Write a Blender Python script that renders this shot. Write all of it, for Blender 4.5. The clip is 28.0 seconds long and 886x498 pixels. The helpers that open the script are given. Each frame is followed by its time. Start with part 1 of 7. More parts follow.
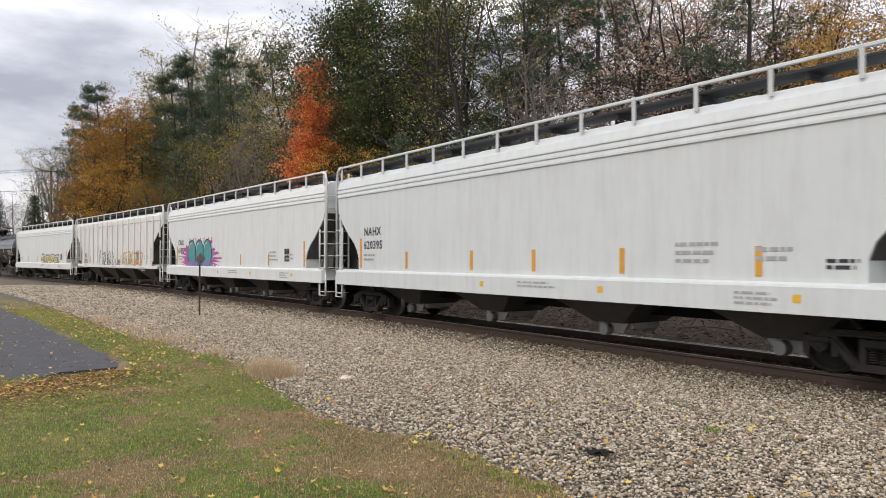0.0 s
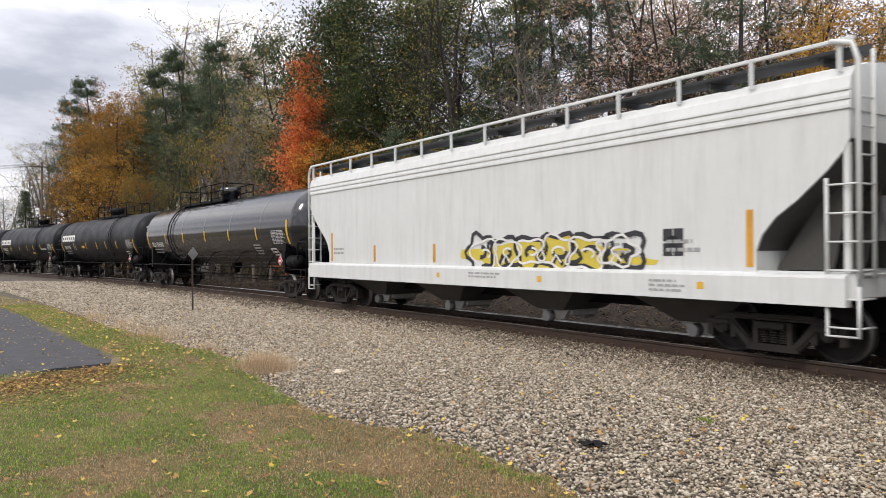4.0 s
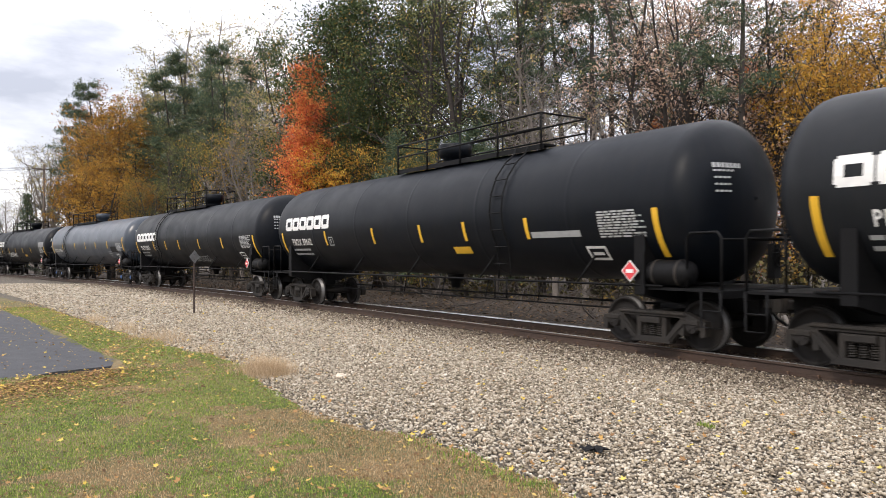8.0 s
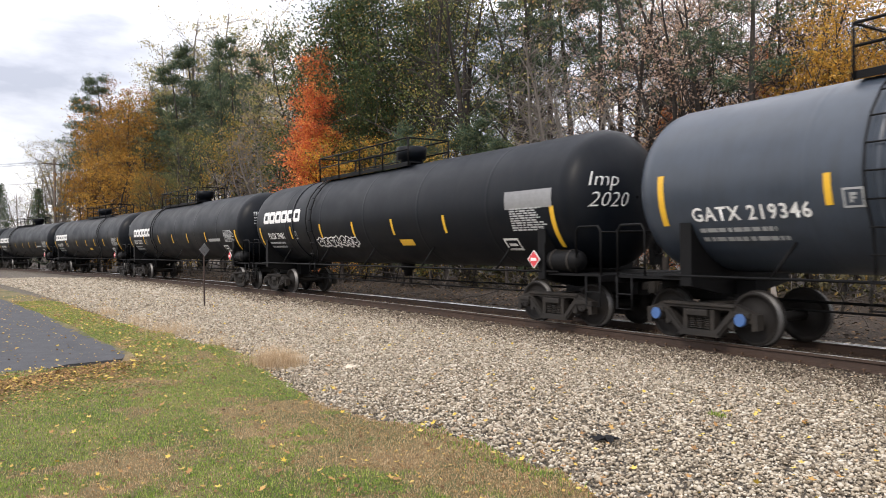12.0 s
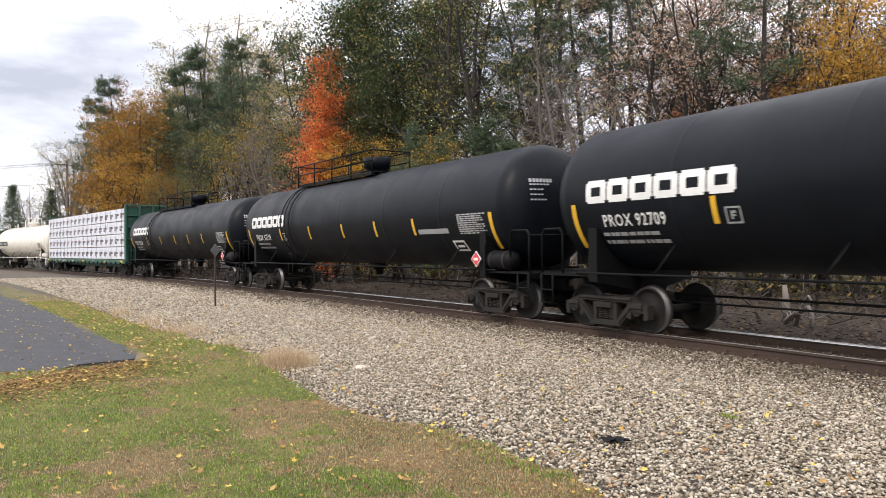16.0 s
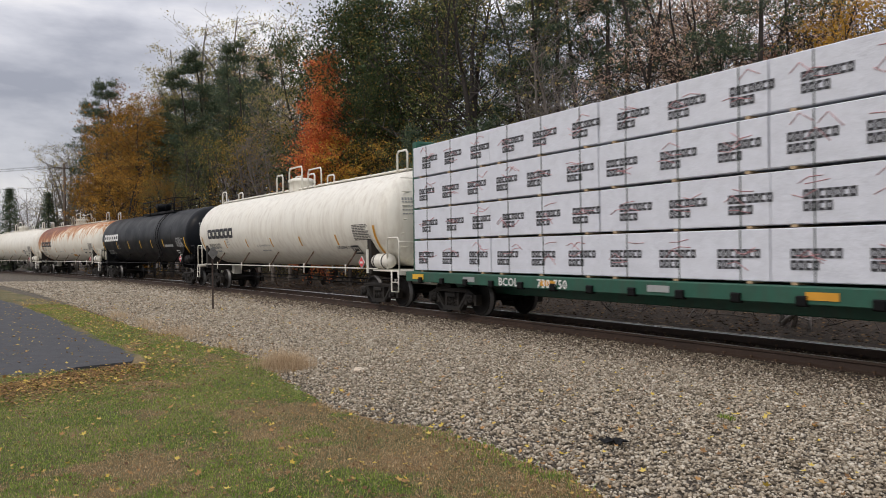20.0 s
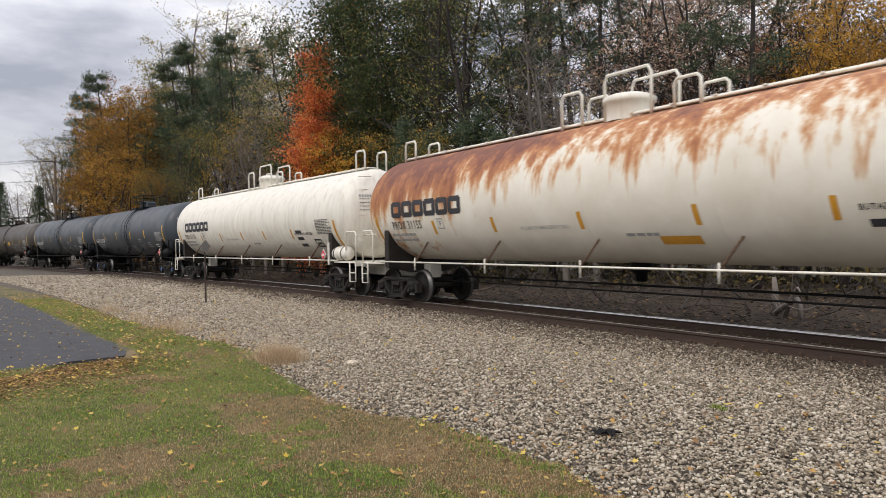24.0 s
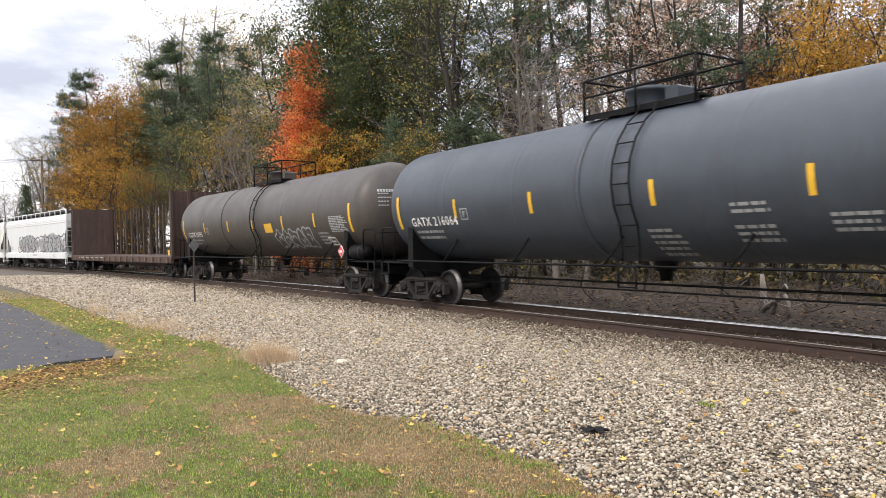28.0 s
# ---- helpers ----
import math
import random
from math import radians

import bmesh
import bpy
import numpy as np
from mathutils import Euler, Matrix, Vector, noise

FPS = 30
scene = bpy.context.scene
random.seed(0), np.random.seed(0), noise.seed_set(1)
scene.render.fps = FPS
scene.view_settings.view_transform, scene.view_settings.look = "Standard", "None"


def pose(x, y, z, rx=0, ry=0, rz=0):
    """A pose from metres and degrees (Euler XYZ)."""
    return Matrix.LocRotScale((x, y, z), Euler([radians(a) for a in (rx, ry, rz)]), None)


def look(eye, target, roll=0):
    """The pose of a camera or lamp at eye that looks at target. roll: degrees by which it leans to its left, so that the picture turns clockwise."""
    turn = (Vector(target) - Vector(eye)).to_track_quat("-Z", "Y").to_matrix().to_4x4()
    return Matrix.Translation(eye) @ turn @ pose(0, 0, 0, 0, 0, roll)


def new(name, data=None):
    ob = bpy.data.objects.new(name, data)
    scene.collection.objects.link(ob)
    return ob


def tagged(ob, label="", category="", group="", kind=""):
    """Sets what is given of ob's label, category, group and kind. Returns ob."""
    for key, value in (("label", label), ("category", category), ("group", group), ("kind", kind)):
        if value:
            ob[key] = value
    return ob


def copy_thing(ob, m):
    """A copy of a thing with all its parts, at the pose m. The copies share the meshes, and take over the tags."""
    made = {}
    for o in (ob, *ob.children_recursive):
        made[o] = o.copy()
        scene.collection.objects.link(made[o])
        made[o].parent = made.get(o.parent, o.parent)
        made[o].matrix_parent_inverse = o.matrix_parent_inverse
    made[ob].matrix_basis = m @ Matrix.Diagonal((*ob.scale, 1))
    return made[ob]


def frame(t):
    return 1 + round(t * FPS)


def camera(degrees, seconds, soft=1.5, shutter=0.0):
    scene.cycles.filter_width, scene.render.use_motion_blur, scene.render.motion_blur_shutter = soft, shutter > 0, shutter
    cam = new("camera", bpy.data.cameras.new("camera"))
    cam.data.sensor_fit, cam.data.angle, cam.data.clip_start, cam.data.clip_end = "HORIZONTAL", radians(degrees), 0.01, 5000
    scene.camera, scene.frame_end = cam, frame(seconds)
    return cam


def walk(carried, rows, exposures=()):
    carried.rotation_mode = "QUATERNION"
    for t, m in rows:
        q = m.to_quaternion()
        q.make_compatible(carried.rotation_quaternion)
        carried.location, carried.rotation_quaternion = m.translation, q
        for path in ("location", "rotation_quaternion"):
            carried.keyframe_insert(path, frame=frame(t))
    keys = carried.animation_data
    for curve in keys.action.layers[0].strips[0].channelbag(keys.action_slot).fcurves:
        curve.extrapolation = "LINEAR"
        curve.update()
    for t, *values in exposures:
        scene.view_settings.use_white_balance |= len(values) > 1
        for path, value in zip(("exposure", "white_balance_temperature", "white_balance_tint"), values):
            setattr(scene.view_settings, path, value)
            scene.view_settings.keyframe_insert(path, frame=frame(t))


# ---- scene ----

# ---- camera: hand-held beside the line, turning slightly ----
cam = camera(62.54, 28.0, soft=0.6, shutter=0.12)


def held(x, y, z, yaw, tilt, lean):
    """yaw is measured from the -x axis towards +y."""
    return pose(x, y, z, 90 + tilt, 0, 90 - yaw) @ pose(0, 0, 0, 0, 0, lean)


PATH = [
    (0, 0.002, -0.014, 1.709, 31.885, 0.807, 0.074),
    (0.5, 0.001, -0.005, 1.711, 31.924, 0.772, -0.097),
    (1, -0.001, 0.003, 1.713, 31.961, 0.764, -0.317),
    (1.5, -0.001, -0.000, 1.709, 32.010, 0.707, -0.282),
    (2, -0.001, 0.000, 1.711, 32.068, 0.639, -0.276),
    (2.5, 0.001, 0.010, 1.707, 32.146, 0.529, -0.455),
    (3, -0.000, 0.006, 1.710, 32.259, 0.389, -0.469),
    (3.5, -0.001, 0.001, 1.712, 32.293, 0.276, -0.368),
    (5.5, -0.000, 0.006, 1.707, 32.752, 0.236, -0.514),
    (6, -0.003, 0.006, 1.704, 32.907, 0.254, -0.486),
    (6.5, 0.002, 0.002, 1.705, 33.004, 0.430, -0.372),
    (7, 0.004, -0.012, 1.713, 32.903, 0.565, -0.224),
    (7.5, 0.003, -0.012, 1.721, 32.557, 0.555, -0.146),
    (8, 0.008, -0.009, 1.727, 32.281, 0.502, -0.210),
    (8.5, 0.004, -0.000, 1.733, 32.028, 0.357, -0.487),
    (9, 0.000, 0.010, 1.738, 31.759, 0.190, -0.700),
    (9.5, 0.001, -0.002, 1.722, 31.526, 0.253, -0.509),
    (10, -0.001, -0.003, 1.715, 31.264, 0.221, -0.466),
    (10.5, -0.008, -0.003, 1.716, 31.095, 0.128, -0.568),
    (11, -0.010, -0.006, 1.714, 31.185, 0.052, -0.580),
    (11.5, -0.008, -0.003, 1.713, 31.448, 0.008, -0.668),
    (12, -0.006, -0.001, 1.715, 31.577, -0.154, -0.621),
    (12.5, -0.011, 0.001, 1.713, 31.443, -0.214, -0.617),
    (14.5, -0.008, -0.005, 1.716, 30.879, -0.133, -0.646),
    (15, -0.007, -0.002, 1.713, 30.901, -0.204, -0.719),
    (15.5, -0.002, -0.003, 1.713, 30.913, -0.166, -0.666),
    (16, -0.001, -0.003, 1.718, 30.804, -0.108, -0.599),
    (16.5, 0.004, -0.007, 1.719, 30.930, 0.111, -0.472),
    (17, 0.006, -0.004, 1.731, 31.092, 0.233, -0.511),
    (17.5, 0.006, -0.014, 1.720, 31.053, 0.517, -0.183),
    (18, 0.003, -0.016, 1.717, 30.780, 0.569, -0.291),
    (18.5, 0.005, -0.012, 1.718, 30.554, 0.574, -0.500),
    (19, 0.008, -0.016, 1.720, 30.545, 0.567, -0.511),
    (19.5, -0.001, -0.013, 1.713, 30.758, 0.386, -0.593),
    (20, -0.001, -0.007, 1.708, 30.982, 0.102, -0.702),
    (20.5, -0.000, -0.001, 1.713, 31.056, -0.126, -0.895),
    (21, -0.004, 0.007, 1.712, 31.131, -0.279, -1.023),
    (21.5, 0.004, 0.004, 1.713, 31.117, -0.484, -1.168),
    (23.5, 0.001, 0.002, 1.710, 31.367, -0.556, -1.002),
    (24, -0.001, 0.004, 1.712, 31.486, -0.532, -0.992),
    (24.5, 0.001, 0.005, 1.707, 31.617, -0.496, -1.091),
    (25, -0.002, 0.013, 1.703, 31.726, -0.621, -1.195),
    (25.5, 0.001, 0.015, 1.705, 31.930, -0.727, -1.215),
    (26, -0.002, 0.021, 1.708, 31.966, -0.835, -1.265),
    (26.5, 0.000, 0.016, 1.704, 32.106, -0.787, -1.194),
    (27, 0.007, 0.009, 1.708, 32.138, -0.687, -1.128),
    (27.5, 0.003, 0.010, 1.708, 32.213, -0.681, -1.029),
    (28, 0.004, 0.020, 1.720, 32.242, -0.699, -1.187),
]
EXPOSURES = [(0, 0.2, 6650, 13), (3.5, 0.25, 6650, 13), (5.5, 0.75, 6650, 13), (6.5, 0.82, 6650, 13), (8, 0.72, 6650, 13), (17, 0.68, 6650, 13), (18.4, 0.55, 6650, 13), (18.9, 0.3, 6650, 13), (19.1, 0.1, 6650, 13), (20, -0.18, 6650, 13), (21, 0.05, 6650, 13), (21.5, 0.08, 6650, 13), (23.5, 0.06, 6650, 13), (24, 0.06, 6650, 13), (25, 0.06, 6650, 13), (26, 0.08, 6650, 13), (26.5, 0.42, 6650, 13), (27, 0.7, 6650, 13), (28, 0.78, 6650, 13)]
walk(cam, [(r[0], held(*r[1:])) for r in PATH], EXPOSURES)

# ---- world: high broken overcast, soft sun from behind the camera ----
SUN_UP, SUN_TURN = 38, 200
world = bpy.data.worlds.new("sky")
scene.world = world
world.use_nodes = True
wn, wl = world.node_tree.nodes, world.node_tree.links
wn.clear()


def build_sky():
    out = wn.new("ShaderNodeOutputWorld")
    sky = wn.new("ShaderNodeTexSky")
    sky.sky_type, sky.sun_disc = "NISHITA", False
    sky.sun_elevation, sky.sun_rotation = radians(SUN_UP), radians(SUN_TURN)
    clear = wn.new("ShaderNodeBackground")
    clear.inputs["Strength"].default_value = 0.1
    wl.new(sky.outputs[0], clear.inputs["Color"])
    co = wn.new("ShaderNodeTexCoord")
    sc = wn.new("ShaderNodeMapping")
    sc.inputs["Scale"].default_value = (1.0, 1.0, 3.4)
    wl.new(co.outputs["Generated"], sc.inputs["Vector"])
    n1 = wn.new("ShaderNodeTexNoise")
    n1.inputs["Scale"].default_value, n1.inputs["Detail"].default_value, n1.inputs["Roughness"].default_value = 2.3, 7, 0.55
    wl.new(sc.outputs[0], n1.inputs["Vector"])
    ramp = wn.new("ShaderNodeValToRGB")
    e = ramp.color_ramp.elements
    e[0].position, e[0].color = 0.36, (0.37, 0.395, 0.46, 1)
    e[1].position, e[1].color = 0.64, (1.0, 1.0, 1.0, 1)
    m = e.new(0.5)
    m.color = (0.665, 0.69, 0.75, 1)
    wl.new(n1.outputs[0], ramp.inputs[0])
    cloud = wn.new("ShaderNodeBackground")
    # an overcast sky is brightest overhead
    sep = wn.new("ShaderNodeSeparateXYZ")
    wl.new(co.outputs["Generated"], sep.inputs[0])
    up = wn.new("ShaderNodeMapRange")
    up.inputs["From Min"].default_value, up.inputs["From Max"].default_value = 0.12, 1.0
    up.inputs["To Min"].default_value, up.inputs["To Max"].default_value = 1.0, 2.3
    wl.new(sep.outputs[2], up.inputs[0])
    wl.new(up.outputs[0], cloud.inputs["Strength"])
    wl.new(ramp.outputs[0], cloud.inputs["Color"])
    mix = wn.new("ShaderNodeMixShader")
    mix.inputs[0].default_value = 0.88
    wl.new(clear.outputs[0], mix.inputs[1])
    wl.new(cloud.outputs[0], mix.inputs[2])
    wl.new(mix.outputs[0], out.inputs[0])


build_sky()
sun = new("sun", bpy.data.lights.new("sun", "SUN"))
sun.data.energy, sun.data.angle, sun.data.color = 1.15, radians(12), (1.0, 0.93, 0.82)
sun.matrix_world = look((0, 0, 50), (-9, 22, 28))

# ---- materials ----
def nodes_of(name):
    m = bpy.data.materials.new(name)
    m.use_nodes = True
    nt = m.node_tree
    return m, nt.nodes, nt.links, nt.nodes["Principled BSDF"]


def noise_node(n, l, vec, scale, detail=4, rough=0.6):
    t = n.new("ShaderNodeTexNoise")
    t.inputs["Scale"].default_value, t.inputs["Detail"].default_value, t.inputs["Roughness"].default_value = scale, detail, rough
    l.new(vec, t.inputs["Vector"])
    return t.outputs[0]


def ramp_node(n, l, fac, stops):
    r = n.new("ShaderNodeValToRGB")
    e = r.color_ramp.elements
    while len(e) < len(stops):
        e.new(0.5)
    for k, (p, c) in zip(e, stops):
        k.position, k.color = p, (*c, 1)
    l.new(fac, r.inputs[0])
    return r.outputs[0]


def mix_node(n, l, fac, a, b, blend="MIX"):
    x = n.new("ShaderNodeMix")
    x.data_type, x.blend_type = "RGBA", blend
    for k, v in ((0, fac), (6, a), (7, b)):
        if hasattr(v, "links"):
            l.new(v, x.inputs[k])
        else:
            x.inputs[k].default_value = v if k == 0 else (*v, 1)
    return x.outputs[2]


def paint(name, base, rough=0.5, metal=0.0, var=0.2, fine=9.0, coarse=0.8, bump=0.08, dirt=None, dirt_amt=0.3, streak=False, gloss=0.5):
    """Weathered paint or metal: two scales of tone, dirt in patches or in upright streaks, light relief."""
    m, n, l, b = nodes_of(name)
    co = n.new("ShaderNodeTexCoord").outputs["Object"]
    dark = tuple(c * (1 - var) for c in base)
    lite = tuple(min(1, c * (1 + var * 0.6)) for c in base)
    f = noise_node(n, l, co, fine)
    c = noise_node(n, l, co, coarse, 5)
    col = ramp_node(n, l, f, [(0.3, dark), (0.7, lite)])
    col = mix_node(n, l, 0.5, col, ramp_node(n, l, c, [(0.35, dark), (0.65, lite)]))
    if dirt:
        mp = n.new("ShaderNodeMapping")
        mp.inputs["Scale"].default_value = (3.0, 3.0, 0.35) if streak else (1, 1, 1)
        l.new(co, mp.inputs["Vector"])
        d = noise_node(n, l, mp.outputs[0], 1.6, 8, 0.65)
        mask = ramp_node(n, l, d, [(0.45, (0, 0, 0)), (0.75, (dirt_amt,) * 3)])
        col = mix_node(n, l, mask, col, dirt)
    l.new(col, b.inputs["Base Color"])
    l.new(ramp_node(n, l, c, [(0.3, (rough * 0.8,) * 3), (0.7, (min(1, rough * 1.2),) * 3)]), b.inputs["Roughness"])
    b.inputs["Metallic"].default_value = metal
    b.inputs["Specular IOR Level"].default_value = gloss
    if bump:
        bp = n.new("ShaderNodeBump")
        bp.inputs["Strength"].default_value, bp.inputs["Distance"].default_value = bump, 0.02
        l.new(f, bp.inputs["Height"])
        l.new(bp.outputs[0], b.inputs["Normal"])
    return m


def islands(name, stops, rough=0.8, through_light=0.0, scale=0.0):
    """Colour that changes from piece to piece of a joined mesh."""
    m, n, l, b = nodes_of(name)
    g = n.new("ShaderNodeNewGeometry")
    col = ramp_node(n, l, g.outputs["Random Per Island"], stops)
    if scale:
        co = n.new("ShaderNodeTexCoord").outputs["Object"]
        col = mix_node(n, l, 0.6, col, ramp_node(n, l, noise_node(n, l, co, scale, 5), [(0.3, (0.45,) * 3), (0.7, (1.25,) * 3)]), "MULTIPLY")
    l.new(col, b.inputs["Base Color"])
    b.inputs["Roughness"].default_value = rough
    b.inputs["Specular IOR Level"].default_value = 0.25
    if through_light:
        tr = n.new("ShaderNodeBsdfTranslucent")
        l.new(col, tr.inputs[0])
        mx = n.new("ShaderNodeMixShader")
        mx.inputs[0].default_value = through_light
        l.new(b.outputs[0], mx.inputs[1])
        l.new(tr.outputs[0], mx.inputs[2])
        l.new(mx.outputs[0], n["Material Output"].inputs[0])
    return m


def soil(name, stops, fine=14.0, coarse=0.35, rough=0.95, bump=0.6, dist=0.03, patch=None):
    m, n, l, b = nodes_of(name)
    co = n.new("ShaderNodeTexCoord").outputs["Object"]
    f = noise_node(n, l, co, fine, 8, 0.7)
    col = ramp_node(n, l, f, stops)
    c = noise_node(n, l, co, coarse, 6, 0.6)
    if patch:
        col = mix_node(n, l, ramp_node(n, l, c, [(0.42, (0, 0, 0)), (0.62, (0.85,) * 3)]), col, patch)
    col = mix_node(n, l, 0.6, col, ramp_node(n, l, noise_node(n, l, co, coarse * 6, 4), [(0.3, (0.6,) * 3), (0.7, (1.3,) * 3)]), "MULTIPLY")
    l.new(col, b.inputs["Base Color"])
    b.inputs["Roughness"].default_value = rough
    bp = n.new("ShaderNodeBump")
    bp.inputs["Strength"].default_value, bp.inputs["Distance"].default_value = bump, dist
    l.new(f, bp.inputs["Height"])
    l.new(bp.outputs[0], b.inputs["Normal"])
    return m


BLACK = paint("black_tank_paint", (0.0050, 0.0068, 0.0102), 0.44, var=0.25, fine=3, bump=0.02, dirt=(0.0115, 0.012, 0.0125), dirt_amt=0.35, streak=True, gloss=0.15)
FADED_BLACK = paint("faded_black_tank_paint", (0.013, 0.0148, 0.0175), 0.46, var=0.2, fine=3, bump=0.02, dirt=(0.02, 0.02, 0.02), dirt_amt=0.35, streak=True, gloss=0.15)
GREY_TANK = paint("faded_grey_tank_paint", (0.038, 0.050, 0.069), 0.36, var=0.18, fine=3, bump=0.02, dirt=(0.02, 0.021, 0.023), dirt_amt=0.35, streak=True)
SLATE = paint("slate_tank_paint", (0.046, 0.058, 0.073), 0.46, var=0.18, fine=3, bump=0.02, dirt=(0.03, 0.03, 0.03), dirt_amt=0.4, streak=True)
GLOSS_BLACK = paint("glossy_black_tank_paint", (0.006, 0.008, 0.012), 0.14, var=0.2, fine=3, bump=0.006, dirt=(0.02, 0.02, 0.02), dirt_amt=0.3, streak=True, gloss=1.0)
BROWN_TANK = paint("brownish_tank_paint", (0.060, 0.052, 0.046), 0.5, var=0.25, fine=4, bump=0.03, dirt=(0.09, 0.07, 0.05), dirt_amt=0.5, streak=True)
CREAM = paint("cream_tank_paint", (0.80, 0.775, 0.69), 0.45, var=0.06, fine=4, bump=0.02, dirt=(0.33, 0.25, 0.17), dirt_amt=0.4, streak=True)
def rusted_paint():
    """Chalky white paint with rust running down from the top of the tank."""
    m, n, l, b = nodes_of("rust_stained_white_paint")
    co = n.new("ShaderNodeTexCoord").outputs["Object"]
    sep = n.new("ShaderNodeSeparateXYZ")
    l.new(co, sep.inputs[0])
    mp = n.new("ShaderNodeMapping")
    mp.inputs["Scale"].default_value = (2.4, 2.4, 0.3)
    l.new(co, mp.inputs["Vector"])
    streak = noise_node(n, l, mp.outputs[0], 1.3, 9, 0.68)
    high = n.new("ShaderNodeMapRange")
    high.inputs["From Min"].default_value, high.inputs["From Max"].default_value = 2.15, 3.95
    high.inputs["To Min"].default_value, high.inputs["To Max"].default_value = -0.30, 0.11
    l.new(sep.outputs[2], high.inputs[0])
    add = n.new("ShaderNodeMath")
    l.new(streak, add.inputs[0])
    l.new(high.outputs[0], add.inputs[1])
    broad = n.new("ShaderNodeMath")
    broad.operation = "MULTIPLY_ADD"
    broad.inputs[1].default_value, broad.inputs[2].default_value = 0.5, -0.25
    l.new(noise_node(n, l, co, 0.33, 3), broad.inputs[0])
    # the rear courses have rusted most
    rear = n.new("ShaderNodeMapRange")
    rear.inputs["From Min"].default_value, rear.inputs["From Max"].default_value = -8.5, 3.0
    rear.inputs["To Min"].default_value, rear.inputs["To Max"].default_value = 0.16, -0.03
    l.new(sep.outputs[0], rear.inputs[0])
    along = n.new("ShaderNodeMath")
    l.new(add.outputs[0], along.inputs[0])
    l.new(rear.outputs[0], along.inputs[1])
    total = n.new("ShaderNodeMath")
    l.new(along.outputs[0], total.inputs[0])
    l.new(broad.outputs[0], total.inputs[1])
    mask = ramp_node(n, l, total.outputs[0], [(0.38, (0, 0, 0)), (0.45, (0.6,) * 3), (0.53, (1, 1, 1))])
    rust = ramp_node(n, l, total.outputs[0], [(0.42, (0.58, 0.36, 0.17)), (0.51, (0.48, 0.22, 0.08)), (0.61, (0.34, 0.125, 0.048)), (0.74, (0.17, 0.055, 0.03))])
    base = ramp_node(n, l, noise_node(n, l, co, 1.2, 6), [(0.3, (0.68, 0.635, 0.54)), (0.7, (0.80, 0.77, 0.68))])
    l.new(mix_node(n, l, mask, base, rust), b.inputs["Base Color"])
    b.inputs["Roughness"].default_value = 0.6
    return m


RUSTY = rusted_paint()
HOPPER_WHITE = paint("hopper_white_paint", (0.66, 0.68, 0.67), 0.45, var=0.05, fine=3, bump=0.02, dirt=(0.40, 0.40, 0.37), dirt_amt=0.35, streak=True)
HOPPER_PALE = paint("hopper_pale_grey_paint", (0.69, 0.69, 0.655), 0.5, var=0.06, fine=3, bump=0.02, dirt=(0.36, 0.34, 0.30), dirt_amt=0.4, streak=True)
GATE = paint("pale_outlet_casting", (0.34, 0.33, 0.31), 0.6, var=0.25, dirt=(0.12, 0.10, 0.08), dirt_amt=0.6)
# base darkened for the shade beneath hopper bodies, with dust patches on top
CHUTE = paint("shade_dark_dusty_steel", (0.07, 0.067, 0.062), 0.6, var=0.25, dirt=(0.05, 0.045, 0.04), dirt_amt=0.8)
TRUCK = paint("grimy_cast_steel", (0.020, 0.018, 0.0165), 0.7, var=0.3, bump=0.3, dirt=(0.055, 0.043, 0.032), dirt_amt=0.55, gloss=0.3)
RUST = paint("rusted_cast_steel", (0.13, 0.075, 0.045), 0.8, var=0.35, bump=0.3, dirt=(0.05, 0.04, 0.035), dirt_amt=0.7)
BLUE_CAP = paint("blue_bearing_cap", (0.05, 0.12, 0.30), 0.5, var=0.2)
WHEEL = paint("worn_wheel_steel", (0.017, 0.015, 0.014), 0.65, var=0.25, dirt=(0.026, 0.022, 0.018), dirt_amt=0.3, gloss=0.25)
TREAD = paint("worn_tread_steel", (0.15, 0.146, 0.142), 0.45, metal=0.8, var=0.2)
RAIL_SIDE = paint("rusty_rail_steel", (0.058, 0.034, 0.023), 0.75, var=0.3, fine=20, bump=0.3, dirt=(0.03, 0.022, 0.018), dirt_amt=0.7)
RAIL_TOP = paint("polished_rail_head", (0.85, 0.85, 0.86), 0.3, metal=0.6, var=0.06)
TIE = paint("oily_dark_timber", (0.045, 0.034, 0.027), 0.9, var=0.4, fine=16, bump=0.8, dirt=(0.10, 0.085, 0.07), dirt_amt=0.5)
DARK = paint("dark_underframe_paint", (0.006, 0.006, 0.0066), 0.6, var=0.3, gloss=0.15)
WHITE_MARK = paint("white_stencil_paint", (0.74, 0.74, 0.72), 0.6, var=0.1, bump=0)
PALE_MARK = paint("weathered_white_stencil", (0.42, 0.43, 0.43), 0.6, var=0.2, bump=0)
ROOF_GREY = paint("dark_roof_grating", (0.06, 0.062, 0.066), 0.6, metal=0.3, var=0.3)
HOPPER_COOL = paint("hopper_cool_grey_paint", (0.60, 0.63, 0.63), 0.45, var=0.05, fine=3, bump=0.02, dirt=(0.38, 0.38, 0.36), dirt_amt=0.3, streak=True)
GREY_MARK = paint("faded_stencil_paint", (0.34, 0.35, 0.35), 0.6, var=0.2, bump=0)
DULL_MARK = paint("faded_black_stencil", (0.10, 0.092, 0.085), 0.6, var=0.3, bump=0)
BLACK_MARK = paint("black_stencil_paint", (0.03, 0.03, 0.035), 0.6, var=0.2, bump=0)
YELLOW_TAPE = paint("yellow_reflective_tape", (0.72, 0.42, 0.03), 0.4, var=0.12, bump=0)
AMBER_TAPE = paint("faded_amber_tape", (0.62, 0.30, 0.03), 0.5, var=0.2, bump=0)
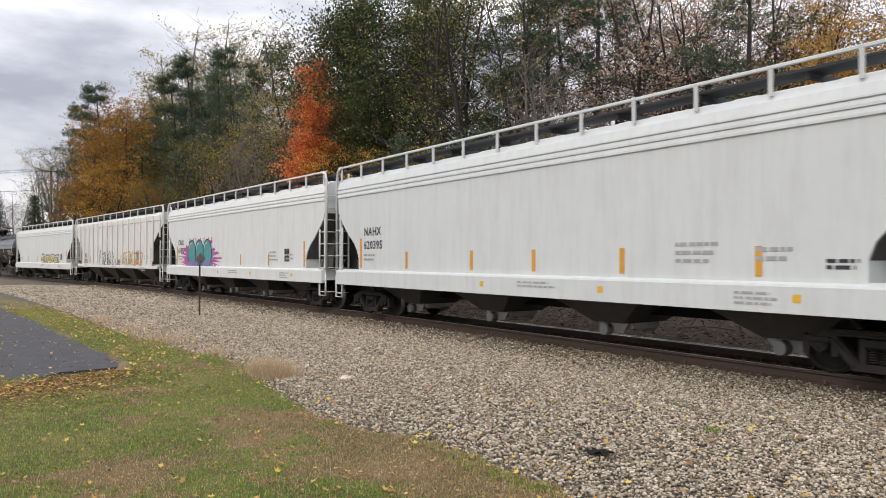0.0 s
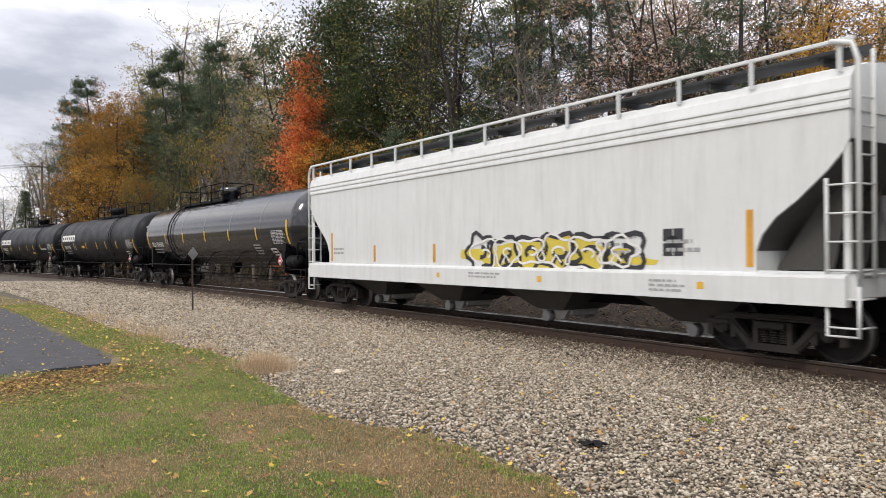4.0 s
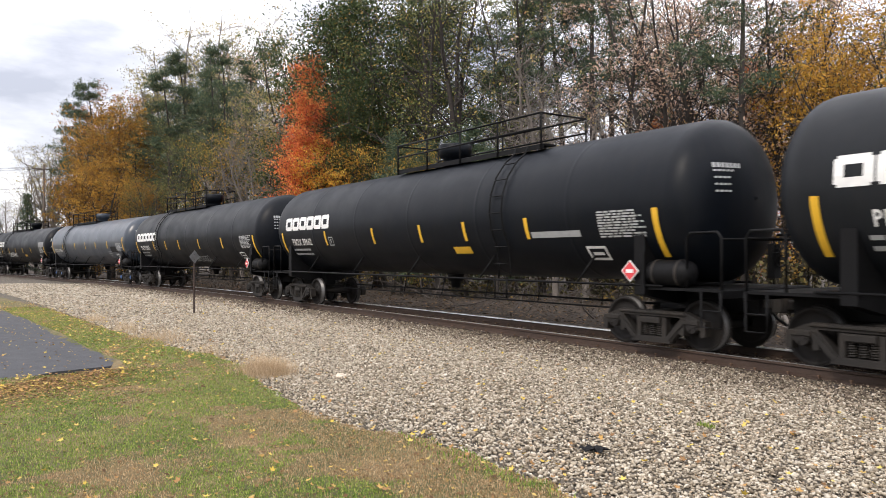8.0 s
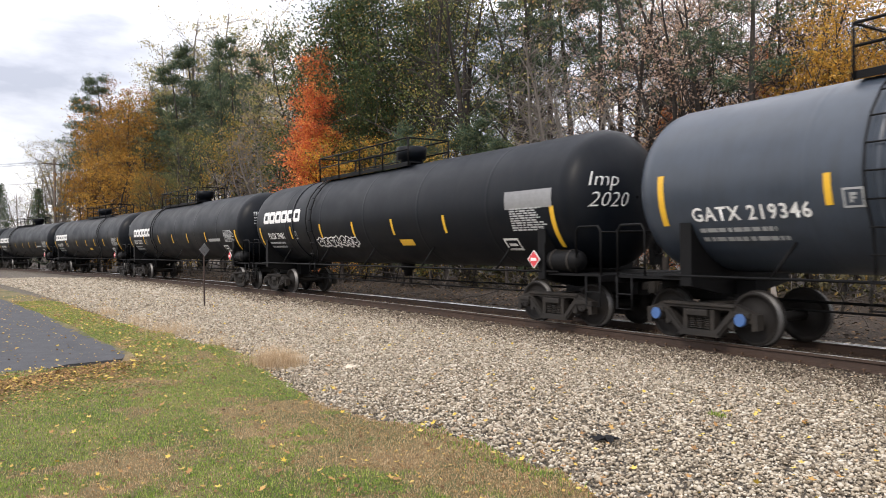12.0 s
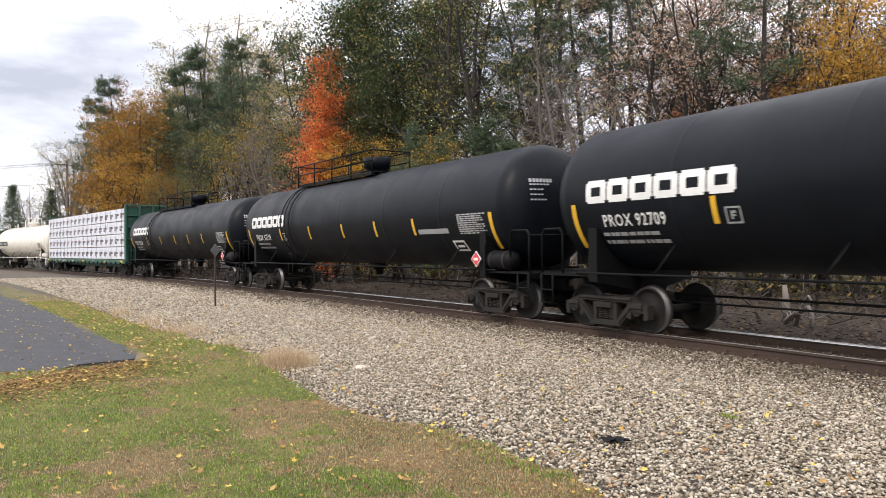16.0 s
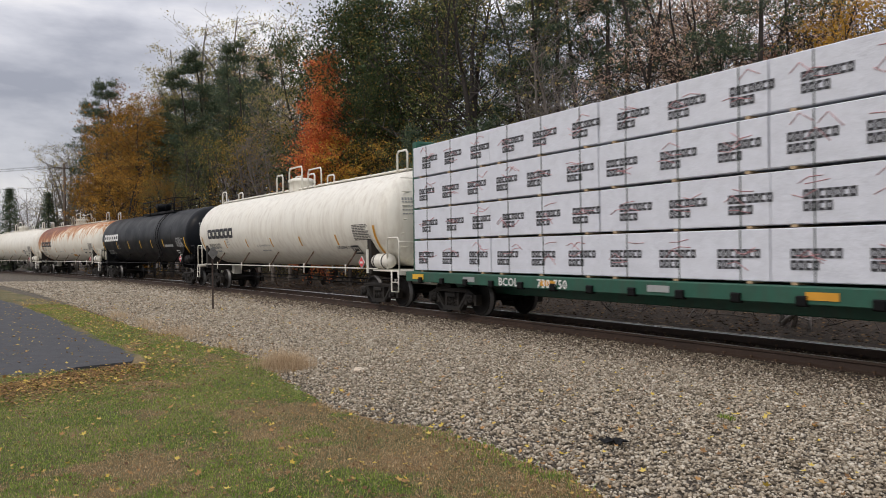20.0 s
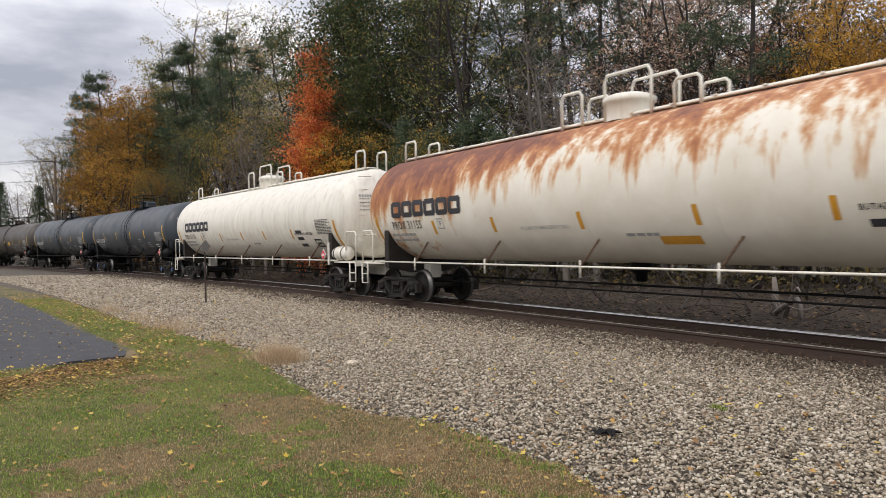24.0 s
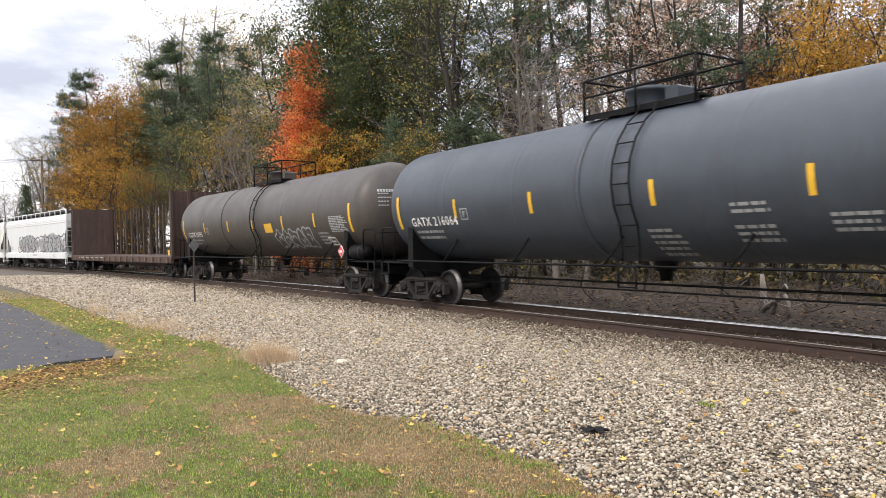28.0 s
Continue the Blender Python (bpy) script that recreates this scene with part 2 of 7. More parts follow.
RED_SIGN = paint("red_placard", (0.62, 0.05, 0.06), 0.5, var=0.1, bump=0)
PINK = paint("faded_pink_marker", (0.62, 0.30, 0.32), 0.5, var=0.1, bump=0)
GREEN_CAR = paint("green_car_paint", (0.018, 0.095, 0.062), 0.55, var=0.2, dirt=(0.05, 0.05, 0.04), dirt_amt=0.5, streak=True)
BROWN_CAR = paint("worn_brown_car_paint", (0.055, 0.032, 0.026), 0.75, var=0.35, bump=0.2, dirt=(0.12, 0.08, 0.06), dirt_amt=0.5, streak=True)
WRAP = paint("white_lumber_wrap", (0.66, 0.68, 0.74), 0.36, var=0.09, fine=5.0, coarse=1.2, bump=0.9)
STRAP = paint("dark_green_strap", (0.03, 0.045, 0.04), 0.6, var=0.2)
TIMBER = paint("sawn_timber", (0.45, 0.33, 0.20), 0.8, var=0.2, fine=12)
TEAL = paint("teal_spray_paint", (0.05, 0.27, 0.28), 0.5, var=0.2, bump=0)
MAGENTA = paint("magenta_spray_paint", (0.45, 0.05, 0.24), 0.5, var=0.25, bump=0)
VIOLET = paint("violet_spray_paint", (0.22, 0.19, 0.42), 0.5, var=0.2, bump=0)
MINT = paint("mint_spray_paint", (0.42, 0.62, 0.48), 0.5, var=0.15, bump=0)
ORANGE = paint("orange_spray_paint", (0.68, 0.24, 0.05), 0.5, var=0.15, bump=0)
YELLOW_SPRAY = paint("yellow_spray_paint", (0.62, 0.50, 0.06), 0.5, var=0.15, bump=0)
BALLAST = soil("ballast_bed", [(0.3, (0.025, 0.02, 0.016)), (0.5, (0.10, 0.083, 0.064)), (0.72, (0.30, 0.255, 0.195))], fine=26, coarse=0.5, bump=1.0, dist=0.05)
STONE = islands("ballast_stone", [(0.0, (0.15, 0.122, 0.09)), (0.15, (0.27, 0.222, 0.163)), (0.45, (0.41, 0.346, 0.258)), (0.75, (0.55, 0.482, 0.38)), (0.93, (0.66, 0.60, 0.50)), (1.0, (0.50, 0.35, 0.22))], 0.9, scale=18)
TRACK_STONE = islands("dark_brown_stone", [(0.0, (0.055, 0.042, 0.032)), (0.3, (0.14, 0.108, 0.08)), (0.7, (0.25, 0.20, 0.148)), (1.0, (0.40, 0.335, 0.255))], 0.92, scale=14)
LITTER = soil("forest_floor", [(0.3, (0.014, 0.011, 0.009)), (0.5, (0.042, 0.03, 0.021)), (0.7, (0.10, 0.066, 0.04))], fine=9, coarse=0.25, bump=1.0, dist=0.08)
TURF = soil("lawn_soil", [(0.3, (0.03, 0.034, 0.012)), (0.5, (0.085, 0.09, 0.026)), (0.75, (0.20, 0.17, 0.07))], fine=38, coarse=0.8, bump=0.8, dist=0.03, patch=(0.21, 0.15, 0.075))
ASPHALT = soil("worn_asphalt", [(0.3, (0.032, 0.033, 0.037)), (0.7, (0.078, 0.079, 0.086))], fine=60, coarse=0.5, bump=0.4, dist=0.01)
GRASS = islands("grass_blades", [(0.0, (0.08, 0.14, 0.022)), (0.45, (0.18, 0.29, 0.042)), (0.78, (0.33, 0.43, 0.08)), (1.0, (0.58, 0.47, 0.20))], 0.6, 0.35)
DRY_GRASS = islands("dry_grass_blades", [(0.0, (0.36, 0.26, 0.15)), (0.6, (0.56, 0.42, 0.27)), (1.0, (0.68, 0.54, 0.38))], 0.7, 0.3)
STRAW = islands("brown_turf_blades", [(0.0, (0.22, 0.135, 0.065)), (0.6, (0.48, 0.325, 0.175)), (1.0, (0.68, 0.52, 0.32))], 0.7, 0.3)
CRUMB = islands("leaf_crumb", [(0.0, (0.09, 0.05, 0.025)), (0.6, (0.22, 0.12, 0.05)), (0.85, (0.42, 0.27, 0.07)), (1.0, (0.5, 0.36, 0.12))], 0.8, 0.1)
FALLEN = islands("fallen_leaf", [(0.0, (0.58, 0.40, 0.06)), (0.35, (0.66, 0.50, 0.12)), (0.6, (0.48, 0.26, 0.09)), (1.0, (0.20, 0.11, 0.05))], 0.6, 0.2)
WOOD_LITTER = islands("dry_leaf_litter", [(0, (0.022, 0.016, 0.012)), (0.5, (0.065, 0.046, 0.032)), (0.85, (0.13, 0.09, 0.056)), (1, (0.24, 0.14, 0.055))], 0.8, 0.1)
BARK = paint("grey_brown_bark", (0.052, 0.043, 0.038), 0.95, var=0.35, fine=7, coarse=1.5, bump=1.0)
PALE_BARK = paint("pale_bark", (0.19, 0.165, 0.145), 0.9, var=0.3, fine=5, bump=0.6)
DEADWOOD = paint("grey_dead_wood", (0.10, 0.085, 0.073), 0.95, var=0.4, fine=6, bump=0.5)
BLEACHED = paint("bleached_dead_wood", (0.23, 0.20, 0.175), 0.9, var=0.3, fine=6, bump=0.5)
POLE_WOOD = paint("weathered_pole_timber", (0.13, 0.10, 0.08), 0.95, var=0.3, fine=10, bump=0.5)
GALV = paint("galvanised_steel", (0.30, 0.30, 0.30), 0.5, metal=0.7, var=0.2)
POST_STEEL = paint("rusty_sign_post", (0.06, 0.04, 0.032), 0.8, var=0.3)
PLASTIC = paint("black_plastic_sheet", (0.006, 0.006, 0.007), 0.6, var=0.3, gloss=0.2)
LEAF = {
    "oak_green": islands("oak_green_leaf", [(0, (0.028, 0.052, 0.02)), (0.65, (0.075, 0.108, 0.04)), (0.9, (0.14, 0.15, 0.05)), (1, (0.34, 0.2, 0.05))], 0.6, 0.25, scale=0.9),
    "yellow_green": islands("yellow_green_leaf", [(0, (0.06, 0.085, 0.03)), (0.5, (0.155, 0.18, 0.06)), (0.85, (0.32, 0.29, 0.10)), (1, (0.5, 0.36, 0.10))], 0.6, 0.35, scale=0.8),
    "gold": islands("golden_leaf", [(0, (0.3, 0.16, 0.03)), (0.45, (0.60, 0.32, 0.05)), (0.85, (0.74, 0.44, 0.09)), (1, (0.34, 0.28, 0.08))], 0.6, 0.4, scale=0.9),
    "amber": islands("amber_leaf", [(0, (0.13, 0.10, 0.03)), (0.35, (0.34, 0.17, 0.035)), (0.8, (0.56, 0.27, 0.04)), (1, (0.2, 0.19, 0.06))], 0.6, 0.4, scale=0.7),
    "olive": islands("olive_leaf", [(0, (0.0834, 0.1, 0.03)), (0.45, (0.2, 0.184, 0.05)), (0.8, (0.467, 0.283, 0.0584)), (1, (0.7, 0.384, 0.0667))], 0.6, 0.35, scale=0.9),
    "red": islands("scarlet_leaf", [(0, (0.5, 0.10, 0.05)), (0.5, (0.85, 0.22, 0.08)), (0.85, (0.85, 0.36, 0.10)), (1, (0.85, 0.5, 0.14))], 0.6, 0.4, scale=0.9),
    "orange": islands("orange_leaf", [(0, (0.54, 0.226, 0.045)), (0.45, (0.85, 0.406, 0.06)), (0.85, (0.85, 0.63, 0.09)), (1, (0.45, 0.39, 0.09))], 0.6, 0.4, scale=0.9),
    "rust": islands("rust_leaf", [(0, (0.145, 0.0725, 0.0362)), (0.5, (0.377, 0.16, 0.0653)), (0.85, (0.522, 0.246, 0.087)), (1, (0.203, 0.174, 0.058))], 0.7, 0.3, scale=0.9),
    "brown": islands("russet_leaf", [(0, (0.256, 0.166, 0.12)), (0.5, (0.57, 0.406, 0.307)), (0.85, (0.81, 0.614, 0.48)), (1, (0.75, 0.406, 0.166))], 0.7, 0.3, scale=0.8),
    "pine": islands("pine_needle", [(0, (0.0379, 0.069, 0.0448)), (0.6, (0.0862, 0.129, 0.0759)), (1, (0.199, 0.207, 0.1))], 0.7, 0.12, scale=0.9),
    "shrub": islands("shrub_leaf", [(0, (0.033, 0.033, 0.0176)), (0.5, (0.0825, 0.0682, 0.0363)), (0.8, (0.127, 0.116, 0.0462)), (1, (0.275, 0.176, 0.055))], 0.7, 0.25),
    "sparse": islands("thin_yellow_leaf", [(0, (0.22, 0.209, 0.0825)), (0.6, (0.429, 0.372, 0.143)), (1, (0.543, 0.4, 0.172))], 0.6, 0.4),
}

# ---- mesh helpers ----
class Form:
    """Collects vertices and faces of one mesh."""

    def __init__(self):
        self.v, self.f, self.smooth = [], [], []

    def add(self, verts, faces, smooth=False):
        k = len(self.v)
        self.v += [tuple(p) for p in verts]
        self.f += [tuple(i + k for i in q) for q in faces]
        self.smooth += [smooth] * len(faces)
        return self

    def box(self, x, y, z, sx, sy, sz, c=0.0):
        """Box about (x, y, z); c chamfers the edges along its longest side's section."""
        a, b, h = sx / 2, sy / 2, sz / 2
        if not c:
            vs = [(x + i * a, y + j * b, z + k * h) for i in (-1, 1) for j in (-1, 1) for k in (-1, 1)]
            return self.add(vs, [(0, 1, 3, 2), (4, 6, 7, 5), (0, 4, 5, 1), (2, 3, 7, 6), (0, 2, 6, 4), (1, 5, 7, 3)])

        def sec(u, w):
            pts = [(-u + c, -w), (u - c, -w), (u, -w + c), (u, w - c), (u - c, w), (-u + c, w), (-u, w - c), (-u, -w + c)]
            return pts
        if sx >= sy and sx >= sz:
            s = sec(b, h)
            vs = [(x - a, y + p, z + q) for p, q in s] + [(x + a, y + p, z + q) for p, q in s]
        elif sy >= sz:
            s = sec(a, h)
            vs = [(x + p, y - b, z + q) for p, q in s] + [(x + p, y + b, z + q) for p, q in s]
        else:
            s = sec(a, b)
            vs = [(x + p, y + q, z - h) for p, q in s] + [(x + p, y + q, z + h) for p, q in s]
        fs = [(i, (i + 1) % 8, (i + 1) % 8 + 8, i + 8) for i in range(8)] + [tuple(range(7, -1, -1)), tuple(range(8, 16))]
        return self.add(vs, fs)

    def tube(self, pts, r, n=6, cap=True):
        """Round bar along a polyline; r may be a list."""
        pts = [Vector(p) for p in pts]
        rs = r if isinstance(r, (list, tuple)) else [r] * len(pts)
        vs, fs = [], []
        for i, p in enumerate(pts):
            d = (pts[min(i + 1, len(pts) - 1)] - pts[max(i - 1, 0)]).normalized()
            u = d.orthogonal().normalized() if i == 0 else (u - d * u.dot(d)).normalized()
            w = d.cross(u)
            vs += [p + rs[i] * (math.cos(2 * math.pi * k / n) * u + math.sin(2 * math.pi * k / n) * w) for k in range(n)]
        for i in range(len(pts) - 1):
            fs += [(i * n + k, i * n + (k + 1) % n, (i + 1) * n + (k + 1) % n, (i + 1) * n + k) for k in range(n)]
        self.add(vs, fs, True)
        if cap:
            k = len(self.v) - len(vs)
            self.f += [tuple(k + i for i in range(n - 1, -1, -1)), tuple(k + len(vs) - n + i for i in range(n))]
            self.smooth += [False, False]
        return self

    def lathe(self, prof, axis="x", n=24, o=(0, 0, 0), smooth=True):
        """Turns a profile of (along, radius) about an axis through o."""
        vs, fs = [], []
        for a, r in prof:
            for k in range(n):
                c, s = r * math.cos(2 * math.pi * k / n), r * math.sin(2 * math.pi * k / n)
                p = (a, c, s) if axis == "x" else (c, a, s) if axis == "y" else (c, s, a)
                vs.append((p[0] + o[0], p[1] + o[1], p[2] + o[2]))
        for i in range(len(prof) - 1):
            for k in range(n):
                q = (i * n + k, i * n + (k + 1) % n, (i + 1) * n + (k + 1) % n, (i + 1) * n + k)
                fs.append(q if axis != "y" else q[::-1])
        return self.add(vs, fs, smooth)

    def plate(self, poly, axis, at, thick):
        """Extrudes a polygon: axis 'y' takes (x, z) points, 'x' takes (y, z), 'z' takes (x, y)."""
        n = len(poly)

        def put(p, d):
            return (p[0], d, p[1]) if axis == "y" else (d, p[0], p[1]) if axis == "x" else (p[0], p[1], d)
        vs = [put(p, at) for p in poly] + [put(p, at + thick) for p in poly]
        fs = [(i, (i + 1) % n, (i + 1) % n + n, i + n) for i in range(n)] + [tuple(range(n - 1, -1, -1)), tuple(range(n, 2 * n))]
        return self.add(vs, fs)

    def loft(self, rings, closed=True, caps=True, smooth=False):
        n = len(rings[0])
        vs = [p for r in rings for p in r]
        fs = []
        for i in range(len(rings) - 1):
            for k in range(n if closed else n - 1):
                fs.append((i * n + k, i * n + (k + 1) % n, (i + 1) * n + (k + 1) % n, (i + 1) * n + k))
        if caps:
            fs += [tuple(range(n - 1, -1, -1)), tuple((len(rings) - 1) * n + k for k in range(n))]
        return self.add(vs, fs, smooth)

    def mesh(self, name, material):
        me = bpy.data.meshes.new(name)
        me.from_pydata(self.v, [], self.f)
        me.materials.append(material)
        me.polygons.foreach_set("use_smooth", self.smooth)
        bm = bmesh.new()
        bm.from_mesh(me)
        bmesh.ops.recalc_face_normals(bm, faces=bm.faces)
        bm.to_mesh(me)
        bm.free()
        return me


def part(name, form, material, parent, label="", at=None):
    """One mesh under a thing or a part; form may be a ready mesh that alike pieces share."""
    ob = new(name, form if isinstance(form, bpy.types.Mesh) else form.mesh(name, material))
    ob.parent = parent
    if at is not None:
        ob.matrix_basis = at
    if label:
        ob["label"] = label
    return ob


def thing(name, form, material, label, category, group="", kind="", at=None):
    ob = new(name, form if form is None or isinstance(form, bpy.types.Mesh) else form.mesh(name, material))
    if at is not None:
        ob.matrix_basis = at
    return tagged(ob, label, category, group, kind)


def raw_mesh(name, verts, faces, material, smooth=False):
    """A large mesh from arrays, all faces with the same number of corners."""
    verts, faces = np.asarray(verts, np.float32), np.asarray(faces, np.int32)
    me = bpy.data.meshes.new(name)
    me.vertices.add(len(verts))
    me.vertices.foreach_set("co", verts.ravel())
    k = faces.shape[1]
    me.loops.add(faces.size)
    me.loops.foreach_set("vertex_index", faces.ravel())
    me.polygons.add(len(faces))
    me.polygons.foreach_set("loop_start", np.arange(0, faces.size, k, dtype=np.int32))
    if smooth:
        me.polygons.foreach_set("use_smooth", [True] * len(faces))
    me.materials.append(material)
    me.update(calc_edges=True)
    return me

# ---- the line: a transition curve that bends towards the camera's side in the distance; rail tops at z = 0 ----
LINE_Y, BEND, BEND_RATE = 11.637, 0.0025903, 2.73e-6
STEP = 0.5
LINE_S = np.arange(-460, 460 + STEP, STEP)


def line_table():
    s = LINE_S
    k = np.where(s < 0, np.where(s > -170, BEND + BEND_RATE * s, 0), np.maximum(BEND * (1 - s / 60), 0))
    th = -np.cumsum(k) * STEP
    zero = int(np.argmin(abs(s)))
    th -= th[zero]
    x, y = np.cumsum(np.cos(th)) * STEP, np.cumsum(np.sin(th)) * STEP
    return x - x[zero], y - y[zero] + LINE_Y, th


LINE_X, LINE_YS, LINE_TH = line_table()


def on_line(s, off=0.0, z=0.0):
    """Place at the distance s along the line, off metres to the far side of its middle."""
    x, y, th = (np.interp(s, LINE_S, a) for a in (LINE_X, LINE_YS, LINE_TH))
    return Vector((x - math.sin(th) * off, y + math.cos(th) * off, z))


def line_turn(s):
    return float(np.interp(s, LINE_S, LINE_TH))


def bearing(deg, dist):
    """Plan point that many degrees from the -x axis towards +y, as seen from the camera's stand."""
    return -math.cos(radians(deg)) * dist, math.sin(radians(deg)) * dist


GROUND_Z = -0.12


def ground_height(x, y):
    return GROUND_Z + 0.05 * noise.noise((x * 0.11, y * 0.11, 3.0)) * min(1.0, (abs(x) + abs(y)) / 60)


def build_ground():
    g = np.concatenate([-np.geomspace(1500, 60, 16), np.arange(-56, 60, 4), np.geomspace(60, 1500, 16)])
    n = len(g)
    vs = [(x, y, ground_height(x, y) - 0.12) for x in g for y in g]
    fs = [(i * n + j, (i + 1) * n + j, (i + 1) * n + j + 1, i * n + j + 1) for i in range(n - 1) for j in range(n - 1)]
    tagged(new("ground", raw_mesh("ground", vs, fs, LITTER, True)), "brown leaf-strewn earth reaching to the horizon", "ground", kind="structure")


def strip(s0, s1, step, profile, name, material):
    """Sweeps (offset, height) points along the line."""
    rings, ss = [], np.arange(s0, s1 + step / 2, step)
    for s in ss:
        rings += [on_line(s, o, z) for o, z in profile]
    m = len(profile)
    fs = [(i * m + k, i * m + k + 1, (i + 1) * m + k + 1, (i + 1) * m + k) for i in range(len(ss) - 1) for k in range(m - 1)]
    return raw_mesh(name, [tuple(p) for p in rings], fs, material, True)


def build_bed():
    prof = [(-11, -0.35), (-10, -0.06), (-7.5, -0.06), (-5, -0.1), (-3.2, -0.17), (-1.9, -0.2), (1.9, -0.19), (2.6, -0.26), (3.6, -0.45)]
    tagged(new("ballast_bed", strip(-420, 300, 2, prof, "ballast_bed", BALLAST)), "pale grey crushed-stone railway ballast bed", "ballast", kind="structure")


RAIL_PROFILE = [(-0.037, 0.0), (0.037, 0.0), (0.037, -0.04), (0.009, -0.055), (0.009, -0.15), (0.076, -0.172), (0.076, -0.186),
                (-0.076, -0.186), (-0.076, -0.172), (-0.009, -0.15), (-0.009, -0.055), (-0.037, -0.04), (-0.037, 0.0)]


def build_rails():
    for side, label in ((-0.7525, "rusty steel running rail on the near side of the track"), (0.7525, "rusty steel running rail with polished top")):
        ob = tagged(new("rail", strip(-400, 300, 1, [(side + o, z) for o, z in RAIL_PROFILE], "rail", RAIL_SIDE)), label, "rail", "rails of the track", "structure")
        for p in ob.data.polygons:
            p.use_smooth = False
        worn = [(side - 0.0385, -0.022), (side - 0.0385, -0.004)] if side > 0 else []
        part("rail_head", strip(-400, 300, 1, worn + [(side - 0.03, 0.001), (side - 0.02, 0.003), (side + 0.02, 0.003), (side + 0.03, 0.001)], "rail_head", RAIL_TOP), None, ob, "polished running surface")


def build_ties():
    form = Form().box(0, 0, -0.275, 0.22, 2.6, 0.18, 0.012)
    me = form.mesh("sleeper", TIE)
    plate_me = Form().box(0, 0, 0, 0.2, 0.36, 0.02, 0.004).mesh("tie_plate", RAIL_SIDE)
    spike_me = Form().box(0, 0, 0.012, 0.02, 0.02, 0.05).box(0, 0, 0.04, 0.035, 0.045, 0.018).mesh("rail_spike", RUST)
    rnd = random.Random(5)
    track = tagged(new("track_sleepers"), "dark oily timber sleepers with tie plates and spikes", "sleepers", kind="structure")
    for i in range(150):
        s = 4 - i * 0.52
        p = on_line(s, rnd.uniform(-0.04, 0.04), rnd.uniform(-0.008, 0.004))
        t = part("sleeper", me, None, track, at=Matrix.Translation(p) @ Matrix.Rotation(line_turn(s) + rnd.uniform(-0.02, 0.02), 4, "Z"))
        if i < 100:
            for side in (-0.7525, 0.7525):
                part("tie_plate", plate_me, None, t, at=pose(0, side, -0.176))
                for dx, dy in ((0.06, -0.095), (-0.06, 0.095)):
                    part("rail_spike", spike_me, None, t, at=pose(dx, side + dy, -0.168, 0, 0, 0 if dy < 0 else 180))


LAWN_EDGE = [(-140, -20.5), (-100, -8.6), (-70, -3.2), (-38.6, 0.67), (-31.3, 1.63), (-27.5, 2.09), (-22.1, 2.5), (-19.2, 2.67), (-16.1, 3.22), (-13.8, 3.37), (-12.2, 3.71), (-9.44, 3.4),
             (-7.57, 3.25), (-7.04, 3.41), (-5.96, 3.73), (-5.32, 3.8), (-4.36, 3.77), (-3.93, 3.66), (0, 3.6), (20, 2.6), (60, -3)]


def lawn_edge(x):
    e = float(np.interp(x, [p[0] for p in LAWN_EDGE], [p[1] for p in LAWN_EDGE]))
    return e + 0.27 * noise.noise((x * 1.1, 4.0, 0)) + 0.14 * noise.noise((x * 5.0, 7.0, 0))


ASPHALT_EDGE = [(-60, -3.2), (-28.6, 0.5), (-23.1, 1.07), (-18.95, 1.44), (-15.7, 1.68), (-13.3, 1.92), (-12.7, 1.7), (-12.5, 0.95), (-11.8, 0.2), (-10.5, -3), (-9, -12), (-60, -12)]


def on_asphalt(x, y):
    e = np.interp(x, [p[0] for p in ASPHALT_EDGE[:6]], [p[1] for p in ASPHALT_EDGE[:6]])
    return x < -12.2 and y < e


def lawn_z(x, y):
    """The turf lies a little above the stones and thins out to nothing at its edge."""
    return -0.01 - (0.07 if on_asphalt(x, y + 0.1) else 0.0) + 0.03 * noise.noise((x * 0.35, y * 0.35, 9.0)) - max(0.0, 0.12 - 0.5 * max(0.0, lawn_edge(x) - y))


def build_lawn():
    xs = np.concatenate([np.arange(-120, -36, 3), np.arange(-36, 4, 0.18), np.arange(4, 60, 4)])
    depth = [0, 0.06, 0.15, 0.3, 0.5, 0.7, 0.9, 1.1, 1.3, 1.5, 1.7, 2.0, 2.3, 2.6, 3.0, 3.5, 4.0, 8, 20, 60]
    vs, m = [], len(depth)
    for x in xs:
        e = lawn_edge(x)
        vs += [(x, e - d, lawn_z(x, e - d)) for d in depth]
    fs = [(i * m + k, i * m + k + 1, (i + 1) * m + k + 1, (i + 1) * m + k) for i in range(len(xs) - 1) for k in range(m - 1)]
    tagged(new("lawn", raw_mesh("lawn", vs, fs, TURF, True)), "patchy green and brown mown lawn beside the ballast", "lawn", kind="structure")


def build_asphalt():
    f = Form()
    pts = []
    for (x0, y0), (x1, y1) in zip(ASPHALT_EDGE, ASPHALT_EDGE[1:] + ASPHALT_EDGE[:1]):
        n = max(1, int(math.hypot(x1 - x0, y1 - y0) / 0.35)) if x0 > -31 and y0 > -4 else 1
        for k in range(n):
            x, y = x0 + (x1 - x0) * k / n, y0 + (y1 - y0) * k / n
            w = 0.07 * noise.noise((x * 2.2, y * 2.2, 1.0))
            pts.append((x + w, y + w))
    f.plate(pts, "z", -0.13, 0.11)
    tagged(new("asphalt_drive", f.mesh("asphalt_drive", ASPHALT)), "worn dark grey asphalt drive scattered with leaves", "driveway", kind="structure")


build_ground()
build_bed()
build_rails()
build_lawn()
build_asphalt()

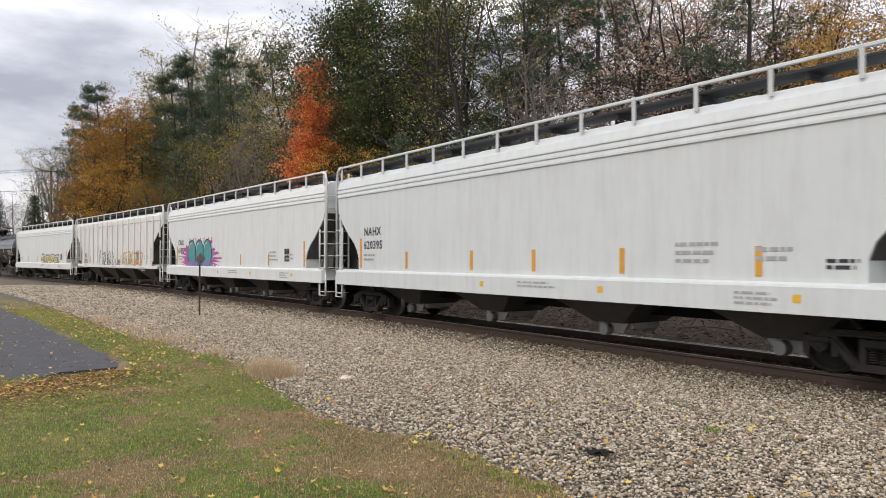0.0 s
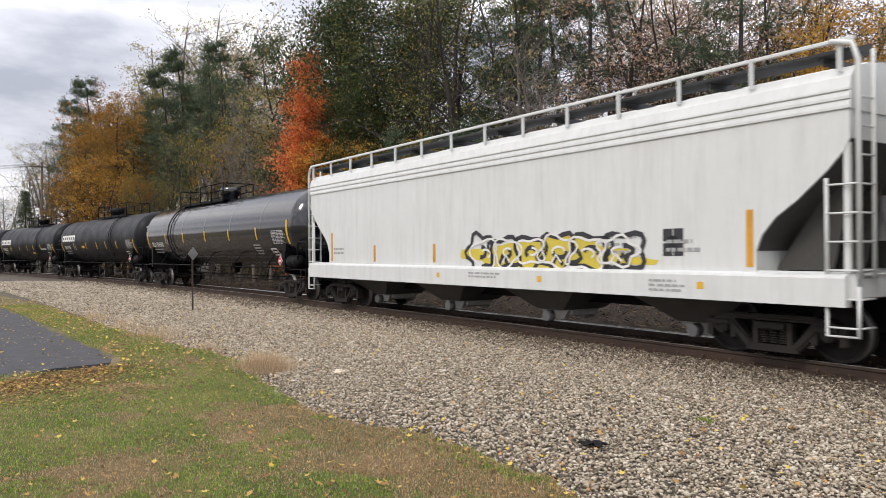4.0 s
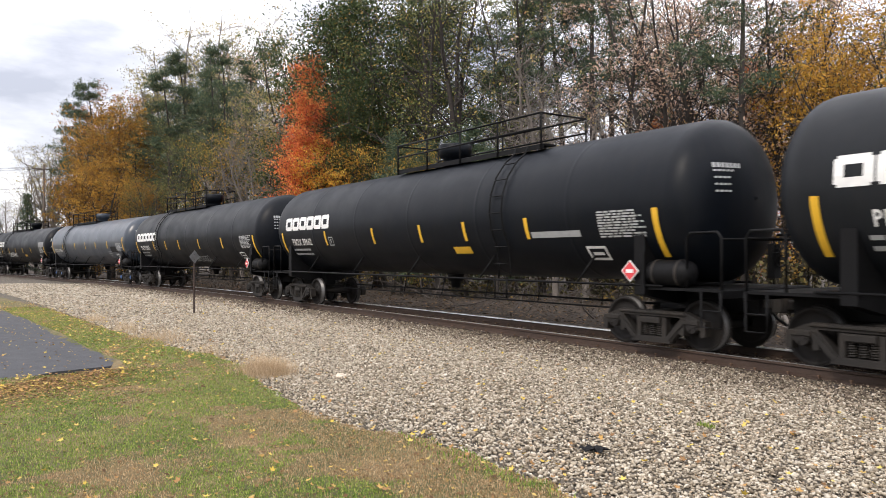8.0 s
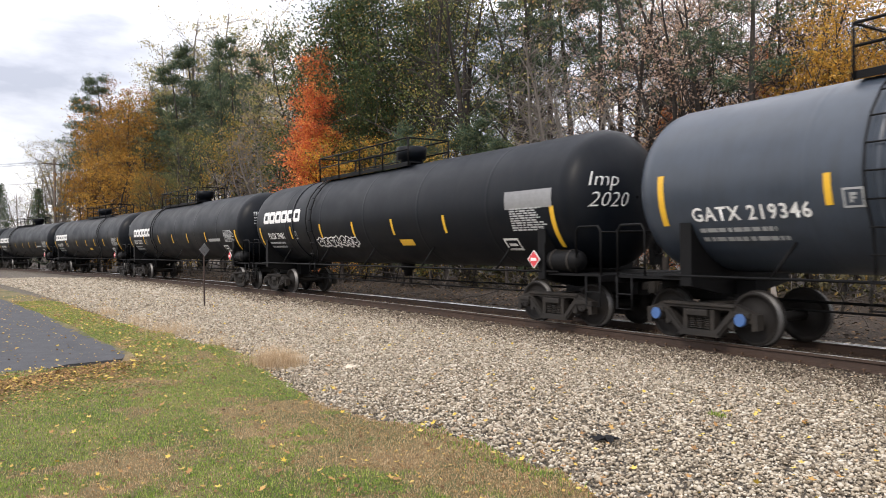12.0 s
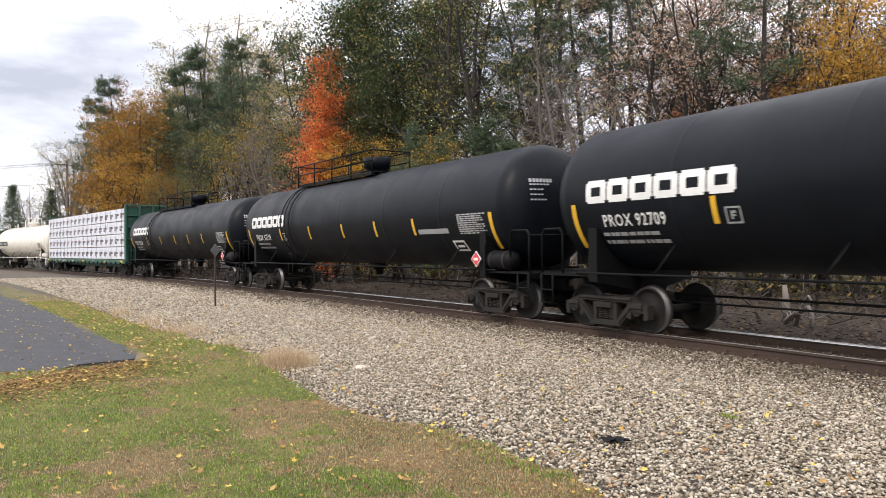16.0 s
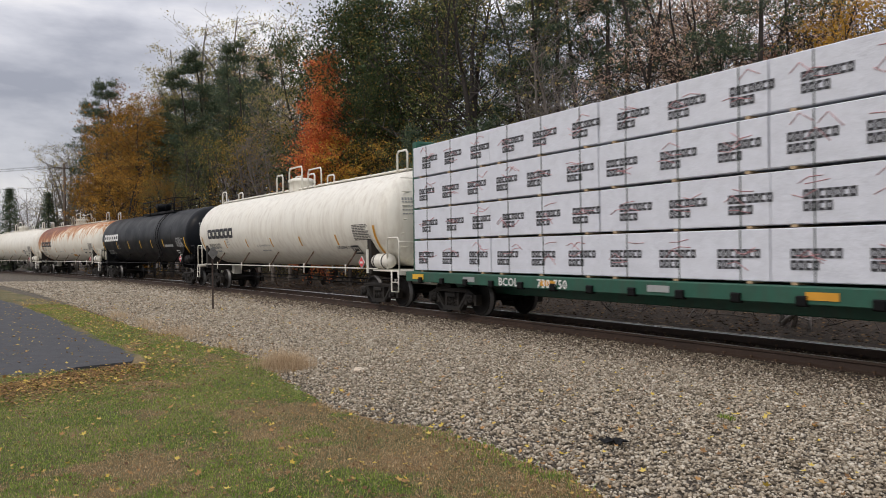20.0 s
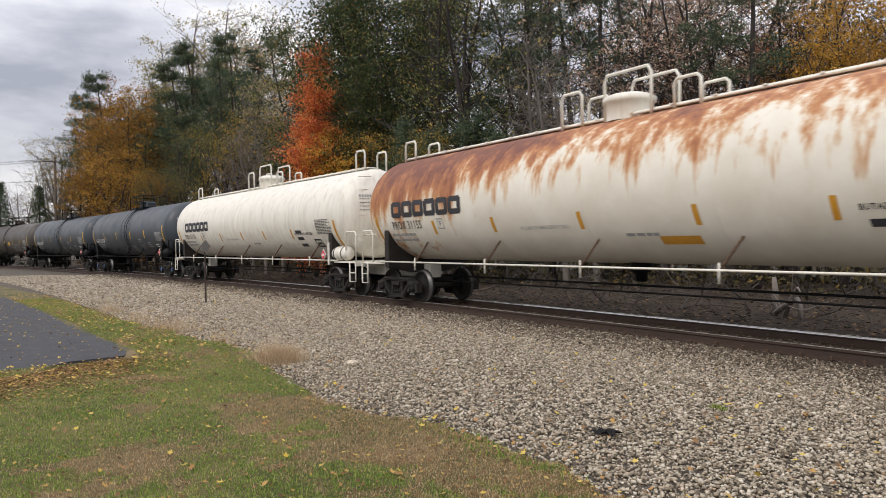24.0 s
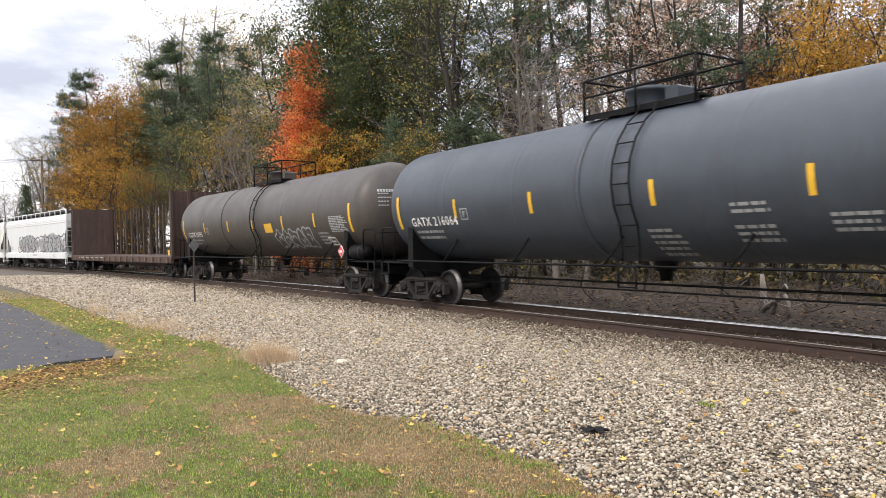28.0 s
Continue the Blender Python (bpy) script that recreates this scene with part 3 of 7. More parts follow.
# ---- trees ----
def limb_points(rnd, base, way, length, bend, n):
    p, d, pts = Vector(base), Vector(way).normalized(), [Vector(base)]
    for _ in range(n):
        d = (d + Vector((rnd.uniform(-bend, bend), rnd.uniform(-bend, bend), rnd.uniform(-bend * 0.5, bend)))).normalized()
        p = p + d * (length / n)
        pts.append(p.copy())
    return pts


def leaf_cloud(rnd, centres, count, spread, size, flat=1.0, narrow=0.55, per=9, clump=0.24, up=0.25):
    """Small bent leaf quads in many little sprays round the ends of twigs, faces turned all ways."""
    c = np.array([tuple(p) for p in centres], np.float32)
    r = np.random.RandomState(rnd.randrange(1 << 30))
    m = max(1, count // per)
    count = m * per
    sprays = c[r.randint(0, len(c), m)] + r.normal(0, 1, (m, 3)) * np.array([spread, spread, spread * flat]) * r.uniform(0.1, 1.0, (m, 1))
    reach = clump * r.uniform(0.5, 1.4, (m, 1))
    at = np.repeat(sprays, per, 0) + r.normal(0, 1, (count, 3)) * np.repeat(reach, per, 0) * np.array([1, 1, 0.55])
    nrm = r.normal(0, 0.7, (count, 3)) + np.array([0, 0, up])
    nrm /= np.linalg.norm(nrm, axis=1)[:, None]
    a = np.cross(nrm, r.normal(0, 1, (count, 3)))
    a /= np.linalg.norm(a, axis=1)[:, None]
    b = np.cross(nrm, a)
    s = size * r.uniform(0.55, 1.3, (count, 1))
    v = np.stack([at - a * s, at + b * s * narrow + nrm * s * 0.25, at + a * s, at - b * s * narrow + nrm * s * 0.25], 1).reshape(-1, 3)
    return v, np.arange(count * 4).reshape(-1, 4)


def broadleaf(seed, height, spread, leaf, leaves, size, bark=None, start=0.25, twigs=6, puff=0.45, cone=False, leaders=3, clump=0.24):
    """Trunk that forks into leaders, crooked limbs and twigs, and a crown of leaf sprays with gaps between them."""
    rnd = random.Random(seed)
    wood, ends = Form(), []
    r0 = height * 0.0135
    fork = 1.0 if cone or leaders == 1 else rnd.uniform(0.26, 0.4)
    stem = limb_points(rnd, (0, 0, -0.3), (rnd.uniform(-0.06, 0.06), rnd.uniform(-0.06, 0.06), 1), height * 0.93 * fork, 0.05, 6)
    wood.tube(stem, [r0 * (1 - (0.93 if fork == 1 else 0.3) * i / 6) + 0.012 for i in range(7)], 8)
    stems = [(stem, 0.0, fork, r0, 0.93 if fork == 1 else 0.3)]
    if fork < 1:
        turn = rnd.uniform(0, 6.28)
        for k in range(leaders):
            q = turn + k * 6.28 / leaders + rnd.uniform(-0.5, 0.5)
            out = rnd.uniform(0.16, 0.42) if k else 0.1
            up = limb_points(rnd, stem[-1 if k else -2], (math.cos(q) * out, math.sin(q) * out, 1), height * (0.97 - fork) * (rnd.uniform(0.72, 0.95) if k else 1), 0.13, 7)
            wood.tube(up, [r0 * (0.6 if k else 0.68) * (1 - 0.93 * i / 7) + 0.01 for i in range(8)], 7, False)
            stems.append((up, fork, 1.0, r0 * 0.62, 0.93))
    total = int(16 + height * 1.1)
    for top, f0, f1, rs, thin in stems:
        n = max(3, int(total * (f1 - max(f0, start)) / (1 - start) / (1 if f0 == 0 else leaders * 0.62))) if f1 > start else 0
        last = len(top) - 1
        for k in range(n):
            f = max(f0, start) + (0.985 * f1 - max(f0, start)) * (k + rnd.random()) / n
            g = (f - f0) / (f1 - f0) * last
            i = min(last - 1, int(g))
            base = top[i].lerp(top[i + 1], g - i)
            turn = k * 2.4 + rnd.uniform(-0.6, 0.6)
            shape = math.sin(math.pi * min(1, (f - start) / (1 - start) * 0.78 + 0.22)) ** 0.7
            ln = spread * ((1.12 - f) / (1.12 - start) if cone else 0.3 + 0.5 * shape) * rnd.uniform(0.6, 1.2)
            limb = limb_points(rnd, base, (math.cos(turn), math.sin(turn), 0.3 + (0.5 if cone else 0.6) * f), ln, 0.26, 5)
            rb = max(0.022, rs * (1 - thin * g / last) * 0.5)
            wood.tube(limb, [rb, rb * 0.75, rb * 0.55, rb * 0.4, rb * 0.28, 0.008], 5, False)
            for _ in range(twigs):
                j = rnd.randrange(1, 6)
                w = Vector((rnd.uniform(-1, 1), rnd.uniform(-1, 1), rnd.uniform(-0.3, 0.8)))
                tw = limb_points(rnd, limb[j], w, ln * rnd.uniform(0.25, 0.5), 0.35, 3)
                wood.tube(tw, [rb * 0.3 + 0.006, rb * 0.2 + 0.005, 0.007, 0.004], 3, False)
                ends += tw[1:]
            ends.append(limb[-1])
    tree = thing("tree", None, None, "", "tree")
    part("trunk", wood, bark or BARK, tree)
    v, f = leaf_cloud(rnd, ends, leaves, puff, size, clump=clump)
    part("crown", raw_mesh("crown", v, f, LEAF[leaf]), None, tree)
    return tree


def pine(seed, height, spread, leaves, size, bare=0.4, leaf="pine"):
    """Tall bare trunk, irregular level boughs with dense needle tufts and open sky between them."""
    rnd = random.Random(seed)
    wood, ends = Form(), []
    top = limb_points(rnd, (0, 0, -0.3), (0, 0, 1), height, 0.03, 9)
    r0 = height * 0.011
    wood.tube(top, [r0 * (1 - 0.92 * i / 9) + 0.01 for i in range(10)], 8)
    n = int(height * 2.6)
    for k in range(n):
        f = 0.12 + 0.875 * (k + rnd.random()) / n
        i = min(8, int(f * 9))
        base = top[i].lerp(top[i + 1], f * 9 - i)
        turn = rnd.uniform(0, 6.28)
        live = f > bare
        ln = spread * min(1.0, 1.5 * (1.08 - f) / (1.08 - bare)) * rnd.uniform(0.45, 1.15) if live else spread * rnd.uniform(0.2, 0.7)
        limb = limb_points(rnd, base, (math.cos(turn), math.sin(turn), rnd.uniform(-0.15, 0.4)), ln, 0.16, 4)
        rb = max(0.015, r0 * (1 - f) * 0.32)
        wood.tube(limb, [rb, rb * 0.7, rb * 0.5, rb * 0.35, 0.006], 4, False)
        if live and rnd.random() < 0.88:
            ends += limb[2:] + [limb[-1]]
            for _ in range(4):
                tw = limb_points(rnd, limb[rnd.randrange(2, 5)], (rnd.uniform(-1, 1), rnd.uniform(-1, 1), 0.3), ln * 0.35, 0.2, 2)
                wood.tube(tw, [0.012, 0.008, 0.004], 3, False)
                ends += tw[1:]
    tree = thing("tree", None, None, "", "tree")
    part("trunk", wood, BARK, tree)
    v, f = leaf_cloud(rnd, ends, leaves, 0.34, size, 0.9, 0.17, per=30, clump=0.19, up=0.15)
    part("crown", raw_mesh("crown", v, f, LEAF[leaf]), None, tree)
    return tree


def spruce(seed, height, spread, leaves, size):
    """Cone of drooping boughs down to the ground."""
    rnd = random.Random(seed)
    wood, ends = Form(), []
    wood.tube([(0, 0, -0.3), (0, 0, height * 0.5), (0, 0, height)], [height * 0.014, height * 0.008, 0.01], 7)
    n = int(height * 7)
    for k in range(n):
        f = 0.06 + 0.93 * (k / n)
        turn, ln = k * 2.4, spread * (1.02 - f) * rnd.uniform(0.75, 1.1)
        z = f * height
        limb = [Vector((0, 0, z))] + [Vector((math.cos(turn) * ln * q, math.sin(turn) * ln * q, z - 0.28 * ln * q * q)) for q in (0.4, 0.7, 1.0)]
        wood.tube(limb, [0.03, 0.02, 0.012, 0.005], 3, False)
        ends += limb[1:] + [limb[1].lerp(limb[2], 0.5), limb[3]]
    tree = thing("tree", None, None, "", "tree")
    part("trunk", wood, BARK, tree)
    v, f = leaf_cloud(rnd, ends, leaves, 0.2, size, 0.45, 0.2)
    part("crown", raw_mesh("crown", v, f, LEAF["pine"]), None, tree)
    return tree


def stand(ob, deg, dist, label, group, rnd, height, first=False):
    """Sets a tree, or a copy of it, that many degrees and metres from the camera's stand, grown to the height."""
    x, y = bearing(deg, dist)
    m = pose(x, y, GROUND_Z - 0.1, 0, 0, rnd.uniform(0, 360))
    k = height / ob["grown"]
    t = ob if first else copy_thing(ob, m)
    t.matrix_basis = m
    wide = k * rnd.uniform(0.92, 1.1)
    t.scale = (wide, wide, k)
    tagged(t, label, "tree", group)
    return t


def plant_wood():
    rnd = random.Random(11)
    kinds = {
        "oak": (broadleaf(1, 16, 5.6, "oak_green", 21000, 0.076, start=0.12, twigs=8, puff=0.5, clump=0.3), "broad oak with dense dark green turning leaves"),
        "oak2": (broadleaf(2, 17, 5.4, "yellow_green", 5000, 0.066, start=0.2, twigs=7, puff=0.36, clump=0.26), "tall oak with thinning yellow-green leaves"),
        "russet": (broadleaf(3, 16, 5.2, "brown", 5600, 0.062, start=0.12, twigs=10, puff=0.34, clump=0.22), "oak with sparse russet-brown leaves"),
        "rust": (broadleaf(16, 16, 4.4, "rust", 15000, 0.072, start=0.25, twigs=7, puff=0.4), "oak with dull rust-brown leaves"),
        "gold": (broadleaf(4, 13, 5.2, "gold", 9000, 0.072, start=0.1, twigs=7, puff=0.4, leaders=4), "maple with golden yellow autumn leaves"),
        "amber": (broadleaf(14, 14, 5.4, "amber", 12500, 0.075, start=0.06, twigs=7, puff=0.45, leaders=3), "maple with amber and fading green leaves"),
        "olive": (broadleaf(15, 12, 4.4, "olive", 6500, 0.066, start=0.08, twigs=7, puff=0.38, leaders=4), "small tree with olive and amber leaves"),
        "red": (broadleaf(5, 12, 3.5, "red", 13000, 0.07, start=0.06, twigs=7, puff=0.34, cone=True), "maple with scarlet and orange autumn leaves"),
        "orange": (broadleaf(17, 12, 4.6, "orange", 10500, 0.07, start=0.06, twigs=7, puff=0.4, leaders=4), "maple with orange-gold autumn leaves"),
        "bare": (broadleaf(6, 16, 4.0, "sparse", 3200, 0.062, PALE_BARK, 0.3, 12, 0.3), "nearly bare pale-barked tree with few yellow leaves"),
        "sparse": (broadleaf(18, 16, 4.2, "sparse", 9000, 0.06, PALE_BARK, 0.25, 9, 0.32), "pale-barked tree with thin yellow-green leaves"),
        "pine": (pine(7, 17, 3.3, 19000, 0.115), "tall dark green pine with bare lower trunk"),
        "pine2": (pine(8, 18, 3.0, 11000, 0.115, 0.45), "slender pine with high thin crown"),
        "youngpine": (pine(19, 8, 2.6, 16000, 0.10, 0.1), "young dark green pine with boughs to the ground"),
        "spruce": (spruce(9, 11, 3.0, 15000, 0.12), "dark green cone-shaped spruce"),
        "leafless": (broadleaf(10, 10, 3.8, "sparse", 240, 0.06, PALE_BARK, 0.15, 12), "leafless grey branching tree"),
    }
    for ob, label in kinds.values():
        ob["grown"] = max(v.co.z for c in ob.children for v in c.data.vertices)
    plan = [
        # kind, degrees, metres, height
        ("spruce", 0.3, 95, 9.7), ("spruce", 2.6, 92, 9.1), ("spruce", -1.2, 98, 11), ("leafless", 1.4, 110, 11.8), ("leafless", 0.6, 118, 11.1), ("leafless", 2, 112, 10.3),
        ("pine", 4.4, 100, 9.6), ("pine", 3.9, 104, 8.8), ("leafless", 4.2, 95, 17.4), ("bare", 3.7, 92, 15.2), ("leafless", 5.2, 93, 16.6), ("leafless", 3.1, 98, 13.9),
        ("leafless", 5.7, 90, 15.1), ("amber", 6.7, 72, 13.9), ("amber", 7.9, 75, 17.4), ("amber", 5.4, 69, 9.2), ("amber", 8.8, 76, 15.9), ("amber", 6.3, 68, 10.5),
        ("gold", 7.7, 66, 10.9), ("rust", 8.4, 86, 21.3), ("pine", 7, 86, 20.8), ("pine", 6.1, 90, 19.4), ("pine", 5.5, 92, 16.8), ("pine", 10.1, 84, 20.2),
        ("pine", 9.2, 82, 17), ("pine2", 10.6, 80, 18), ("oak2", 10.6, 62, 9), ("oak2", 12.4, 60, 8.1), ("oak2", 9.4, 63, 7.6), ("amber", 10.1, 64, 8.5),
        ("sparse", 11.3, 80, 23.6), ("sparse", 10.6, 82, 22.2), ("bare", 13.5, 80, 26.7), ("bare", 15.9, 82, 28.5), ("bare", 17.5, 78, 26), ("bare", 14.8, 84, 27),
        ("pine", 12.4, 74, 20), ("pine", 13.6, 75, 22.3), ("pine2", 14.8, 70, 20.1), ("pine", 16.5, 73, 22.7), ("pine", 18, 72, 21.7), ("pine2", 15.6, 66, 17.5),
        ("pine2", 18.7, 76, 24), ("pine", 13.1, 80, 19.1), ("pine", 17.3, 80, 20.6), ("olive", 16.2, 56, 12.4), ("olive", 14.7, 57, 10.8), ("oak2", 11.8, 66, 13.6),
        ("oak2", 13.6, 60, 11.6), ("leafless", 17.9, 50, 11.4), ("leafless", 16.9, 52, 11.2), ("leafless", 19.1, 50, 9.6), ("pine", 18.4, 55, 9), ("olive", 19.6, 54, 11.2),
        ("bare", 18.8, 60, 15.6), ("sparse", 20.1, 66, 21.3), ("russet", 20.8, 64, 20), ("bare", 19.4, 68, 20), ("red", 21.6, 43, 11.6), ("red", 22.4, 46, 15.2),
        ("red", 20.5, 42, 9.2), ("orange", 23.7, 41, 8.8), ("gold", 24.8, 43, 8.7), ("amber", 25.8, 48, 11.8), ("rust", 27, 46, 10.9), ("oak", 23.9, 50, 18.8),
        ("oak", 25.5, 47, 20.1), ("oak", 27.5, 45, 20.4), ("pine", 22.6, 54, 17.3), ("oak", 24.8, 43, 12.6), ("pine", 29.2, 50, 21.3), ("youngpine", 29, 36, 8.3),
        ("youngpine", 30.6, 35, 7.8), ("youngpine", 34.1, 35, 8.5), ("youngpine", 36.5, 33, 7.1), ("olive", 28.3, 37, 7.8), ("oak2", 30.8, 41, 19.8), ("oak2", 33.4, 39, 19.2),
        ("oak2", 38.3, 38, 18.3), ("oak", 30.1, 48, 20.6), ("olive", 31.9, 34, 7.5),
        ("pine2", 40, 38, 19.1), ("pine", 42.2, 41, 21), ("pine2", 44, 37, 18.5), ("pine", 37.6, 46, 21.8), ("pine2", 45.4, 42, 19.6), ("leafless", 41.1, 32, 11.2),
        ("leafless", 43.3, 31, 9.7), ("leafless", 39.4, 36, 14), ("russet", 46.2, 36, 17.1), ("russet", 48.4, 34, 15.8), ("russet", 50.6, 35, 16.5),
        ("russet", 53, 33, 15.3), ("russet", 55.2, 35, 16.1), ("russet", 57.1, 33, 14.6), ("bare", 51, 44, 18.7), ("pine2", 54.7, 30, 15.6),
        ("red", 47.6, 40, 9.4), ("orange", 50.2, 40, 9.8), ("red", 56.7, 38, 11.8), ("olive", 58.1, 36, 13.4),
        ("gold", 60.2, 31, 11.6), ("gold", 62.2, 29, 11.2), ("gold", 59.3, 34, 10.8), ("russet", 58.5, 34, 14.4), ("russet", 61.2, 34, 14.5), ("gold", 64.7, 28, 10.3),
        ("oak2", 66.5, 27, 11.2),
        ("russet", 70.5, 27, 15), ("oak", 76, 27, 15), ("russet", 82, 28, 15), ("gold", 90, 27, 12), ("pine", 99, 30, 17), ("oak", 109, 32, 16),
    ]
    used = set()
    for kind, deg, dist, tall in plan:
        ob, label = kinds[kind]
        stand(ob, deg, dist, label, "trees of the wood beyond the track", rnd, tall, kind not in used)
        used.add(kind)
    # deeper rows of the wood
    for i in range(30):
        deg = 9 + i * 1.9 + rnd.uniform(-0.5, 0.5)
        base = np.interp(deg, [9, 20, 34, 62], [98, 76, 54, 44])
        if deg > 29 and i % 5:
            continue
        kind = rnd.choice(["pine2", "pine", "russet", "bare", "bare"] if deg < 33 else ["bare", "leafless", "pine2", "bare"])
        stand(kinds[kind][0], deg, base + rnd.uniform(-2, 14), kinds[kind][1], "trees of the wood beyond the track", rnd, rnd.uniform(13, 17))


plant_wood()

# ---- rolling stock: each car's x runs along the train, near side at -y, z = 0 on the rail tops ----
SHARED = {}


def shared(name, build):
    if name not in SHARED:
        SHARED[name] = build()
    return SHARED[name]


WHEEL_R = 0.457


def wheelset_mesh():
    prof = [(-0.07, 0.09), (-0.07, 0.12), (-0.015, 0.15), (0.005, 0.33), (-0.035, 0.39), (-0.065, 0.40), (-0.065, 0.452), (0.05, WHEEL_R), (0.065, 0.485), (0.09, 0.485), (0.09, 0.40), (0.05, 0.385), (0.03, 0.33), (0.06, 0.14), (0.09, 0.12), (0.09, 0.09)]
    f = Form()
    for sg in (-1, 1):
        f.lathe([(sg * (0.69 + 0.02 - a), r) for a, r in prof], "y", 28)
    f.tube([(0, -0.98, 0), (0, 0.98, 0)], 0.085, 10)
    for sg in (-1, 1):
        f.tube([(0, sg * 0.98, 0), (0, sg * 1.11, 0)], [0.125, 0.115], 12)
        for k in range(3):
            a = k * 2.094
            f.tube([(0.065 * math.cos(a), sg * 1.11, 0.065 * math.sin(a)), (0.065 * math.cos(a), sg * 1.135, 0.065 * math.sin(a))], 0.022, 6)
    me = f.mesh("wheelset", WHEEL)
    me.materials.append(TREAD)
    seg = len(prof) - 1
    for wheel in range(2):
        for k in range(28):
            me.polygons[(wheel * seg + 6) * 28 + k].material_index = 1
    return me


def side_frame_mesh():
    """Cast side frame: top member, sloping legs to the spring seat, two openings."""
    f = Form()
    t = 0.15
    y = -t / 2
    top = [(-1.08, 0.42), (-1.1, 0.56), (-0.74, 0.70), (0.74, 0.70), (1.1, 0.56), (1.08, 0.42), (1.0, 0.40), (0.96, 0.52), (0.74, 0.60), (-0.74, 0.60), (-0.96, 0.52), (-1.0, 0.40)]
    f.plate(top, "y", y, t)
    for sg in (-1, 1):
        f.plate([(sg * 0.84, 0.58), (sg * 0.68, 0.62), (sg * 0.30, 0.20), (sg * 0.42, 0.13)], "y", y, t)
        f.plate([(sg * 0.33, 0.58), (sg * 0.24, 0.58), (sg * 0.24, 0.2), (sg * 0.33, 0.2)], "y", y, t)
    f.plate([(-0.44, 0.12), (0.44, 0.12), (0.40, 0.23), (-0.40, 0.23)], "y", y - 0.02, t + 0.04)
    for sg in (-1, 1):
        f.plate([(sg * 1.16, 0.56), (sg * 1.16, 0.30), (sg * 1.06, 0.28), (sg * 1.05, 0.47), (sg * 0.73, 0.47), (sg * 0.72, 0.28), (sg * 0.62, 0.30), (sg * 0.64, 0.60)], "y", y - 0.01, t + 0.02)
        f.box(sg * 0.889, 0, 0.53, 0.3, t + 0.1, 0.1, 0.02)
        f.plate([(sg * 0.76, 0.53), (sg * 0.70, 0.56), (sg * 0.34, 0.22), (sg * 0.40, 0.17)], "y", y - 0.03, t + 0.06)
    f.box(0, 0, 0.66, 1.5, t + 0.07, 0.05, 0.015)
    return f.mesh("side_frame", TRUCK)


def springs_mesh():
    f = Form()
    for x in (-0.16, 0.0, 0.16):
        pts = [(x + 0.065 * math.cos(a * 1.047), 0.065 * math.sin(a * 1.047), 0.23 + 0.0062 * a) for a in range(0, 39)]
        f.tube(pts, 0.016, 4, False)
    f.box(0, 0, 0.52, 0.44, 0.24, 0.12, 0.02)
    return f.mesh("spring_nest", TRUCK)


def add_truck(car, x, blue=False):
    """Two-axle truck: bolster, side frames, springs, wheelsets that turn."""
    def bolster():
        f = Form()
        f.box(0, 0, 0.60, 0.36, 1.9, 0.2, 0.03).lathe([(0.68, 0.0), (0.70, 0.2), (0.76, 0.2), (0.77, 0.0)], "z", 14)
        for sx in (-0.42, 0.42):
            f.box(sx, 0, 0.42, 0.08, 1.5, 0.12, 0.02)
        return f.mesh("truck", TRUCK)
    t = part("truck", shared("bolster", bolster), None, car, at=pose(x, 0, 0))
    for sg in (-1, 1):
        part("side_frame", shared("side_frame", side_frame_mesh), None, t, at=pose(0, sg * 1.0, 0))
        part("spring_nest", shared("springs", springs_mesh), None, t, at=pose(0, sg * 1.0, 0))
    for sg in (-1, 1):
        w = part("wheelset", shared("wheelset", wheelset_mesh), None, t, at=pose(sg * 0.889, 0, WHEEL_R))
        WHEELSETS.append((w, car, x + sg * 0.889, sg * 0.889))
        if blue:
            cap = shared("bearing_cap", lambda: Form().tube([(0, -1.15, 0), (0, -1.17, 0)], [0.115, 0.1], 12).mesh("bearing_cap", BLUE_CAP))
            part("bearing_cap", cap, None, t, "blue bearing end cap", at=pose(sg * 0.889, 0, WHEEL_R))
    return t


WHEELSETS = []
CARS = []


def coupler(car, x, sg):
    f = Form()
    f.box(x - sg * 0.35, 0, 0.86, 0.7, 0.14, 0.16, 0.02).box(x - sg * 0.02, 0.03, 0.86, 0.22, 0.26, 0.28, 0.03).box(x + sg * 0.03, -0.1, 0.86, 0.16, 0.1, 0.24, 0.02)
    part("coupler", f, TRUCK, car)
    g = Form()
    g.tube([(x - sg * 0.5, 0.35, 0.85), (x - sg * 0.25, 0.32, 0.58), (x, 0.15, 0.5)], 0.03, 6)
    part("air_hose", g, DARK, car)


def on_shell(f, x0, x1, z0, z1, R, zc, lift=0.008, n=4):
    """Patch laid on the near flank of a tank, or on a flat flank where R is 0 (zc is then its y)."""
    vs = []
    for i in range(n + 1):
        z = z0 + (z1 - z0) * i / n
        y = zc - lift if R == 0 else -math.sqrt(max(0.01, (R + lift) ** 2 - (z - zc) ** 2))
        vs += [(x0, y, z), (x1, y, z)]
    return f.add(vs, [(2 * i, 2 * i + 1, 2 * i + 3, 2 * i + 2) for i in range(n)])


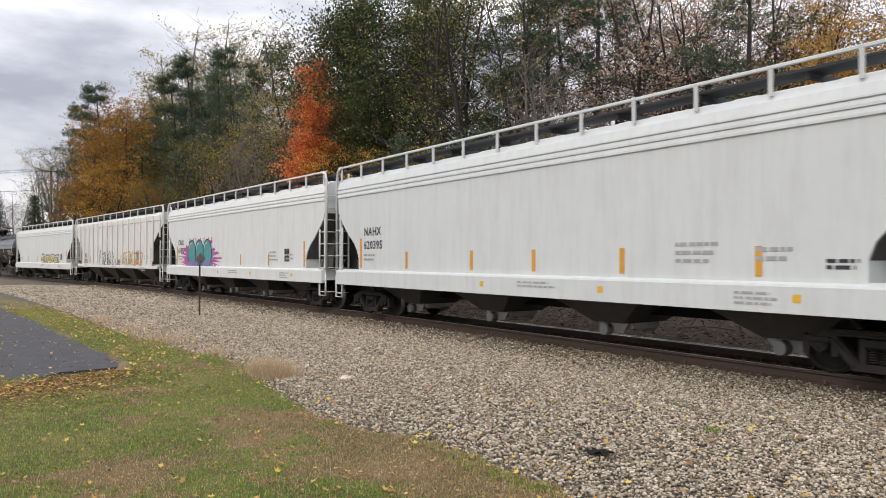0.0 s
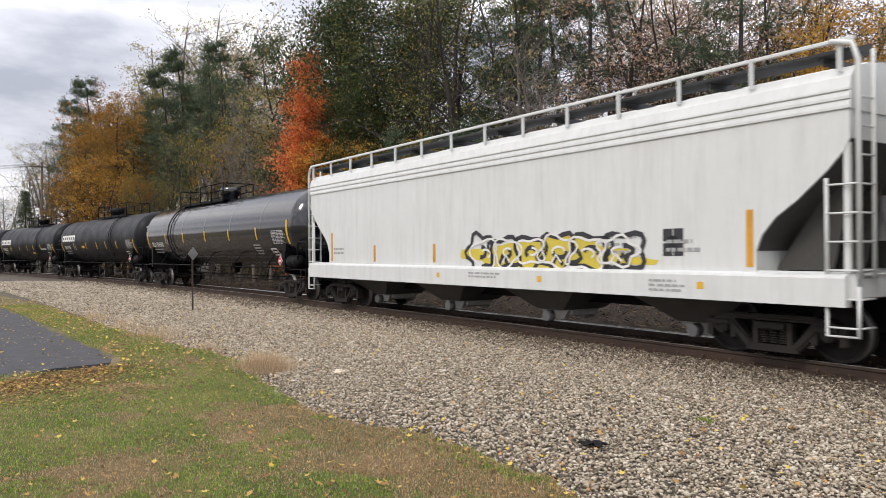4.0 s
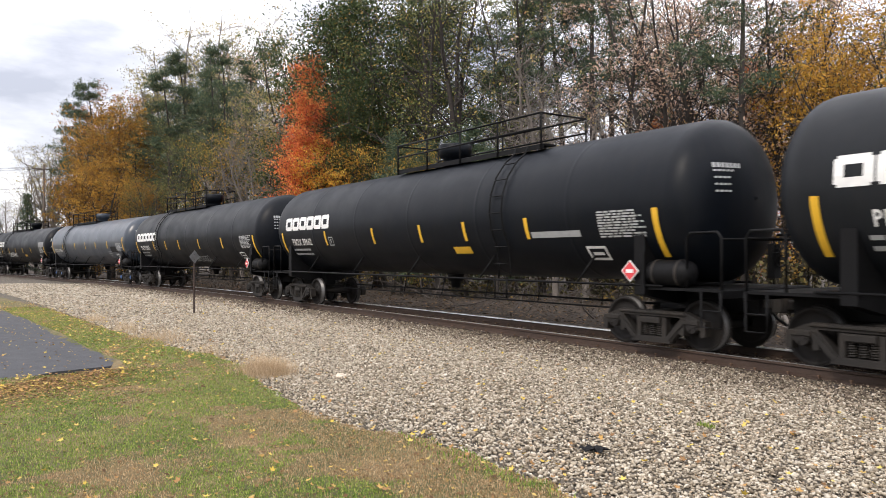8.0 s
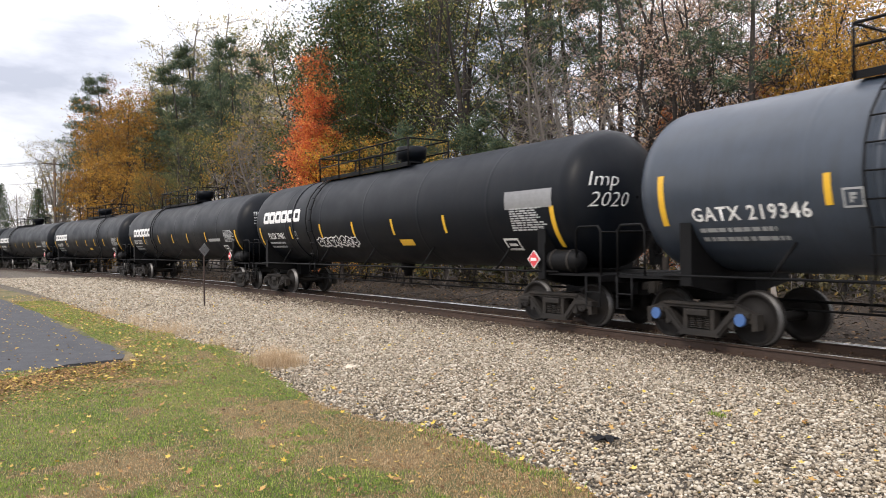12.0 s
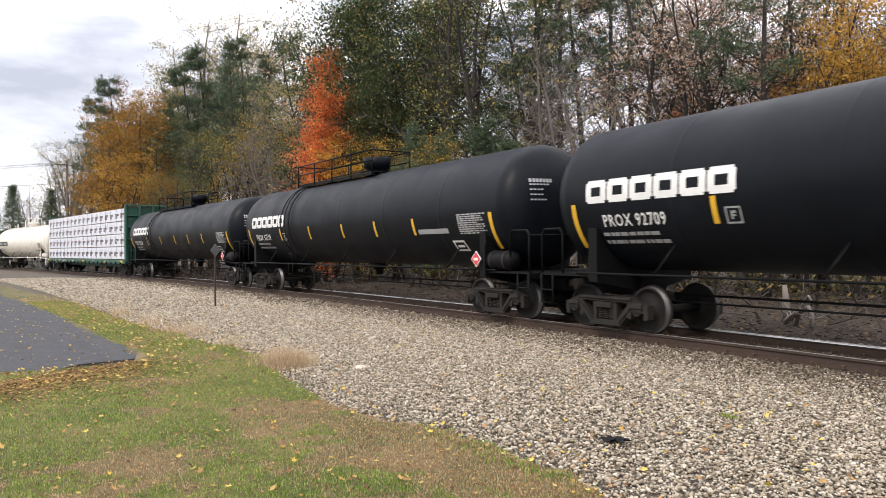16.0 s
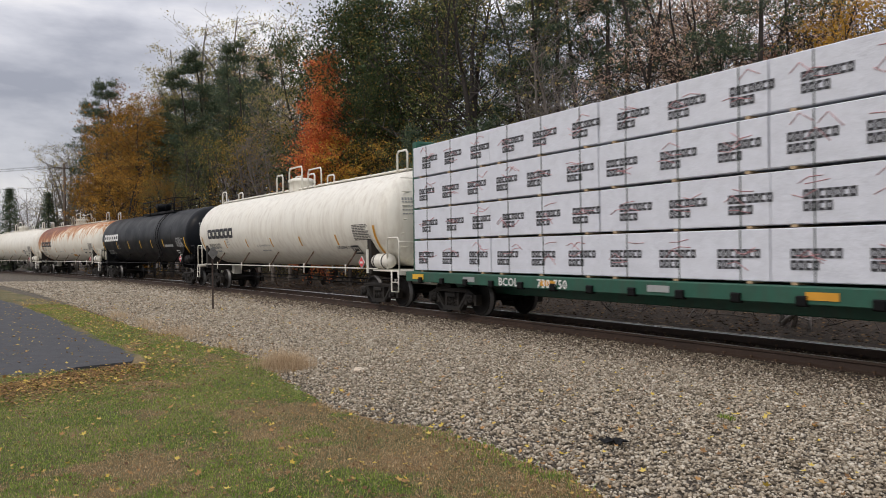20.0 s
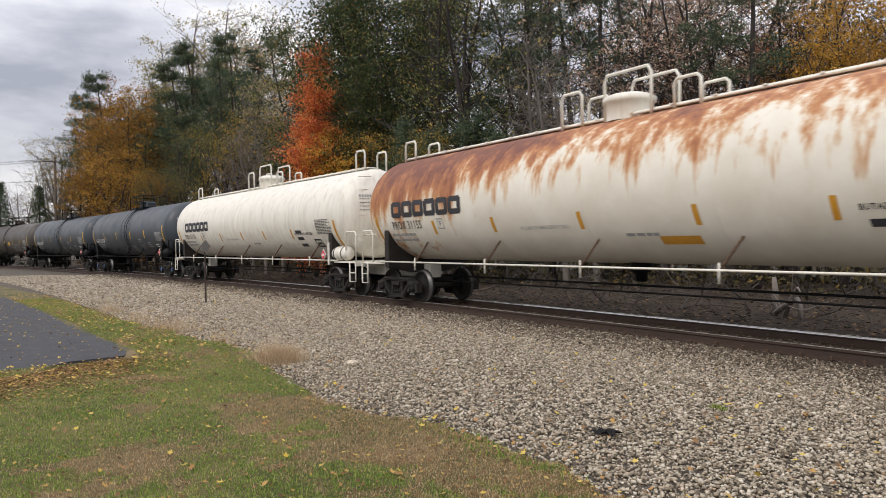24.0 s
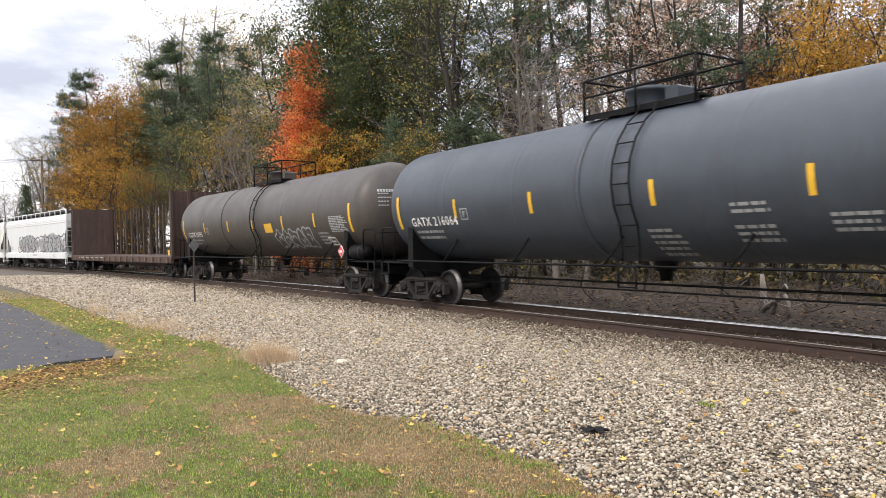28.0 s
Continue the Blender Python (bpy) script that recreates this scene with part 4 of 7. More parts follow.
def lettering(text, size, x, z, R, zc, material, car, lift=0.012, wide=1.0):
    """Stencilled characters, wrapped on the flank."""
    key = ("text", text, size, R, zc, z, lift, wide, material.name)

    def build():
        cu = bpy.data.curves.new("stencil", "FONT")
        cu.body, cu.size, cu.resolution_u = text, size, 2
        cu.space_character, cu.offset = 1.14, size * 0.018
        ob = new("stencil", cu)
        bpy.context.view_layer.update()
        me = bpy.data.meshes.new_from_object(ob.evaluated_get(bpy.context.evaluated_depsgraph_get()))
        bpy.data.objects.remove(ob)
        for v in me.vertices:
            h = v.co.y + z
            y = zc - lift if R == 0 else -math.sqrt(max(0.01, (R + lift) ** 2 - (h - zc) ** 2))
            v.co = (v.co.x * wide, y, h)
        me.materials.clear()
        me.materials.append(material)
        me.name = "stencil"
        return me
    ob = part("stencilled_mark", shared(key, build), None, car, at=pose(x, 0, 0))
    ob["kind"] = "stuff"
    return ob


def bars(f, rnd, x, z, w, rows, row_h, R, zc, fill=0.7):
    """Rows of small unreadable writing."""
    for i in range(rows):
        u, zz = x, z - i * row_h
        end = x + w * rnd.uniform(0.7, 1.0)
        while u < end:
            d = rnd.uniform(0.06, 0.22)
            on_shell(f, u, min(end, u + d), zz - row_h * fill, zz, R, zc, n=1)
            u += d + rnd.uniform(0.02, 0.05)
    return f


def wordmark(x, z, h, R, zc, i):
    """One block of the owner's mark: a heavy frame with clipped corners."""
    f = Form()
    w = h * 1.24
    x0 = x + i * w * 1.052
    c, t = h * 0.1, h * 0.3
    on_shell(f, x0 + c, x0 + w - c, z + h - t, z + h, R, zc, n=1)
    on_shell(f, x0 + c, x0 + w - c, z, z + t, R, zc, n=1)
    on_shell(f, x0, x0 + t * 1.1, z + c, z + h - c, R, zc, 0.009, n=3)
    on_shell(f, x0 + w - t * 1.1, x0 + w, z + c, z + h - c, R, zc, 0.009, n=3)
    return f


def railing(f, pts, r=0.02):
    return f.tube(pts, r, 5)


TANK_R, TANK_Z = 1.51, 2.72
TANK_STRIPS = {5: (3.73, 6.53, 9.61, 12.5, 15.4), 6: (4.02, 7.21, 9.75, 11.8, 14.05), 7: (4.13, 7.27, 9.81, 11.77, 14.03), 8: (3.82, 5.88, 7.98, 10.86, 13.78), 9: (3.64, 7.13, 9.86, 12.33, 14.92),
               10: (3.64, 6.18, 8.53, 10.95, 13.56), 11: (3.53, 6.38, 8.8, 11.2, 13.8), 12: (4.04, 7.2, 9.74, 11.91, 14.13), 16: (3.86, 6.58, 9.34, 12.12, 15.05), 18: (3.67, 6.24, 9.13, 11.92, 14.27),
               19: (3.97, 6.66, 9.29, 11.70, 14.35), 20: (3.5, 6.45, 9.5, 12.35), 21: (3.34, 6.17, 9.44, 12.32), 22: (3.65, 6.64, 9.34, 12.17, 14.74)}
# distance of the flank ladder and height of the owner's mark, car by car
LADDERS = {5: 4.65, 8: 4.61, 9: 4.4, 10: 5.43, 11: 5.39, 13: 5.0, 14: 4.96}
MARKS = {6: (0.91, 2.65), 7: (0.98, 2.62), 8: (0.84, 2.57), 10: (1.07, 2.69), 11: (1.52, 2.51), 12: (1.01, 2.56), 13: (1.05, 2.6), 14: (1.12, 2.69), 16: (1.59, 2.38), 18: (1.57, 2.42), 19: (1.73, 2.43)}


def tank_car(length, shell, frame_paint, label, mark=None, number="", style="procor", tape=None, seed=0, belt=None, R=TANK_R, zc=TANK_Z):
    rnd = random.Random(seed)
    car = thing("tank_car", None, None, label, "tank car", "cars of the freight train")
    half = length / 2
    a = half - 0.45          # end of the tank heads
    light = style == "white"
    f = Form()
    hd = R * 0.5
    prof = [(-a + hd * (1 - math.cos(q)), R * math.sin(q)) for q in np.linspace(0.02, math.pi / 2, 9)]
    rise = 0.007 if light else 0.003
    seams = [a * k for k in (-0.62, -0.3, 0.02, 0.34, 0.66)]
    body = prof + [(-a + hd + 0.06, R)] + [(s + d, R + e) for s in seams for d, e in ((-0.09, 0), (-0.035, 0), (-0.018, rise), (0.018, rise), (0.035, 0), (0.09, 0))] + [(a - hd - 0.06, R)] + [(-x, r) for x, r in prof[::-1]]
    f.lathe(body, "x", 48, (0, 0, zc))
    tank = part("tank", f, shell, car)
    if belt:
        b = Form().lathe([(belt - 0.06, R + 0.004), (belt - 0.06, R + 0.02), (belt + 0.06, R + 0.02), (belt + 0.06, R + 0.004)], "x", 48, (0, 0, zc))
        part("band", b, shell, tank)
    tc = half - 1.9
    for sx in (-1, 1):
        g = Form()
        g.box(sx * (half - 1.35), 0, 0.88, 2.1, 0.36, 0.42, 0.03)
        part("stub_sill", g, frame_paint, car)
        g = Form()
        w = R * 0.92
        g.plate([(-w, zc - R * 0.42), (-w, 1.0), (-0.5, 0.82), (0.5, 0.82), (w, 1.0), (w, zc - R * 0.42)] + [(R * math.sin(q), zc - R * math.cos(q)) for q in np.linspace(0.95, -0.95, 9)], "x", sx * tc - 0.12, 0.24)
        part("saddle", g, TRUCK if light else frame_paint, car)
        g = Form()
        g.box(sx * (half - 1.0), 0, 1.12, 1.5, 2.7, 0.05, 0.01)
        g.box(sx * (half - 0.24), 0, 1.06, 0.06, 2.75, 0.14, 0.01)
        part("end_platform", g, frame_paint, car)
        g = Form()
        for y in (-1.33, 1.33):
            railing(g, [(sx * (half - 0.92), y, 1.14), (sx * (half - 0.92), y, 2.0), (sx * (half - 0.84), y, 2.1), (sx * (half - 0.32), y, 2.1), (sx * (half - 0.24), y, 2.0), (sx * (half - 0.24), y, 1.14)], 0.026)
        railing(g, [(sx * (half - 0.22), -1.33, 1.98), (sx * (half - 0.2), -0.4, 1.98), (sx * (half - 0.2), 0.4, 1.98), (sx * (half - 0.22), 1.33, 1.98)], 0.02)
        part("end_railing", g, frame_paint, car)
        for y in (-1.36, 1.36):
            g = Form()
            railing(g, [(sx * (half - 0.24), y, 1.1), (sx * (half - 0.24), y, 0.5), (sx * (half - 0.62), y, 0.5), (sx * (half - 0.62), y, 1.1)], 0.022)
            railing(g, [(sx * (half - 0.24), y, 0.78), (sx * (half - 0.62), y, 0.78)], 0.018)
            part("sill_step", g, frame_paint, car)
        coupler(car, sx * half, sx)
        add_truck(car, sx * tc, seed in (9, 20))
    # side pipes and their brackets
    for sg in (-1, 1):
        g = Form()
        railing(g, [(-half + 1.4, sg * 1.38, 1.17), (half - 1.4, sg * 1.38, 1.17)], 0.024)
        part("side_rail", g, frame_paint, car)
        for k in range(5):
            x = -tc + 1.6 + k * (2 * tc - 3.2) / 4
            h = Form()
            railing(h, [(x, sg * 1.38, 1.17), (x + 0.28, sg * 1.12, zc - math.sqrt(R * R - 1.12 ** 2) + 0.02)], 0.026)
            part("rail_bracket", h, RUST if light else frame_paint, car)
            if light:
                h = Form()
                railing(h, [(x, sg * 1.39, 0.95), (x, sg * 1.39, 1.30)], 0.022)
                part("rail_stanchion", h, frame_paint, car)
    g = Form()
    railing(g, [(-tc + 0.9, -0.25, 0.62), (tc - 0.9, -0.25, 0.62)], 0.02)
    railing(g, [(-tc + 0.6, 0.3, 0.72), (tc - 0.6, 0.3, 0.72)], 0.025)
    for k in range(-3, 4):
        railing(g, [(k * tc / 4, -0.25, 0.62), (k * tc / 4, -0.1, zc - R + 0.03)], 0.015)
    part("brake_pipe", g, DARK, car)
    g = Form()
    g.lathe([(zc - R - 0.38, 0.0), (zc - R - 0.38, 0.12), (zc - R - 0.2, 0.14), (zc - R - 0.18, 0.22), (zc - R + 0.06, 0.24)], "z", 14, (0.35, 0, 0))
    part("bottom_outlet", g, DARK, car)
    # air tank and brake gear beside the near truck
    x = half - 1.35
    g = Form().lathe([(x - 0.5, 0.0), (x - 0.47, 0.12), (x - 0.42, 0.2), (x - 0.3, 0.235), (x + 0.3, 0.235), (x + 0.42, 0.2), (x + 0.47, 0.12), (x + 0.5, 0.0)], "x", 18, (0, -1.2, 1.40))
    res = part("air_reservoir", g, frame_paint if light else DARK, car)
    for dx in (-0.25, 0.25):
        g = Form().lathe([(x + dx - 0.025, 0.238), (x + dx - 0.025, 0.245), (x + dx + 0.025, 0.245), (x + dx + 0.025, 0.238)], "x", 18, (0, -1.2, 1.40))
        part("strap", g, TRUCK, res)
    # far hand-brake wheel on the right end
    g = Form()
    xb = half - 0.45
    g.lathe([(xb + 0.10, 0.25), (xb + 0.115, 0.272), (xb + 0.13, 0.25), (xb + 0.115, 0.235), (xb + 0.10, 0.25)], "x", 18, (0, 0.55, 1.75))
    for k in range(4):
        q = k * math.pi / 4
        railing(g, [(xb + 0.11, 0.55 + 0.25 * math.cos(q), 1.75 + 0.25 * math.sin(q)), (xb + 0.11, 0.55 - 0.25 * math.cos(q), 1.75 - 0.25 * math.sin(q))], 0.012)
    g.box(xb, 0.55, 1.6, 0.16, 0.26, 0.62, 0.03)
    part("hand_brake", g, frame_paint, car)
    # placard holder
    px = half - (2.03 if not light else 2.2)
    pz = 1.43 if not light else 1.36
    g = Form()
    d = 0.2
    g.plate([(px - d, pz), (px, pz - d), (px + d, pz), (px, pz + d)], "y", -1.50, 0.015)
    pl = part("placard", g, WHITE_MARK, car, "red and white diamond hazard placard")
    g = Form().plate([(px - d * 0.86, pz), (px, pz - d * 0.86), (px + d * 0.86, pz), (px, pz + d * 0.86)], "y", -1.508, 0.006)
    part("placard_face", g, RED_SIGN, pl)
    g = Form().plate([(px - 0.085, pz - 0.035), (px + 0.085, pz - 0.035), (px + 0.085, pz + 0.03), (px - 0.085, pz + 0.03)], "y", -1.514, 0.005)
    part("placard_number", g, WHITE_MARK, pl)
    g = Form().box(px + 0.24, -1.42, 1.4, 0.08, 0.06, 0.75, 0.01)
    part("placard_post", g, frame_paint, car)
    top_fittings(car, style, frame_paint, shell, R, zc, a, rnd, LADDERS.get(seed, 4.6) + 0.85 - half)
    # tape, stencils, panels; u runs from the rear end of the tank
    def at(u):
        return u + 0.85 - half
    short = length < 18.5
    last = 2 * half - 1.6
    for u in TANK_STRIPS.get(seed, (4.1, 6.85, 9.5, 11.74, 13.95)):
        x = at(u)
        z = zc - (0.56 if light else 0.42 if mark else 0.24)
        g = on_shell(Form(), x - 0.055, x + 0.055, z - 0.23, z + 0.23 if not light else z + 0.12, R, zc, n=4)
        part("reflective_strip", g, tape or YELLOW_TAPE, tank, "faded amber reflective strip" if light else "yellow reflective strip")
    low = zc - (1.10 if light else 1.04 if mark else 0.68)
    for x in (-half + 1.47, half - 1.47):
        g = Form()
        on_shell(g, x - 0.065, x + 0.065, low, low + 0.88, R, zc, n=7)
        part("reflective_strip", g, tape or YELLOW_TAPE, tank)
    ink = BLACK_MARK if light else WHITE_MARK
    soft_ink = GREY_MARK
    if mark == "blocks":
        (u0, z0), h = MARKS.get(seed, (1.02, 2.6)), 0.45
        word = part("wordmark", wordmark(at(u0), z0, h, R, zc, 0), ink, tank, "owner's mark as a row of bold blocks")
        for k in range(1, 6):
            part("mark_block", wordmark(at(u0), z0, h, R, zc, k), ink, word)
    if number:
        lettering(number, 0.32, at(1.5 if light else 1.22 if not mark else 1.4), zc - (0.79 if seed == 16 else 0.62), R, zc, DULL_MARK if light else ink, tank, wide=0.82 if mark else 1.0)
    # small framed class letter beside the first strip
    ue, ze = TANK_STRIPS.get(seed, (4.1,))[0] + 0.2, zc - (0.66 if mark else 0.52)
    g = Form()
    for x0, x1, z0, z1 in ((0, 0.3, 0, 0.03), (0, 0.3, 0.25, 0.28), (0, 0.03, 0.03, 0.25), (0.27, 0.3, 0.03, 0.25), (0.1, 0.14, 0.07, 0.21), (0.14, 0.2, 0.17, 0.21), (0.14, 0.19, 0.12, 0.15)):
        on_shell(g, at(ue + x0), at(ue + x1), ze + z0, ze + z1, R, zc, n=1)
    part("class_frame", g, soft_ink, tank)
    part("small_writing", bars(Form(), rnd, at(1.3), zc - 0.74, 1.7, 2, 0.15, R, zc, 0.45), soft_ink, tank)["kind"] = "stuff"
    up = last - 2.1
    panel = Form()
    bars(panel, rnd, at(up), zc - 0.16, 1.18, 10, 0.052, R, zc, 0.62)
    part("data_panel", panel, PALE_MARK if not light else DULL_MARK, tank, "stencilled data panel")["kind"] = "stuff"
    ub = up - 0.5
    g = Form()
    for z in (zc - 1.1, zc - 0.87):
        on_shell(g, at(ub), at(ub) + 0.52, z, z + 0.05, R, zc, n=1)
    for x in (at(ub), at(ub) + 0.47):
        on_shell(g, x, x + 0.05, zc - 1.05, zc - 0.87, R, zc, n=2)
    on_shell(g, at(ub) + 0.12, at(ub) + 0.4, zc - 1.0, zc - 0.94, R, zc, n=1)
    part("stencil_box", g, ink, tank)
    if style in ("procor", "lead") and mark:
        if seed in (6, 7, 10, 12):
            uw, zw = (6.04, zc - 0.58) if seed == 6 else (10.1 if seed == 12 else 11.1, zc - 0.95)
            part("warning_panel", on_shell(Form(), at(uw), at(uw + 0.7), zw, zw + 0.17, R, zc, n=2), YELLOW_TAPE, tank, "yellow warning panel")
        if seed % 2:
            part("painted_patch", on_shell(Form(), at(14.15), at(15.6), zc - 0.63, zc - 0.50, R, zc, n=2), GREY_MARK, tank, "overpainted grey patch")
    if seed == 9:
        part("painted_patch", on_shell(Form(), at(15.5), at(16.85), zc - 0.70, zc - 0.36, R, zc, n=3), BLACK, tank, "black overpainted patch")
    if light:
        ut = 14.85 if seed == 16 else 14.6
        lettering("BUTADIENE STABILIZED", 0.12, at(ut), zc - 0.92 if seed == 16 else zc - 0.66, R, zc, ink, tank)
        lettering("IN CASE OF EMERGENCY CALL", 0.1, at(7.6 if seed == 16 else 7.2), zc - 0.76, R, zc, soft_ink, tank)
        if seed > 16:
            for k in range(1 if seed == 18 else 3):
                part("painted_patch", on_shell(Form(), at(ut + 0.1), at(ut + 0.6), zc - 0.90 - k * 0.24 + (0.3 if seed == 19 else 0), zc - 0.79 - k * 0.24 + (0.3 if seed == 19 else 0), R, zc, n=2), BLACK_MARK, tank, "black overpainted patch")
        if seed == 18:
            part("warning_panel", on_shell(Form(), at(10.95), at(11.83), zc - 1.12, zc - 0.97, R, zc, n=2), AMBER_TAPE, tank, "dull amber warning panel")
        part("emergency_writing", bars(Form(), rnd, at(8.0 if seed == 16 else 10.2), zc - 0.9, 0.9, 1, 0.13, R, zc, 0.45), GREY_MARK, tank)["kind"] = "stuff"
    if short or not mark:
        for u, zz, n in ((9.11, zc - 0.88, 5), (10.94, zc - 0.5, 2), (10.91, zc - 0.86, 3), (12.5, zc - 0.72, 3)) if short else ((14.82, zc - 0.66, 4),):
            part("small_writing", bars(Form(), rnd, at(u), zz, 0.75, n, 0.11, R, zc, 0.5), soft_ink, tank)["kind"] = "stuff"
    # writing on the right head
    g = Form()
    for i in range(5):
        w = rnd.uniform(0.35, 0.6) if i else 0.6
        zz = zc + 0.6 - 0.12 * i
        for k in range(int(w / 0.085)):
            y0 = -0.95 + k * 0.085
            quad = [(y0, zz), (y0 + 0.06, zz), (y0 + 0.06, zz - (0.085 if i == 0 else 0.035)), (y0, zz - (0.085 if i == 0 else 0.035))]
            g.add([(a - hd * (1 - math.sqrt(max(0.0, 1 - (p * p + (q - zc) ** 2) / (R * R)))) + 0.012, p, q) for p, q in quad], [(0, 1, 2, 3)])
    if seed != 10:
        part("head_writing", g, PALE_MARK if not light else GREY_MARK, tank)["kind"] = "stuff"
    return car


def top_fittings(car, style, frame_paint, shell, R, zc, a, rnd, lead_x):
    t = zc + R
    if style == "white":
        g = Form()
        for y in (-0.34, 0.34):
            railing(g, [(-a * 0.9, y, t + 0.02), (a * 0.9, y, t + 0.02)], 0.03)
        for k in range(18):
            g.box(-a * 0.88 + k * a * 1.76 / 17, 0, t + 0.05, 0.08, 0.8, 0.03)
        g.box(0, 0, t + 0.07, a * 1.8, 0.5, 0.03, 0.01)
        part("running_board", g, frame_paint, car)
        for x, w, h in ((-a + 1.3, 0.6, 0.52), (-1.2, 0.65, 0.72), (0.42, 1.25, 0.9), (1.9, 0.6, 0.5), (a - 1.0, 0.6, 0.62)):
            for y in (-0.42, 0.42):
                g = railing(Form(), [(x - w / 2, y, t - 0.06), (x - w / 2, y, t + h * 0.85), (x - w / 2 + 0.08, y, t + h), (x + w / 2 - 0.08, y, t + h), (x + w / 2, y, t + h * 0.85), (x + w / 2, y, t - 0.06)], 0.035)
                part("top_handrail", g, frame_paint, car)
        g = Form().lathe([(t - 0.06, 0.5), (t + 0.3, 0.5), (t + 0.33, 0.56), (t + 0.42, 0.56), (t + 0.5, 0.4), (t + 0.52, 0.0)], "z", 22, (0.1, 0, 0))
        part("dome", g, frame_paint, car)
        g = Form()
        xl = a - 0.16
        for k in range(6):
            z = zc - 0.9 + k * 0.42
            railing(g, [(a - 0.52 + 0.12 * abs(k - 2.5) * -0.6 + 0.42, -0.95, z), (a - 0.52 + 0.12 * abs(k - 2.5) * -0.6 + 0.42, -0.45, z)], 0.016)
        part("end_rungs", g, frame_paint, car)
        return
    # walkway with railing round the manway, ladder at the flank
    gatx = style == "gatx"
    x0, x1 = (-1.6, 4.7) if not gatx else (-1.15, 1.7)
    xl = 4.05 if style == "procor" else lead_x if style == "lead" else 0.62
    if style == "lead":
        x0, x1 = xl - 0.85, xl + 5.3
    g = Form()
    for y in (-1, 1):
        g.box((x0 + x1) / 2, y * 0.5, t + 0.0, x1 - x0, 0.4, 0.04, 0.008)
        g.box((x0 + x1) / 2, y * 0.7, t - 0.05, x1 - x0, 0.03, 0.1)
    part("walkway", g, frame_paint, car)
    g = Form()
    for y in (-0.72, 0.72):
        n = 5 if not gatx else 3
        for k in range(n):
            x = x0 + 0.05 + (x1 - x0 - 0.1) * k / (n - 1)
            railing(g, [(x, y, t - 0.12), (x, y, t + 0.72)], 0.028)
        for z in (0.38, 0.72):
            railing(g, [(x0 + 0.05, y, t + z), (x1 - 0.05, y, t + z)], 0.024)
    for x in (x0 + 0.05, x1 - 0.05):
        railing(g, [(x, -0.72, t + 0.72), (x, 0.72, t + 0.72)], 0.024)
    part("walkway_railing", g, frame_paint, car)
    xm = 0.35 if style == "procor" else x1 - 1.0 if style == "lead" else 0.0
    g = Form()
    if gatx:
        g.lathe([(t - 0.05, 0.42), (t + 0.34, 0.42), (t + 0.36, 0.47), (t + 0.44, 0.47), (t + 0.46, 0.0)], "z", 20, (xm, 0, 0))
        g.box(xm + 0.75, 0, t + 0.16, 0.3, 0.5, 0.4, 0.03)
    else:
        g.lathe([(t - 0.05, 0.36), (t + 0.2, 0.34), (t + 0.22, 0.44), (t + 0.56, 0.48), (t + 0.58, 0.44), (t + 0.5, 0.4), (t + 0.5, 0.0)], "z", 24, (xm, 0, 0))
    part("manway", g, shell, car)
    g = Form()
    def flank(z):
        return -math.sqrt(max(0.02, (R + 0.07) ** 2 - (z - zc) ** 2)) if z < t - 0.02 else -0.5
    zs = [1.2, 1.5, 1.9, 2.3, 2.7, 3.1, 3.5, 3.85, 4.05]
    for x in (xl - 0.21, xl + 0.21):
        railing(g, [(x, min(flank(z), -1.3) if z < zc else flank(z), z) for z in zs] + [(x, -0.75, t + 0.02)], 0.02)
    part("ladder_rail", g, frame_paint, car)
    for k in range(9):
        z = 0.78 + k * 0.38
        y = -1.42 if z < zc - 0.6 else flank(z)
        h = Form()
        railing(h, [(xl - 0.21, y, z), (xl + 0.21, y, z)], 0.014)
        part("rung", h, frame_paint, car)
    for x in (xl - 0.21, xl + 0.21):
        part("ladder_foot", railing(Form(), [(x, -1.42, 0.75), (x, -1.42, 1.25)], 0.02), frame_paint, car)


STRIPS = {1: (1.25, 3.95, 6.98, 9.24, 11.73, 14.5), 2: (1.25, 10.0, 12.9, 16.0), 3: (1.55, 3.9, 11.2, 17.0), 4: (1.3, 4.1, 7.2, 16.0)}


